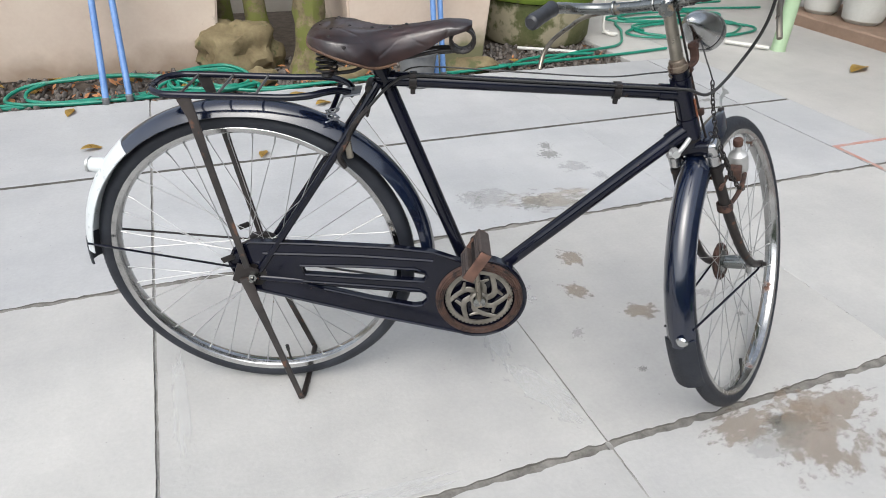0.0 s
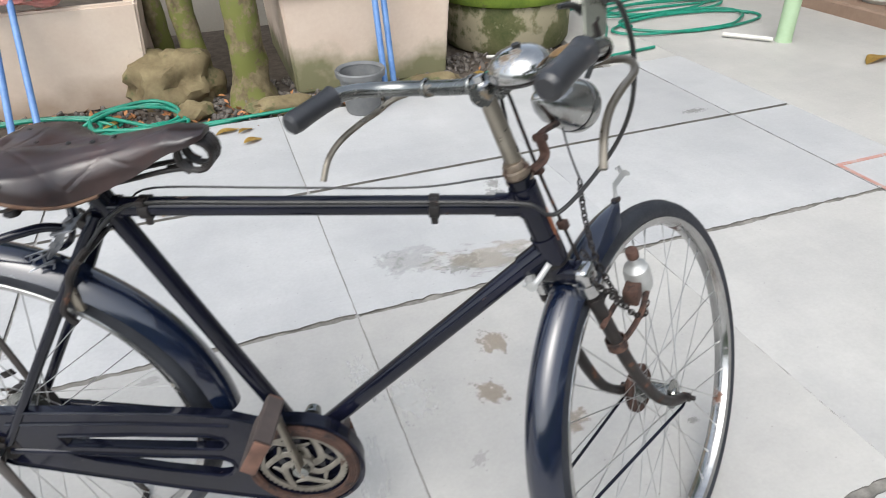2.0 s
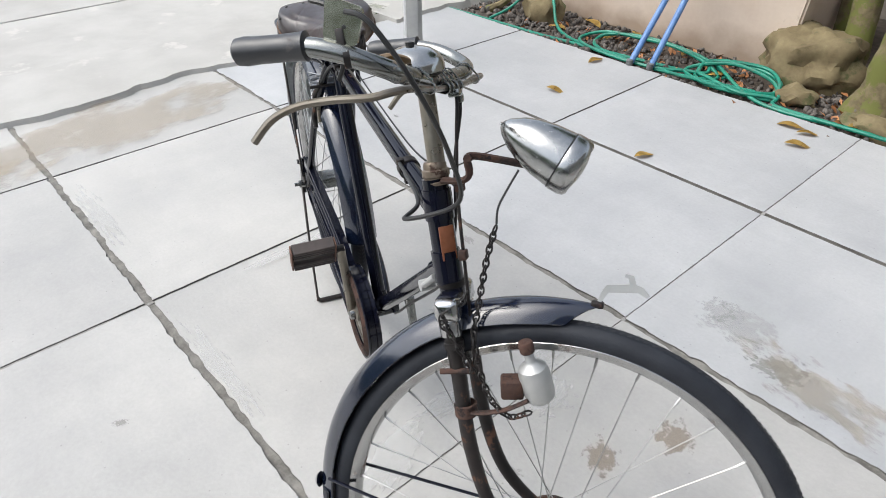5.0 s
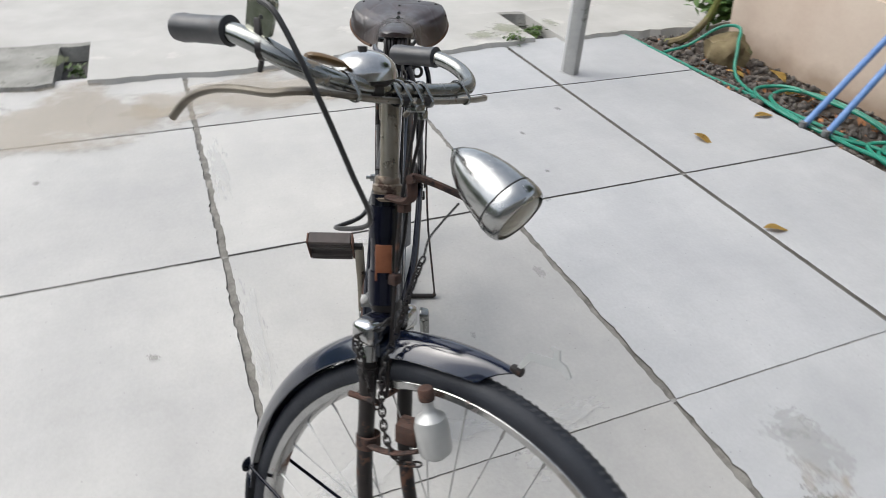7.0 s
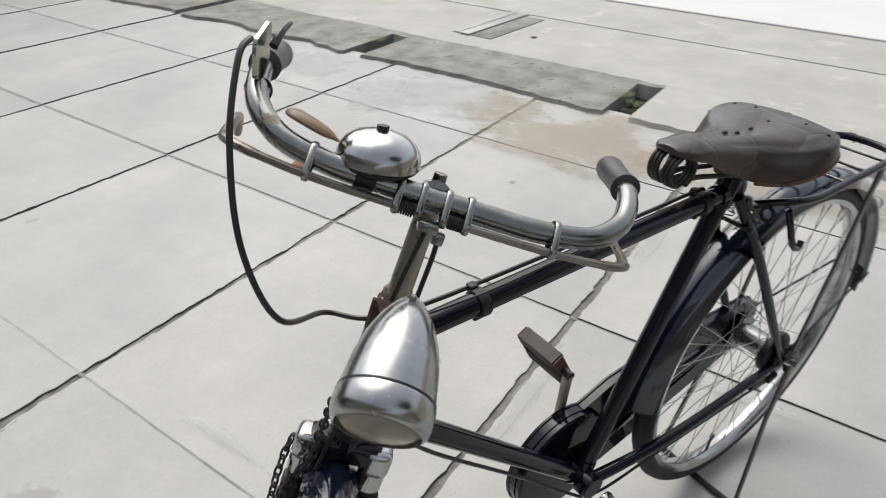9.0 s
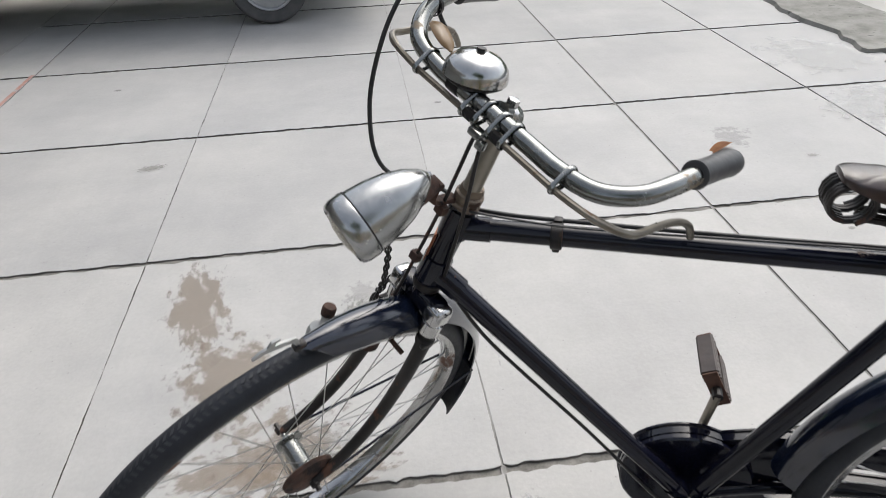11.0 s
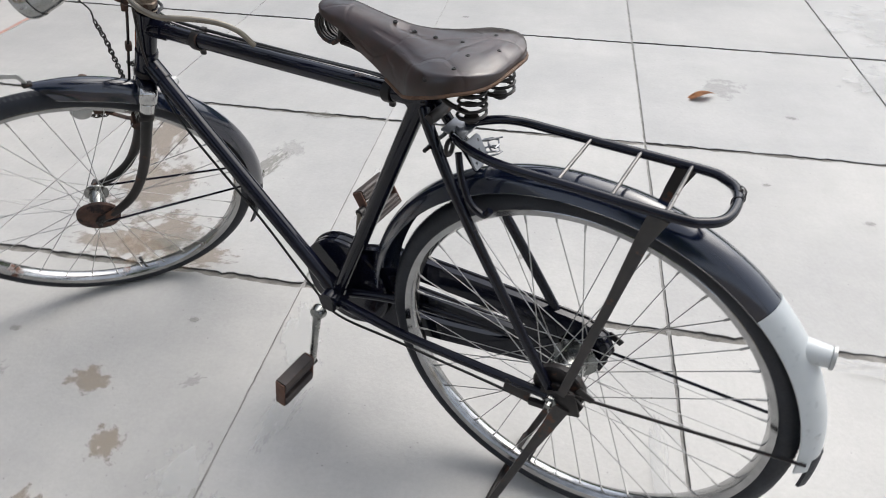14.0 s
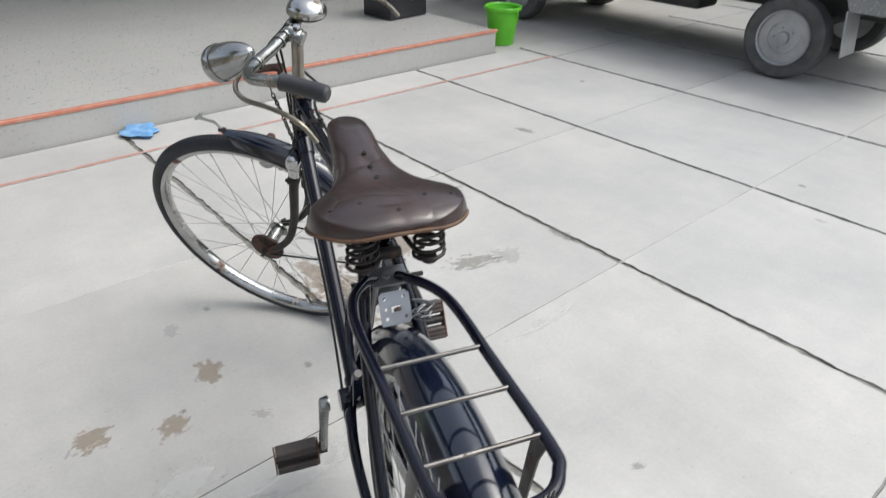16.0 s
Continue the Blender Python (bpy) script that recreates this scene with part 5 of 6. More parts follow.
TIP = HUB_F + Vector((0.376 * math.cos(radians(75.0)), 0, 0.376 * math.sin(radians(75.0))))
part("ornament_base", box(BM(), 0.018, 0.012, 0.010, Matrix.Translation(TIP) @ pose(0, 0, 0.003, 0, 14, 0), 0.003), RUSTY_BLACK, front_guard, "dark base of the ornament")
shape = [(0.0, 0.003), (0.006, 0.001), (0.018, 0.016), (0.062, 0.013), (0.074, 0.004), (0.079, 0.007), (0.070, 0.021), (0.060, 0.026), (0.058, 0.040), (0.046, 0.044), (0.044, 0.039), (0.050, 0.036), (0.050, 0.027), (0.016, 0.028), (0.008, 0.018)]
part("ornament", plate(BM(), shape, [], 0.0036, Matrix.Translation(TIP) @ pose(0, 0.0016, 0.005, 82) @ Matrix.Scale(0.88, 4)), GREY_ALU, front_guard, "small flat chrome ornament on the tip")
for s in (1, -1):
    end = HUB_F + Vector((0.367 * math.cos(radians(166)), 0.03 * s, 0.367 * math.sin(radians(166))))
    hub_at = HUB_F + BEND * 0.85 + Vector((0, 0.056 * s, 0))
    tubes("mudguard_stay", [([hub_at, hub_at + Vector((-0.02, 0, -0.002)), end], 0.0027)], FRAME_BLACK, front_guard, n=8)

rear_r = lambda a: 0.387 + 0.022 * max(0.0, math.cos(a))
rear_guard = part("rear_mudguard", guard(BM(), REAR, rear_r, 6, 132, 0.073, 0.026, 56), GUARD_BLUE, bike, "scratched blue-black rear mudguard")
part("white_tail", guard(BM(), REAR, 0.3885, 131, 176, 0.074, 0.026, 20), WHITE_ENAMEL, rear_guard, "white painted tail of the mudguard")
part("flap", guard(BM(), REAR, 0.391, 172, 182, 0.05, 0.012, 6, thick=0.004), RUBBER, rear_guard, "torn black rubber flap")
for s in (1, -1):
    end = REAR + Vector((0.371 * math.cos(radians(176)), 0.036 * s, 0.366 * math.sin(radians(172))))
    tubes("mudguard_stay", [([REAR + Vector((-0.02, 0.062 * s, 0.012)), end], 0.0027)], FRAME_BLACK if s < 0 else RUSTY_BLACK, rear_guard, n=8)
a = radians(144)
TL = Matrix.Translation(REAR) @ pose(0.386 * math.cos(a), 0, 0.386 * math.sin(a), 0, -84, 0) @ Matrix.Translation((0, 0, -0.012)) @ Matrix.Scale(0.78, 4)
tail = part("tail_lamp", lathe(BM(), [(0.0, -0.004), (0.022, -0.004), (0.024, 0.004), (0.021, 0.03), (0.019, 0.046), (0.015, 0.052), (0.0, 0.053)], TL, 24), WHITE_ENAMEL, bike, "white tail lamp without glass")
part("bezel", lathe(BM(), [(0.018, 0.046), (0.0215, 0.047), (0.0215, 0.053), (0.017, 0.054)], TL, 24, True), GREY_ALU, tail)

# fork
fork = part("fork", sweep(BM(), [(0, 0, -0.14), (0, 0, -0.172)], 0.019, 18), FRAME_BLACK, bike, "", FORK)
for s in (1, -1):
    blade = tubes("blade", [(glide([(0.0, 0.038 * s, -0.165), (0.004, 0.043 * s, -0.26), Vector((0.010, 0.047 * s, -0.37)) + BEND * 0.4, Vector((0.030, 0.050 * s, -0.46)) + BEND * 0.75, Vector((0.068, 0.052 * s, -0.520)) + BEND * 0.92, Vector((0.107, 0.053 * s, -0.552)) + BEND], 6), [0.0125, 0.0085])], RUSTY_BLACK, fork)
    bm = box(BM(), 0.036, 0.033, 0.034, pose(0.001, 0.039 * s, -0.172), 0.009, 3)
    lathe(bm, [(0.0130, -0.212), (0.0160, -0.210), (0.0165, -0.188), (0.0130, -0.186)], Matrix.Translation((0.001, 0.039 * s, 0)), 20, True)
    part("crown_cap", bm, CHROME, fork, "chromed cap of the fork crown")
    part("axle_nut", lathe(BM(), [(0.0, 0.053), (0.009, 0.053), (0.009, 0.063), (0.005, 0.064), (0.005, 0.072), (0.0, 0.072)], Matrix.Translation(HUB_F + BEND) @ pose(0, 0, 0, -90 * s), 6), RUSTY_BLACK, fork, "rusty axle nut")
    bm = box(BM(), 0.020, 0.008, 0.008, pose(0.010, 0.052 * s, -0.225), 0.002)
    lathe(bm, [(0.0125, -0.006), (0.0145, -0.005), (0.0145, 0.005), (0.0125, 0.006)], Matrix.Translation((0.003, 0.0415 * s, -0.225)), 16)
    part("clip", bm, RUSTY_BLACK, fork, "rusty brake clip")
part("crown", box(BM(), 0.036, 0.09, 0.030, pose(0.0, 0, -0.168), 0.01, 3), FRAME_BLACK, fork)
hs = part("headset", lathe(BM(), [(0.0, 0.0), (0.0195, 0.0), (0.0205, 0.004), (0.0180, 0.006), (0.0180, 0.010), (0.0195, 0.012), (0.0195, 0.020), (0.0165, 0.022), (0.0165, 0.028), (0.0145, 0.032), (0.0, 0.033)], Matrix(), 20), RUSTY_TAN, bike, "tarnished rusty headset cups", FORK)
part("lower_cup", lathe(BM(), [(0.0, -0.150), (0.0205, -0.150), (0.022, -0.146), (0.0205, -0.138), (0.0, -0.138)], Matrix(), 20), RUSTY_BLACK, hs)
tubes("brake_clamp", [([(0.024, -0.03, -0.262), (0.024, 0.03, -0.262)], 0.004), ([(-0.02, -0.052, -0.262), (0.03, -0.052, -0.262)], 0.0045)], RUST, fork, "rusty brake stirrup", n=8)

# handlebar
stem = part("stem", sweep(BM(), [(0, 0, 0.036), (0, 0, 0.152)], [0.0128, 0.0118], 18), STEM_TAN, bike, "tarnished handlebar stem", TOP)
part("stem_lug", sweep(BM(), [(-0.014, 0, 0.152), (0.018, 0, 0.158)], [0.015, 0.0165], 16), BAR_CHROME, stem)
bm = lathe(BM(), [(0.0, 0.158), (0.012, 0.160), (0.013, 0.166), (0.008, 0.169), (0.0, 0.169)], Matrix(), 16)
lathe(bm, [(0.0075, 0.168), (0.0075, 0.178), (0.0, 0.179)], Matrix(), 6)
part("stem_bolt", bm, CHROME, stem)
half = [(0.020, 0.0, 0.156), (0.022, 0.06, 0.157), (0.026, 0.11, 0.160), (0.022, 0.158, 0.168), (-0.002, 0.190, 0.184), (-0.035, 0.203, 0.201), (-0.075, 0.207, 0.212), (-0.147, 0.209, 0.217)]
line = [(x, -y * 0.938, z) for x, y, z in reversed(half)] + [(x, y * 0.98, z) for x, y, z in half[1:]]
bar = part("handlebar", sweep(BM(), glide(line, 6), 0.0112, 16), BAR_CHROME, bike, "dull chrome swept-back handlebar", TOP)
for s in (1, -1):
    prof = [(0.0, 0.0), (0.010, 0.0), (0.0148, 0.004), (0.0160, 0.014), (0.0150, 0.03), (0.0148, 0.06), (0.0152, 0.079), (0.0163, 0.086), (0.0125, 0.088), (0.0, 0.088)]
    part("grip", lathe(BM(), prof, pose(-0.151, 0.205 if s > 0 else -0.1965, 0.2174, 0, 94, -2 * s), 20), GRIP_BLACK, bar, "worn black plastic grip")
    lever = glide([(0.036, 0.012 * s, 0.1445), (0.038, 0.08 * s, 0.1455), (0.042, 0.125 * s, 0.148), (0.041, 0.165 * s, 0.151), (0.034, 0.188 * s, 0.152), (0.020, 0.203 * s, 0.151), (0.000, 0.210 * s, 0.149), (-0.04, 0.213 * s, 0.152), (-0.08, 0.217 * s, 0.151), (-0.112, 0.222 * s, 0.141), (-0.138, 0.226 * s, 0.119)], 6)
    lever = [Vector((p.x, p.y * (0.985 if s > 0 else 0.965), p.z)) for p in lever]
    part("brake_lever", sweep(BM(), lever, [0.0040] * 20 + [0.0046] * (len(lever) - 20), 10), LEVER_TAN, bar, "tan tarnished rod brake lever")
    for y, bx, bz in ((0.012, 0.0204, 0.1562), (0.034, 0.0212, 0.1565), (0.118, 0.0262, 0.1612)):
        d, q = Vector((0.786, 0, -0.618)), Vector((0.618, 0, 0.786))
        B, C = Vector((bx, y * s, bz)), Vector((bx + 0.0155, y * s, bz - 0.0122))
        loop = [B + 0.0132 * (-d * math.cos(a) - q * math.sin(a)) for a in [-1.5 + 0.3 * i for i in range(11)]] + [C + 0.0068 * (d * math.cos(a) + q * math.sin(a)) for a in [-1.5 + 0.6 * i for i in range(6)]]
        bm = sweep(BM(), loop, 0.0012, 6, True)
        bmesh.ops.scale(bm, verts=bm.verts, vec=(1, 2.6, 1), space=Matrix.Translation((0, -y * s, 0)))
        part("clip", bm, BAR_CHROME, bar, "grey metal lever clip")
    pts = [(0.036 + 0.0062 * math.cos(i * 0.9), (0.016 + i * 0.00034) * s, 0.1445 + 0.0062 * math.sin(i * 0.9)) for i in range(46)]
    part("spring", sweep(BM(), pts, 0.0011, 5), RUSTY_BLACK, bar)
part("rod_bracket", box(box(BM(), 0.016, 0.020, 0.010, pose(0.040, 0.0, 0.136), 0.002), 0.010, 0.012, 0.012, pose(0.042, 0.012, 0.128), 0.002), BAR_CHROME, bar, "grey metal rod yoke")
tubes("brake_rod", [(glide([(0.043, 0.0, 0.121), (0.044, -0.002, 0.105), (0.038, -0.006, 0.06), (0.030, -0.012, -0.02), (0.028, -0.020, -0.14), (0.026, -0.03, -0.262)], 5), 0.0026)], RUSTY_BLACK, bike, "thin rusty brake rod", FORK, 8)
tubes("brake_rod", [(glide([(0.045, 0.012, 0.115), (0.042, 0.014, 0.09), (0.026, 0.016, 0.03), (0.012, 0.022, -0.06), (-0.005, 0.02, -0.13)], 5), 0.0026)], RUSTY_BLACK, bike, "thin rusty brake rod", FORK, 8)
for at in ((0.034, -0.008, -0.005), (0.028, -0.018, -0.10)):
    part("rod_joint", box(BM(), 0.012, 0.016, 0.014, pose(*at), 0.002), RUST, bike, "rusty rod adjuster", FORK)

BELL = pose(0.006, -0.060, 0.169, 9, 4, 0) @ Matrix.Diagonal((1.28, 1.28, 1.0, 1))
bell = part("bell", lathe(BM(), [(0.029, 0.0), (0.0315, 0.002), (0.0312, 0.009), (0.0295, 0.016), (0.026, 0.022), (0.020, 0.028), (0.013, 0.031), (0.006, 0.0328), (0.0, 0.033)], BELL, 36), BELL_CHROME, bike, "pitted chrome bell dome", TOP)
part("base", lathe(BM(), [(0.0, -0.010), (0.022, -0.008), (0.029, -0.002), (0.029, 0.002), (0.0, 0.002)], BELL, 28), RUSTY_BLACK, bell)
part("nut", lathe(BM(), [(0.0045, 0.032), (0.0045, 0.037), (0.0, 0.0375)], BELL, 8), CABLE, bell)
part("thumb_lever", sweep(BM(), glide([(0.016, -0.100, 0.180), (0.012, -0.116, 0.184), (0.006, -0.138, 0.188), (0.0, -0.150, 0.189)], 4), [0.003, 0.004, 0.007, 0.010, 0.0115, 0.0125, 0.013, 0.0132, 0.0132, 0.0128, 0.012, 0.0105, 0.007], 10, flat=0.4), BELL_BROWN, bell, "brown bakelite bell lever")

part("band", lathe(BM(), [(0.0113, -0.010), (0.0128, -0.009), (0.0128, 0.009), (0.0113, 0.010)], pose(0.0225, -0.067, 0.1575, 90, 0, 2), 18, True), RUSTY_BLACK, bell, "rusty band round the bar")

# lever plate with its cable
pn = Vector((-0.062, -0.994, -0.09)).normalized()
pu = (Vector((0.363, 0.017, 0.926)) - pn * Vector((0.363, 0.017, 0.926)).dot(pn)).normalized()
pr = pu.cross(pn)
N_P = Matrix(((pr.x, pu.x, pn.x, -0.021), (pr.y, pu.y, pn.y, -0.189), (pr.z, pu.z, pn.z, 0.228), (0, 0, 0, 1))) @ Matrix.Scale(0.76, 4)
out = []
for cx, cy, a0 in ((0.020, 0.019, 0), (-0.020, 0.022, 90), (-0.017, -0.020, 180), (0.018, -0.017, 270)):
    for i in range(6):
        a = radians(a0 + 18 * i)
        out.append((cx + 0.009 * math.cos(a), cy + 0.009 * math.sin(a)))
lp = part("lever_plate", plate(BM(), out, [], 0.005, N_P), PLATE_STEEL, bike, "polished metal lever plate with two screws, mirrored green in its colour", TOP)
bm = BM()
for px, py in ((0.004, -0.004), (0.018, 0.018)):
    lathe(bm, [(0.0, 0.0065), (0.003, 0.006), (0.0034, 0.0045), (0.0, 0.0045)], N_P @ Matrix.Translation((px, py, 0.0)), 10)
part("screw", bm, CABLE, lp)
bm = lathe(BM(), [(0.0114, -0.004), (0.0130, -0.0035), (0.0130, 0.0035), (0.0114, 0.004)], pose(-0.024, -0.1865, 0.194, 90, 0, 20) @ pose(0, 0, 0, 0, 90, 0), 18, True)
box(bm, 0.010, 0.009, 0.026, pose(-0.026, -0.189, 0.211), 0.002)
part("clamp", bm, RUSTY_BLACK, lp, "dark rusty clamp")
part("finger_lever", sweep(BM(), glide([(-0.026, -0.186, 0.20), (-0.034, -0.180, 0.184), (-0.044, -0.174, 0.172)], 4), 0.003, 8), CABLE, lp, "short black finger lever")
part("trigger", sweep(BM(), glide([(-0.026, -0.183, 0.236), (-0.040, -0.181, 0.250), (-0.060, -0.179, 0.258)], 4), [0.0045, 0.0025], 8), CABLE, lp)
to_bike = lambda x, y, z: TOP @ Vector((x, y, z))
cable = [to_bike(-0.012, -0.201, 0.238), to_bike(0.014, -0.202, 0.222), to_bike(0.046, -0.186, 0.155), to_bike(0.064, -0.152, 0.072), to_bike(0.052, -0.104, 0.008), Vector((0.696, -0.060, 0.817)), Vector((0.661, -0.030, 0.813)),
         Vector((0.60, -0.019, 0.811)), Vector((0.50, -0.016, 0.8115)), Vector((0.3, -0.014, 0.814)), Vector((0.13, -0.014, 0.817)), Vector((0.08, -0.022, 0.805)), Vector((0.03, -0.034, 0.755))]
part("brake_cable", sweep(BM(), glide(cable, 8), 0.0031, 8), CABLE, bike, "black brake cable in a wide bend")
part("thin_wire", sweep(BM(), glide([Vector((0.674, 0.02, 0.838)), Vector((0.60, 0.018, 0.829)), Vector((0.5, 0.012, 0.820)), Vector((0.3, 0.010, 0.825)), Vector((0.13, 0.010, 0.828)), Vector((0.09, 0.01, 0.806))], 5), 0.0016, 6), CABLE, bike, "thin black wire above the top tube")
for x in (0.53, 0.118):
    bm = lathe(BM(), [(0.0150, -0.008), (0.0178, -0.007), (0.0178, 0.007), (0.0150, 0.008)], pose(x, 0, 0.804 - (x - 0.06) * 0.015, 0, 91, 0), 20, True)
    box(bm, 0.010, 0.008, 0.014, pose(x, -0.004, 0.784 - (x - 0.06) * 0.015), 0.002)
    box(bm, 0.012, 0.012, 0.010, pose(x, -0.014, 0.818 - (x - 0.06) * 0.015), 0.002)
    part("cable_clip", bm, RUSTY_BLACK, bike, "rusty clip round the top tube")

# head lamp
lamp_dir = Vector((0.080, -0.004, -0.060)).normalized()
LM = Matrix.Translation((0.100, 0.002, 0.071)) @ lamp_dir.to_track_quat("Z", "Y").to_matrix().to_4x4() @ Matrix.Scale(0.9, 4)
lamp = part("head_lamp", lathe(BM(), [(0.0, 0.0), (0.006, 0.001), (0.014, 0.008), (0.026, 0.026), (0.035, 0.048), (0.0405, 0.072), (0.0432, 0.096), (0.0436, 0.104)], LM, 40), LAMP_ALU, bike, "brushed aluminium bullet head lamp", FORK)
part("bezel", lathe(BM(), [(0.0440, 0.104), (0.0455, 0.107), (0.0452, 0.122), (0.0425, 0.130), (0.0385, 0.133), (0.0385, 0.129), (0.0425, 0.106)], LM, 40, True), LAMP_ALU, lamp, "rolled bezel ring")
part("seam", lathe(BM(), [(0.0430, 0.1025), (0.0446, 0.1025), (0.0446, 0.1045), (0.0430, 0.1045)], LM, 40, True), CABLE, lamp)
part("reflector", lathe(BM(), [(0.0, 0.092), (0.012, 0.095), (0.028, 0.108), (0.0385, 0.126)], LM, 32), CHROME, lamp)
part("glass", lathe(BM(), [(0.0384, 0.1275), (0.030, 0.1335), (0.015, 0.137), (0.0, 0.138), (0.0, 0.135), (0.015, 0.134), (0.030, 0.1305)], LM, 32), LENS, lamp, "cloudy lamp glass")
part("peak", sweep(BM(), [LM @ Vector((-0.0, y, 0.0)) for y in (-0.002, 0.002)], 0.003, 8), LAMP_ALU, lamp)
br = BM()
sweep(br, glide([(0.012, -0.012, 0.006), (0.040, -0.016, 0.004), (0.052, -0.017, 0.012), (0.052, -0.017, 0.034), (0.064, -0.012, 0.034), (0.096, -0.004, 0.024), (0.140, -0.002, 0.010)], 4), 0.0095, 8, flat=0.5)
lathe(br, [(0.0, -0.010), (0.006, -0.010), (0.006, 0.010), (0.0, 0.010)], pose(0.054, -0.017, 0.034, 90), 6)
part("lamp_bracket", br, RUST, bike, "rusty bent lamp bracket", FORK)
part("lamp_wire", sweep(BM(), glide([(0.118, -0.012, 0.01), (0.100, -0.022, -0.015), (0.088, -0.030, -0.035), (0.084, -0.034, -0.056)], 5), 0.0016, 6), CABLE, bike, "thin wire hanging from the lamp", FORK)

# chain wound round the fork
path = glide([(0.084, -0.034, -0.056), (0.066, -0.034, -0.10), (0.052, -0.036, -0.145), (0.044, -0.040, -0.175), (0.036, -0.050, -0.21), (0.040, -0.058, -0.26), (0.052, -0.064, -0.300), (0.075, -0.066, -0.325), (0.10, -0.062, -0.322)], 24)
bm, k, run = BM(), 0, 0.0
for a, b in zip(path, path[1:]):
    run += (b - a).length
    if run > 0.0088:
        run = 0.0
        d = (b - a).normalized()
        M0 = Matrix.Translation(a) @ d.to_track_quat("X", "Z").to_matrix().to_4x4() @ Matrix.Rotation(radians(90 * (k % 2) + 20), 4, "X")
        sweep(bm, [M0 @ Vector((0.0075 * math.cos(t), 0.0042 * math.sin(t), 0)) for t in [2 * math.pi * i / 10 for i in range(10)]], 0.0015, 5, True)
        k += 1
part("chain", bm, RUSTY_BLACK, bike, "rusty steel chain hanging down the fork", FORK)
path = glide([(0.030, -0.03, -0.150), (0.020, -0.045, -0.165), (-0.004, -0.058, -0.18), (0.014, -0.062, -0.22), (0.034, -0.058, -0.27)], 24)
bm, k, run = BM(), 0, 0.0
for a, b in zip(path, path[1:]):
    run += (b - a).length
    if run > 0.0088:
        run = 0.0
        d = (b - a).normalized()
        M0 = Matrix.Translation(a) @ d.to_track_quat("X", "Z").to_matrix().to_4x4() @ Matrix.Rotation(radians(90 * (k % 2) + 50), 4, "X")
        sweep(bm, [M0 @ Vector((0.0075 * math.cos(t), 0.0042 * math.sin(t), 0)) for t in [2 * math.pi * i / 10 for i in range(10)]], 0.0015, 5, True)
        k += 1
part("chain", bm, RUSTY_BLACK, bike, "rusty steel chain knotted at the fork crown", FORK)

# bottle dynamo
DY = Matrix.Translation((0.120, -0.048, -0.307)) @ pose(0, 0, 0, 8, -7, 0)
dyn = part("dynamo", lathe(BM(), [(0.0, -0.004), (0.013, -0.003), (0.0205, 0.004), (0.022, 0.012), (0.022, 0.043), (0.0195, 0.053), (0.010, 0.060), (0.0072, 0.064), (0.0072, 0.078), (0.0, 0.078)], DY, 28), GREY_ALU, bike, "grey aluminium bottle dynamo", FORK)
part("roller", lathe(BM(), [(0.0, 0.078), (0.010, 0.078), (0.0105, 0.081), (0.0105, 0.091), (0.009, 0.094), (0.0, 0.094)], DY, 18), RUST, dyn, "rusty friction roller")
bm = box(BM(), 0.032, 0.026, 0.030, pose(0.082, -0.054, -0.285, 10, 5, 10), 0.004)
sweep(bm, glide([(0.004, -0.05, -0.325), (0.03, -0.058, -0.325), (0.07, -0.066, -0.315), (0.105, -0.066, -0.30)], 4), 0.006, 8, flat=0.5)
lathe(bm, [(0.0145, -0.010), (0.017, -0.009), (0.017, 0.009), (0.0145, 0.010)], Matrix.Translation((0.008, -0.0455, -0.325)), 18, True)
part("bracket", bm, RUST, dyn, "rusty dynamo bracket")

# drive: chain case, ring, cranks, pedals
CC = Vector((0.281, 0.307))
arc = [(CC.x + 0.109 * math.cos(radians(a)), CC.y + 0.109 * math.sin(radians(a))) for a in range(112, -122, -9)]
outer = [(-0.288, 0.395), (-0.272, 0.428), (-0.235, 0.446), (-0.10, 0.446), (0.08, 0.441), (0.17, 0.432)] + arc + [(0.14, 0.228), (0.05, 0.247), (-0.10, 0.284), (-0.235, 0.318), (-0.272, 0.345)]
slot1 = [(-0.13, 0.388), (0.0, 0.390), (0.13, 0.386), (0.152, 0.378), (0.158, 0.364), (0.148, 0.352), (0.0, 0.358), (-0.12, 0.364)]
slot2 = [(-0.125, 0.345), (0.0, 0.338), (0.14, 0.329), (0.158, 0.318), (0.163, 0.300), (0.148, 0.284), (0.13, 0.281), (0.03, 0.299), (-0.08, 0.325)]
hole = [(CC.x + 0.084 * math.cos(2 * math.pi * i / 36), CC.y + 0.084 * math.sin(2 * math.pi * i / 36)) for i in range(36)]
bm = plate(BM(), outer, [slot1, slot2, hole], 0.016, pose(0, -0.043, 0, 90))
case = part("chain_case", bm, FRAME_BLACK, bike, "black steel chain case with two long slots", smooth=30)
bm = BM()
for loop in (outer, slot1, slot2):
    sweep(bm, [(x, -0.0595, z) for x, z in loop], 0.0035, 6, True)
part("bead", bm, FRAME_BLACK, case, "rolled bead round the edges")
part("ridge", sweep(BM(), [(-0.21, -0.059, 0.418), (0.0, -0.059, 0.418), (0.17, -0.059, 0.410)], 0.004, 6), FRAME_BLACK, case)
part("back_plate", lathe(BM(), [(0.0, 0.0), (0.104, 0.0), (0.108, 0.003), (0.108, 0.011), (0.104, 0.012), (0.0, 0.012)], pose(CC.x, -0.030, CC.y, 90), 40), FRAME_BLACK, case)
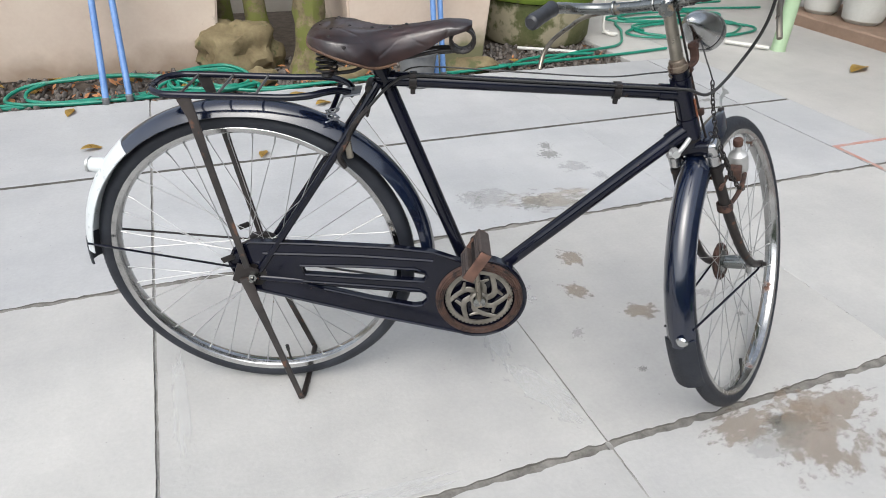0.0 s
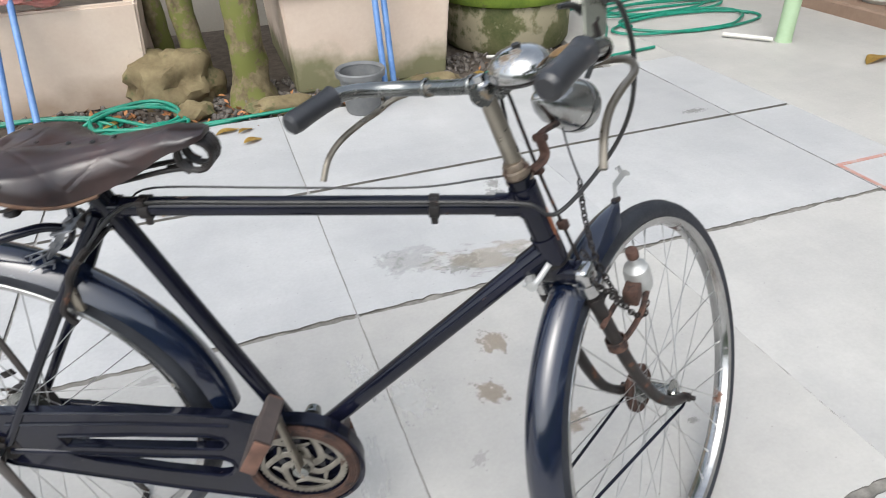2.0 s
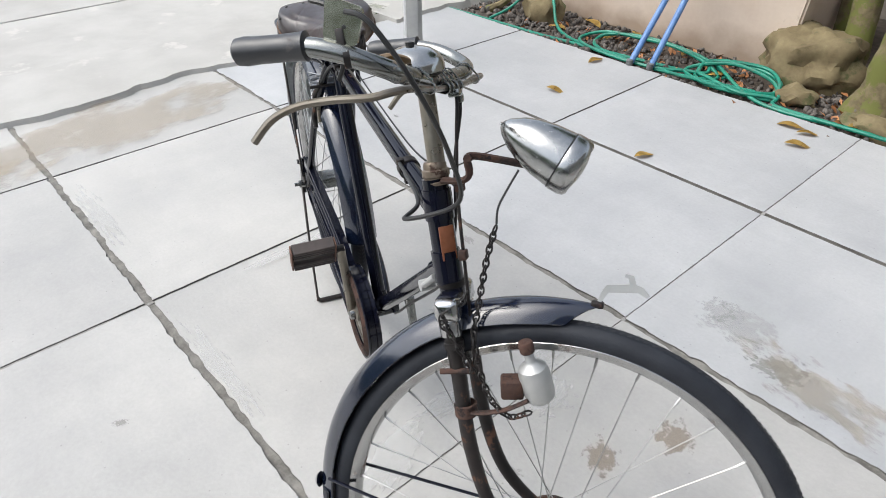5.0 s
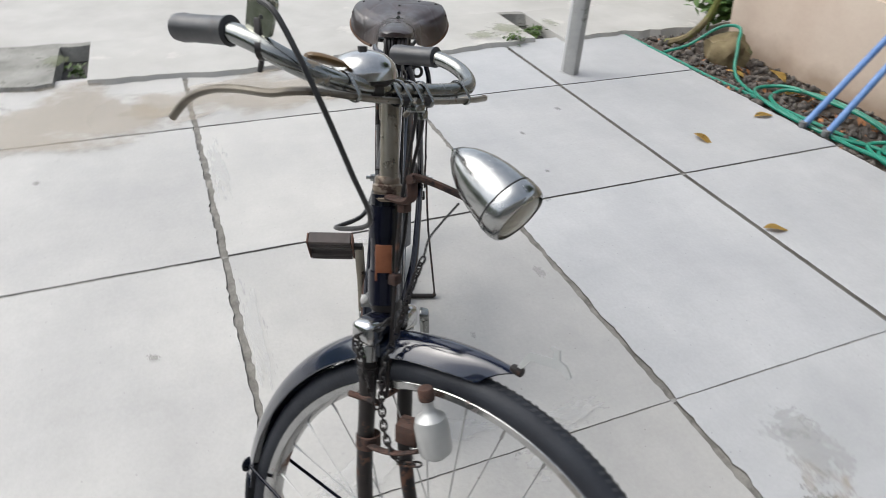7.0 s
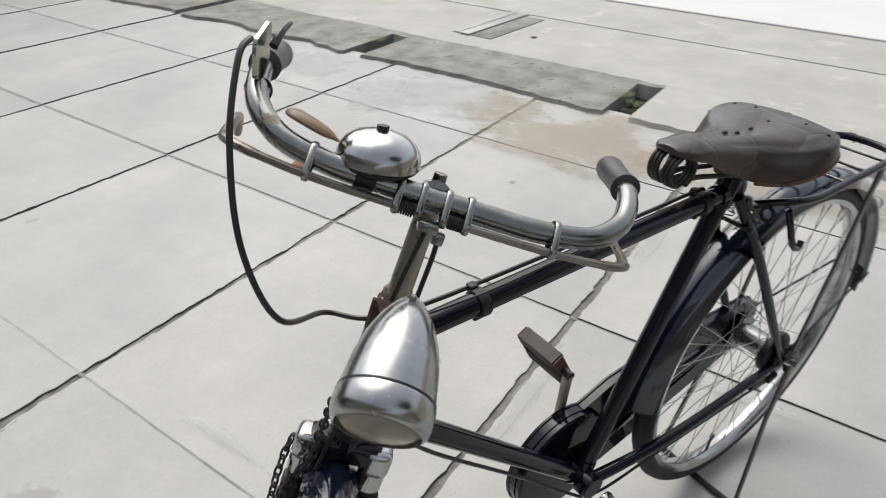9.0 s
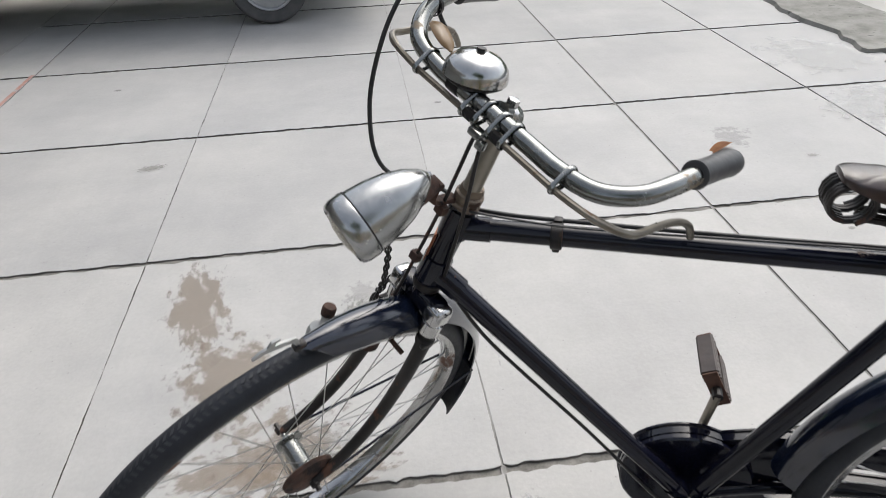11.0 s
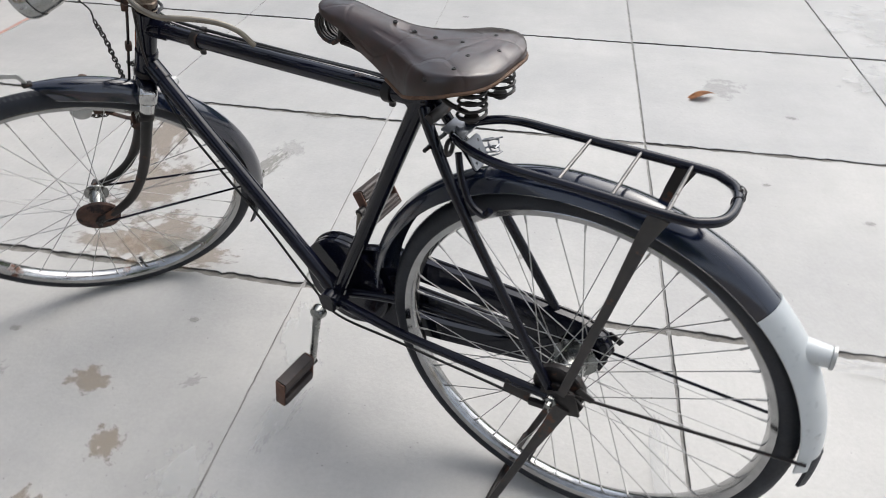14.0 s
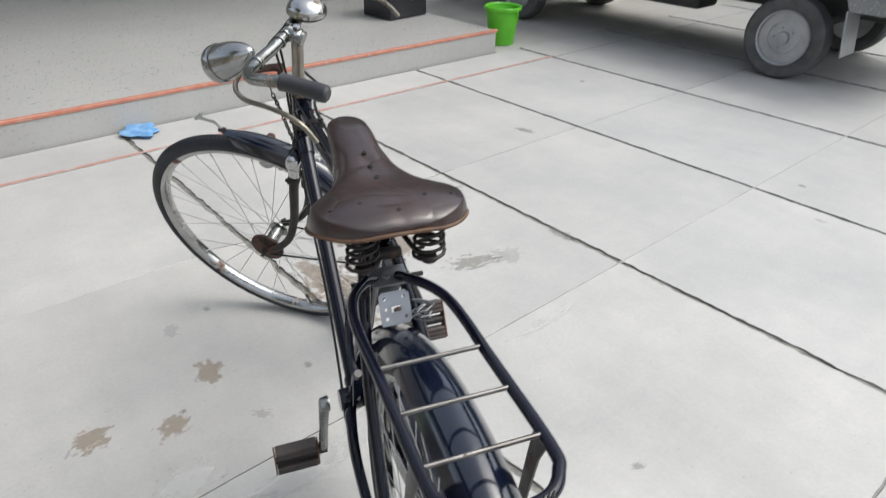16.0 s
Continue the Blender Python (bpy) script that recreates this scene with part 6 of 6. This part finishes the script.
part("ring_edge", lathe(BM(), [(0.083, 0.0), (0.083, 0.006), (0.085, 0.008), (0.087, 0.006), (0.089, 0.008), (0.091, 0.0055), (0.093, 0.0075), (0.096, 0.005), (0.098, 0.006), (0.102, 0.001), (0.102, -0.002)], pose(CC.x, -0.060, CC.y, 90), 64, True), RUST, case, "rusty ring round the chainwheel")
bm = BM()
tooth = []
for i in range(144):
    r = 0.080 if i % 3 else 0.0755
    a = 2 * math.pi * i / 144
    tooth.append((r * math.cos(a), r * math.sin(a)))
inner = [(0.067 * math.cos(2 * math.pi * i / 48), 0.067 * math.sin(2 * math.pi * i / 48)) for i in range(48)]
plate(bm, tooth, [inner], 0.004, pose(CC.x, -0.053, CC.y, 90))
ringwheel = part("chainwheel", bm, COG_STEEL, bike, "dull grey chainwheel with scrolled arms")
for i in range(6):
    a = 2 * math.pi * i / 6
    pts = glide([(0.018 * math.cos(a), 0.018 * math.sin(a), 0), (0.036 * math.cos(a + 0.35), 0.036 * math.sin(a + 0.35), 0), (0.050 * math.cos(a + 0.85), 0.050 * math.sin(a + 0.85), 0), (0.069 * math.cos(a + 1.2), 0.069 * math.sin(a + 1.2), 0)], 5)
    bm = sweep(BM(), pts, [0.008, 0.0055], 8, flat=0.35)
    sweep(bm, glide([(0.044 * math.cos(a + 0.6), 0.044 * math.sin(a + 0.6), 0), (0.050 * math.cos(a + 0.30), 0.050 * math.sin(a + 0.30), 0), (0.056 * math.cos(a + 0.18), 0.056 * math.sin(a + 0.18), 0)], 4), [0.0055, 0.003], 6, flat=0.5)
    bmesh.ops.transform(bm, matrix=pose(CC.x, -0.055, CC.y, 90), verts=bm.verts)
    part("arm", bm, COG_STEEL, ringwheel)
part("boss", lathe(BM(), [(0.0, -0.004), (0.021, -0.004), (0.021, 0.010), (0.016, 0.014), (0.0, 0.016)], pose(CC.x, -0.052, CC.y, 90), 24), COG_STEEL, ringwheel)


def crank(s, end, name_label):
    base = Vector((CC.x if s < 0 else BB.x, 0.068 * s, CC.y if s < 0 else BB.z))
    c = part("crank", sweep(BM(), [base, base.lerp(Vector(end), 0.5), end], [0.0115, 0.0095, 0.0105], 10, flat=0.7), STEM_TAN if s < 0 else BAR_CHROME, bike, name_label)
    part("cotter", lathe(BM(), [(0.0, 0.0), (0.016, 0.0), (0.017, 0.004), (0.014, 0.018), (0.006, 0.021), (0.0, 0.021)], Matrix.Translation(base - Vector((0, 0.010 * s, 0))) @ pose(0, 0, 0, -90 * s), 20), BAR_CHROME, c)
    return c


def pedal(s, at, tilt):
    M0 = Matrix.Translation(at) @ Matrix.Rotation(tilt, 4, "Y")
    y0, y1 = 0.012 * s, 0.104 * s
    ym, L = (y0 + y1) / 2, abs(y1 - y0)
    root = part("pedal", sweep(BM(), [M0 @ Vector((0, -0.008 * s, 0)), M0 @ Vector((0, y1, 0))], 0.0085, 10), RUSTY_BLACK, bike, "old rubber block pedal")
    for x in (0.026, -0.026):
        prof = [(-0.012, -0.011), (-0.009, -0.014), (-0.007, -0.014), (-0.005, -0.011), (-0.003, -0.011), (-0.001, -0.014), (0.001, -0.014), (0.003, -0.011), (0.005, -0.011), (0.007, -0.014), (0.009, -0.014), (0.012, -0.011)]
        bm = plate(BM(), prof + [(-a, -b) for a, b in prof], [], L - 0.006, M0 @ pose(x, ym + (L - 0.006) / 2, 0, 90))
        part("block", bm, PEDAL_RUBBER, root, "ribbed worn rubber block")
    for y in (y0, y1):
        part("end_plate", box(BM(), 0.074, 0.0035, 0.024, M0 @ pose(0, y, 0), 0.0015), PEDAL_RUST, root, "bright rusty end plate")


END_R, END_L = Vector((0.258, -0.076, 0.476)), Vector((0.309, 0.076, 0.143))
crank(-1, END_R, "tarnished crank arm")
crank(1, END_L, "dull chrome crank arm")
pedal(-1, END_R, radians(-62))
pedal(1, END_L, radians(80))

# saddle: along it half width and height of the fold, then of the lower edge
rows_s = [(-0.082, 0.030, 0.893, 0.892, 0.032, 0.885), (-0.076, 0.054, 0.899, 0.896, 0.057, 0.882), (-0.060, 0.077, 0.905, 0.899, 0.082, 0.879), (-0.035, 0.090, 0.909, 0.899, 0.098, 0.875), (-0.005, 0.092, 0.909, 0.896, 0.102, 0.867),
          (0.025, 0.076, 0.907, 0.893, 0.094, 0.857), (0.05, 0.055, 0.906, 0.893, 0.075, 0.849), (0.08, 0.041, 0.908, 0.896, 0.057, 0.851), (0.11, 0.034, 0.912, 0.900, 0.046, 0.861), (0.145, 0.030, 0.917, 0.906, 0.038, 0.875),
          (0.175, 0.030, 0.922, 0.912, 0.034, 0.893), (0.20, 0.029, 0.924, 0.915, 0.032, 0.903), (0.218, 0.025, 0.924, 0.918, 0.027, 0.909), (0.229, 0.015, 0.922, 0.919, 0.016, 0.913)]


def saddle_point(row, u):
    x, wt, zc, ze, wl, zl = row
    a = abs(u)
    if a < 0.62:
        k = a / 0.62
        y, z = wt * k, zc + (ze - zc) * k ** 2.6 - 0.004 * math.exp(-(k / 0.25) ** 2) * (1 if -0.05 < x < 0.1 else 0)
    else:
        k = (a - 0.62) / 0.38
        y, z = wt + (wl - wt) * (1 - (1 - k) ** 2.0) * 0.75 + (wl - wt) * 0.25 * k, ze - (ze - zl) * k ** 1.25
    z += (0.0012 * noise.noise(Vector((x * 30, y * 30, 1))) + 0.0020 * noise.noise(Vector((x * 13, y * 13, 6)))) * (1.0 if x < 0.19 else 0.3)
    z -= 0.0022 * math.exp(-((a - 0.56 + 0.6 * x) / 0.03) ** 2) * (1.0 if -0.06 < x < 0.12 else 0.0)
    return Vector((x, math.copysign(y, u), z))


fine = [np.array(a) for a in rows_s]
fine = [tuple(0.5 * (2 * q + (r - p) * t + (2 * p - 5 * q + 4 * r - w) * t * t + (3 * q - p - 3 * r + w) * t ** 3)) for p, q, r, w in zip([fine[0]] + fine[:-2], fine[:-1], fine[1:], fine[2:] + [fine[-1]]) for t in (0.0, 0.25, 0.5, 0.75)] + [rows_s[-1]]
bm = BM()
grid = [[bm.verts.new(saddle_point(row, -1 + 2 * i / 40)) for i in range(41)] for row in fine]
for A, B in zip(grid, grid[1:]):
    for i in range(40):
        bm.faces.new((A[i], A[i + 1], B[i + 1], B[i]))
bm.faces.new(grid[0])
bm.faces.new(grid[-1])
inn = bmesh.ops.solidify(bm, geom=bm.faces[:], thickness=0.0045)
saddle = part("saddle", bm, LEATHER, bike, "worn dark brown-black leather saddle", smooth=60)
for k, u in ((4, 0.0), (3, 0.28), (3, -0.28), (3, 0.52), (3, -0.52), (4, 0.74), (4, -0.74), (2, 0.0)):
    p = saddle_point(rows_s[k], u)
    lean = -math.degrees(0.9 * u) if abs(u) > 0.6 else -8 * u
    part("rivet", lathe(BM(), [(0.0, 0.0008), (0.0012, 0.0008), (0.0018, 0.0015), (0.0028, 0.0012), (0.0036, -0.001), (0.0, -0.003)], pose(p.x, p.y, p.z - 0.0004, lean, 0, 0), 12), RUSTY_BLACK, saddle, "dark metal rivet")
# Holes are not pierced: black discs carry their inner dark.
for x in (0.104, 0.072, 0.038):
    row = min(rows_s, key=lambda r: abs(r[0] - x))
    part("eyelet", lathe(BM(), [(0.0, -0.001), (0.0016, -0.0008), (0.0022, 0.0004), (0.0032, 0.0), (0.0036, -0.002), (0.0, -0.003)], pose(x, 0, saddle_point(row, 0).z + 0.0022), 12), CABLE, saddle, "black disc for the dark of a vent hole")
for s in (1, -1):
    pts = [(-0.046 + (0.0205 - 0.00006 * i) * math.cos(i * 0.55), 0.043 * s + (0.0205 - 0.00006 * i) * math.sin(i * 0.55), 0.826 + i * 0.00092) for i in range(56)]
    part("spring", sweep(BM(), pts, 0.0025, 6), RUSTY_BLACK, saddle, "dark coil spring")
    pts = glide([(-0.046, 0.036 * s, 0.822), (0.0, 0.028 * s, 0.826), (0.035, 0.021 * s, 0.840), (0.10, 0.018 * s, 0.852), (0.165, 0.015 * s, 0.866), (0.195, 0.012 * s, 0.868)], 6)
    part("rail", sweep(BM(), pts, 0.0038, 8), RUSTY_BLACK, saddle, "dark saddle wire")
    pts = [(0.212 + 0.0235 * math.cos(i * 0.45 - 1.5), (0.004 + 0.00042 * i) * s, 0.888 + 0.0225 * math.sin(i * 0.45 - 1.5)) for i in range(42)]
    part("nose_spring", sweep(BM(), pts, 0.0034, 6), RUSTY_BLACK, saddle, "dark coil spring under the nose")
    part("spring_seat", lathe(BM(), [(0.0, 0.0), (0.010, 0.0), (0.012, 0.003), (0.010, 0.008), (0.0, 0.009)], pose(-0.046, 0.043 * s, 0.818), 14), RUSTY_BLACK, saddle)
edge = [saddle_point(r, -1.0) - Vector((0, 0, 0.0015)) for r in reversed(fine[2:30])] + [Vector((-0.083, y, 0.8845)) for y in (-0.024, -0.008, 0.008, 0.024)] + [saddle_point(r, 1.0) - Vector((0, 0, 0.0015)) for r in fine[2:30]]
part("raw_edge", sweep(BM(), edge, 0.0028, 6), RAW_EDGE, saddle, "brown raw edge of the leather")
part("clamp", box(BM(), 0.05, 0.05, 0.022, pose(0.045, 0, 0.842), 0.006), RUSTY_BLACK, saddle)
part("nose_bolt", sweep(BM(), [(0.165, 0, 0.862), (0.198, 0, 0.866)], 0.006, 8), RUSTY_BLACK, saddle)
part("cross_wire", sweep(BM(), glide([(-0.044, 0.062, 0.878), (-0.062, 0.04, 0.879), (-0.068, 0, 0.880), (-0.062, -0.04, 0.879), (-0.044, -0.062, 0.878)], 5), 0.0035, 8), RUSTY_BLACK, saddle)

# rear carrier
def flat_bar(bm, pts, widths, thick):
    """A flat iron bar that stands upright beside the wheel."""
    pts = [Vector(p) for p in pts]
    rows = []
    for i, (p, w) in enumerate(zip(pts, widths)):
        d = (pts[min(i + 1, len(pts) - 1)] - pts[max(i - 1, 0)]).normalized()
        side = Vector((d.z, 0, -d.x)).normalized() * w / 2
        rows.append([bm.verts.new(p + side * a + Vector((0, thick / 2 * b, 0))) for a, b in ((-0.8, -1), (0.8, -1), (1, -0.5), (1, 0.5), (0.8, 1), (-0.8, 1), (-1, 0.5), (-1, -0.5))])
    for A, B in zip(rows, rows[1:]):
        for k in range(8):
            bm.faces.new((A[k], A[(k + 1) % 8], B[(k + 1) % 8], B[k]))
    bm.faces.new(rows[0])
    bm.faces.new(rows[-1])
    return bm


RZ = 0.779
left_line = [(-0.004, 0.018, 0.773), (-0.016, 0.036, 0.780), (-0.048, 0.058, 0.783), (-0.085, 0.067, 0.781), (-0.13, 0.068, RZ), (-0.20, 0.066, RZ), (-0.34, 0.064, RZ), (-0.372, 0.056, RZ), (-0.392, 0.036, RZ)]
right_line = [(-0.008, -0.012, 0.777), (-0.030, -0.022, 0.784), (-0.056, -0.040, 0.785), (-0.085, -0.054, 0.782), (-0.13, -0.060, RZ), (-0.20, -0.061, RZ), (-0.34, -0.064, RZ), (-0.372, -0.056, RZ), (-0.392, -0.036, RZ)]
loop = right_line + [(-0.398, 0, RZ)] + list(reversed(left_line))
rack = part("carrier", sweep(BM(), glide(loop, 6), 0.0068, 12), FRAME_BLACK, bike, "black tubular rear carrier")
for x in (-0.186, -0.258, -0.328):
    part("cross_bar", sweep(BM(), [(x, -0.062, RZ + 0.002), (x, 0.062, RZ + 0.002)], 0.0028, 8), CROSS_STEEL, rack, "thin tarnished cross bar")
part("end_wire", sweep(BM(), glide([(-0.397 + (0.0078 + 0.002 * math.sin(i * 2.7)) * math.cos(i * 1.4), -0.045 + 0.0024 * i + 0.006 * math.sin(i * 1.1), RZ - 0.001 + 0.0085 * math.sin(i * 1.4)) for i in range(17)], 4), 0.0008, 5), RUSTY_BLACK, rack, "loose thin wire wound round the end")
bm = box(BM(), 0.036, 0.052, 0.004, pose(-0.004, 0, 0.776, 0, -12, 0), 0.0015)
lathe(bm, [(0.0, 0.004), (0.006, 0.004), (0.0065, 0.0), (0.0, -0.001)], pose(-0.006, 0.004, 0.778, 0, -12, 0), 6)
part("front_plate", bm, GALVANISED, rack, "grey galvanised clamp plate")
hole_ring = lambda cx, cy, r: [(cx + r * math.cos(2 * math.pi * i / 10), cy + r * math.sin(2 * math.pi * i / 10)) for i in range(10)]
PM = pose(-0.033, 0, 0.743, 0, 30, 0) @ Matrix(((0, 0, -1, 0), (-1, 0, 0, 0), (0, 1, 0, 0), (0, 0, 0, 1)))
part("slotted_plate", plate(BM(), [(-0.020, -0.022), (0.016, -0.022), (0.021, -0.017), (0.021, 0.018), (0.016, 0.023), (-0.016, 0.023), (-0.021, 0.018), (-0.021, -0.017)],
                            [hole_ring(-0.013, 0.014, 0.0026), hole_ring(0.013, 0.014, 0.0026), hole_ring(-0.013, -0.013, 0.0026), hole_ring(0.013, -0.013, 0.0026), hole_ring(-0.013, 0.0, 0.002), [(-0.006, -0.005), (0.008, -0.005), (0.008, 0.003), (-0.006, 0.003)]], 0.003, PM), GALVANISED, rack, "grey galvanised plate with holes and a slot")
part("ring_hook", sweep(BM(), [(-0.010, 0.040 + 0.010 * math.cos(i * 0.5236), 0.764 + 0.012 * math.sin(i * 0.5236)) for i in range(12)], 0.0035, 6, True), RUSTY_BLACK, rack, "dark ring hook")
part("spring_clip", sweep(BM(), glide([(-0.035, 0.058, 0.772), (-0.045, 0.066, 0.74), (-0.062, 0.07, 0.705), (-0.085, 0.07, 0.69), (-0.095, 0.068, 0.70)], 5), 0.0055, 8), FRAME_BLACK, rack, "black hooked spring arm")
part("wire_twist", sweep(BM(), [(-0.041 + 0.013 * math.cos(i * 0.8), -0.036 + 0.012 * math.sin(i * 1.1), 0.722 + 0.0011 * i) for i in range(28)], 0.0015, 5), GALVANISED, rack, "twisted grey wire")
for s in (1, -1):
    part("strut", flat_bar(BM(), [(-0.322, 0.066 * s, RZ - 0.004), (-0.310, 0.067 * s, 0.735), (-0.290, 0.068 * s, 0.62), (-0.246, 0.070 * s, 0.385)], [0.028, 0.020, 0.0155, 0.015], 0.005), STRUT_IRON, rack, "flat rusty carrier strut")

# rear stand
stand = part("stand", sweep(BM(), [(-0.153, -0.092, 0.012), (-0.147, -0.084, 0.0075), (-0.145, 0.0, 0.0075), (-0.147, 0.104, 0.0075), (-0.153, 0.110, 0.012)], 0.0072, 10), RUSTY_BLACK, bike, "rusty rear stand on the concrete")
for foot, s in ((0.110, 1), (-0.092, -1)):
    part("leg", flat_bar(BM(), [(-0.252, 0.074 * s, 0.36), (-0.236, 0.077 * s, 0.30), (-0.21, 0.083 * s, 0.215), (-0.150, foot, 0.006)], [0.028, 0.022, 0.016, 0.014], 0.006), STRUT_IRON, stand, "flat rusty leg")
for s in (1, -1):
    part("bracket", box(BM(), 0.05, 0.006, 0.05, pose(-0.252, 0.069 * s, 0.365, 0, 20, 0), 0.003), RUSTY_BLACK, stand)
    part("axle_nut", lathe(BM(), [(0.0, 0.062), (0.010, 0.062), (0.010, 0.082), (0.005, 0.083), (0.005, 0.094), (0.0, 0.094)], Matrix.Translation(REAR) @ pose(0, 0, 0, -90 * s), 6), BAR_CHROME, stand)
    part("hook", box(BM(), 0.03, 0.004, 0.014, pose(-0.285, 0.072 * s, 0.41, 0, -25, 0), 0.002), RUSTY_BLACK, stand)

# rear brake and small fittings
part("brake_cable_lower", sweep(BM(), glide([(0.661, 0.012, 0.677), (0.605, 0.018, 0.605), (0.45, 0.016, 0.445), (0.33, 0.022, 0.32), (0.26, 0.030, 0.275), (0.1, 0.040, 0.29), (-0.1, 0.052, 0.31), (-0.21, 0.062, 0.322)], 6), 0.0028, 6), CABLE, bike, "black cable under the down tube")
bm = box(BM(), 0.03, 0.012, 0.012, pose(-0.205, 0.064, 0.33, 0, 10, 0), 0.003)
box(bm, 0.05, 0.008, 0.030, pose(-0.165, 0.058, 0.335, 0, -5, 0), 0.003)
part("brake_arm", bm, RUSTY_BLACK, bike, "black brake arm beside the rear hub")
bm = box(BM(), 0.014, 0.010, 0.05, pose(-0.012, -0.040, 0.672, 0, -8, 0), 0.003)
part("brake_block", bm, STEM_TAN, bike, "brass-coloured brake fitting by the seat stay")
bm = sweep(BM(), glide([(0.03, -0.034, 0.755), (0.0, -0.046, 0.72), (-0.012, -0.046, 0.69), (-0.03, -0.050, 0.655), (-0.018, -0.05, 0.63)], 5), 0.0055, 8)
sweep(bm, [(0.03, -0.06, 0.748), (0.03, 0.045, 0.748)], 0.0035, 6)
part("brake_linkage", bm, RUSTY_BLACK, bike, "rusty brake linkage behind the seat tube")
bm = sweep(BM(), glide([(0.696, -0.02, 0.707), (0.676, -0.03, 0.679), (0.661, -0.022, 0.672)], 4), 0.005, 8)
lathe(bm, [(0.0, -0.01), (0.009, -0.01), (0.009, 0.012), (0.0, 0.012)], pose(0.671, -0.022, 0.675, 90), 8)
part("cable_stop", bm, GREY_ALU, bike, "grey cable stop under the head tube")

# ---- the slabs of the floor, one by one ----
XS = [(-1.735, -1.0135), (-1.0065, -0.0036), (0.0036, 0.9965), (1.0035, 2.0085), (2.0135, 3.100), (3.106, 3.452)]
YS = [(-7.15, -6.16), (-6.13, -5.16), (-5.13, -4.15), (-4.12, -3.045), (-3.022, -2.000), (-1.980, -0.995), (-0.975, -0.011), (0.011, 0.998), (1.018, 1.839), (1.861, 2.735)]


for y in (-3.0335, -1.99, -0.985, 0.0, 1.008):
    bm = box(BM(), 5.1, 0.034, 0.012, pose(0.84, y, -0.013))
    bmesh.ops.subdivide_edges(bm, edges=[e for e in bm.edges if e.calc_length() > 1], cuts=160)
    for v in bm.verts:
        if v.co.z > -0.01:
            v.co.z += 0.0045 * min(1.0, max(0.0, 0.6 - v.co.x)) + 0.004 * noise.noise(Vector((v.co.x * 9, v.co.y * 30, 2))) + 0.002 * noise.noise(Vector((v.co.x * 40, v.co.y * 30, 2)))
    part("joint", bm, JOINT, floor, "sandy grey filling of a wide joint")


for x in (-1.01, 0.0, 1.0):
    bm = box(BM(), 0.012, 9.9, 0.008, pose(x, -2.22, -0.0072))
    bmesh.ops.subdivide_edges(bm, edges=[e for e in bm.edges if e.calc_length() > 1], cuts=200)
    for v in bm.verts:
        if v.co.z > -0.004:
            v.co.z += 0.0012 * noise.noise(Vector((v.co.x * 30, v.co.y * 12, 4))) + (0.0022 if v.co.y < -0.1 else 0.0)
    part("joint", bm, THIN_JOINT, floor, "dirty grey filling of a narrow joint")


def slab(x0, x1, y0, y1, seed, lift):
    bm = BM()
    pts = []
    for (ax, ay), (bx, by) in (((x0, y0), (x1, y0)), ((x1, y0), (x1, y1)), ((x1, y1), (x0, y1)), ((x0, y1), (x0, y0))):
        k = max(3, int(math.hypot(bx - ax, by - ay) / 0.016))
        rough = 0.008 if ay == by and abs(ay - 1.85) > 0.05 else 0.0018
        for i in range(k):
            t = i / k
            x, y = ax + (bx - ax) * t, ay + (by - ay) * t
            o = rough * (0.7 * noise.noise(Vector((x * 7, y * 7, seed))) + 0.8 * noise.noise(Vector((x * 31, y * 31, seed))) + 0.6 * noise.noise(Vector((x * 75, y * 75, seed))))
            pts.append((x + (o if ax == bx else 0), y + (o if ay == by else 0)))
    cx, cy = (x0 + x1) / 2, (y0 + y1) / 2
    ins = lambda p, d: (p[0] - cx - d * (1 if p[0] > cx else -1) * (abs(p[0] - cx) > 0.9 * (x1 - x0) / 2), p[1] - cy - d * (1 if p[1] > cy else -1) * (abs(p[1] - cy) > 0.9 * (y1 - y0) / 2))
    top = [bm.verts.new((*ins(p, 0.0010), 0.0)) for p in pts]
    mid = [bm.verts.new((*ins(p, 0.0), -0.0012)) for p in pts]
    low = [bm.verts.new((*ins(p, 0.0), -0.03)) for p in pts]
    bm.faces.new(top)
    n = len(pts)
    for i in range(n):
        j = (i + 1) % n
        bm.faces.new((top[i], top[j], mid[j], mid[i]))
        bm.faces.new((mid[i], mid[j], low[j], low[i])).material_index = 1
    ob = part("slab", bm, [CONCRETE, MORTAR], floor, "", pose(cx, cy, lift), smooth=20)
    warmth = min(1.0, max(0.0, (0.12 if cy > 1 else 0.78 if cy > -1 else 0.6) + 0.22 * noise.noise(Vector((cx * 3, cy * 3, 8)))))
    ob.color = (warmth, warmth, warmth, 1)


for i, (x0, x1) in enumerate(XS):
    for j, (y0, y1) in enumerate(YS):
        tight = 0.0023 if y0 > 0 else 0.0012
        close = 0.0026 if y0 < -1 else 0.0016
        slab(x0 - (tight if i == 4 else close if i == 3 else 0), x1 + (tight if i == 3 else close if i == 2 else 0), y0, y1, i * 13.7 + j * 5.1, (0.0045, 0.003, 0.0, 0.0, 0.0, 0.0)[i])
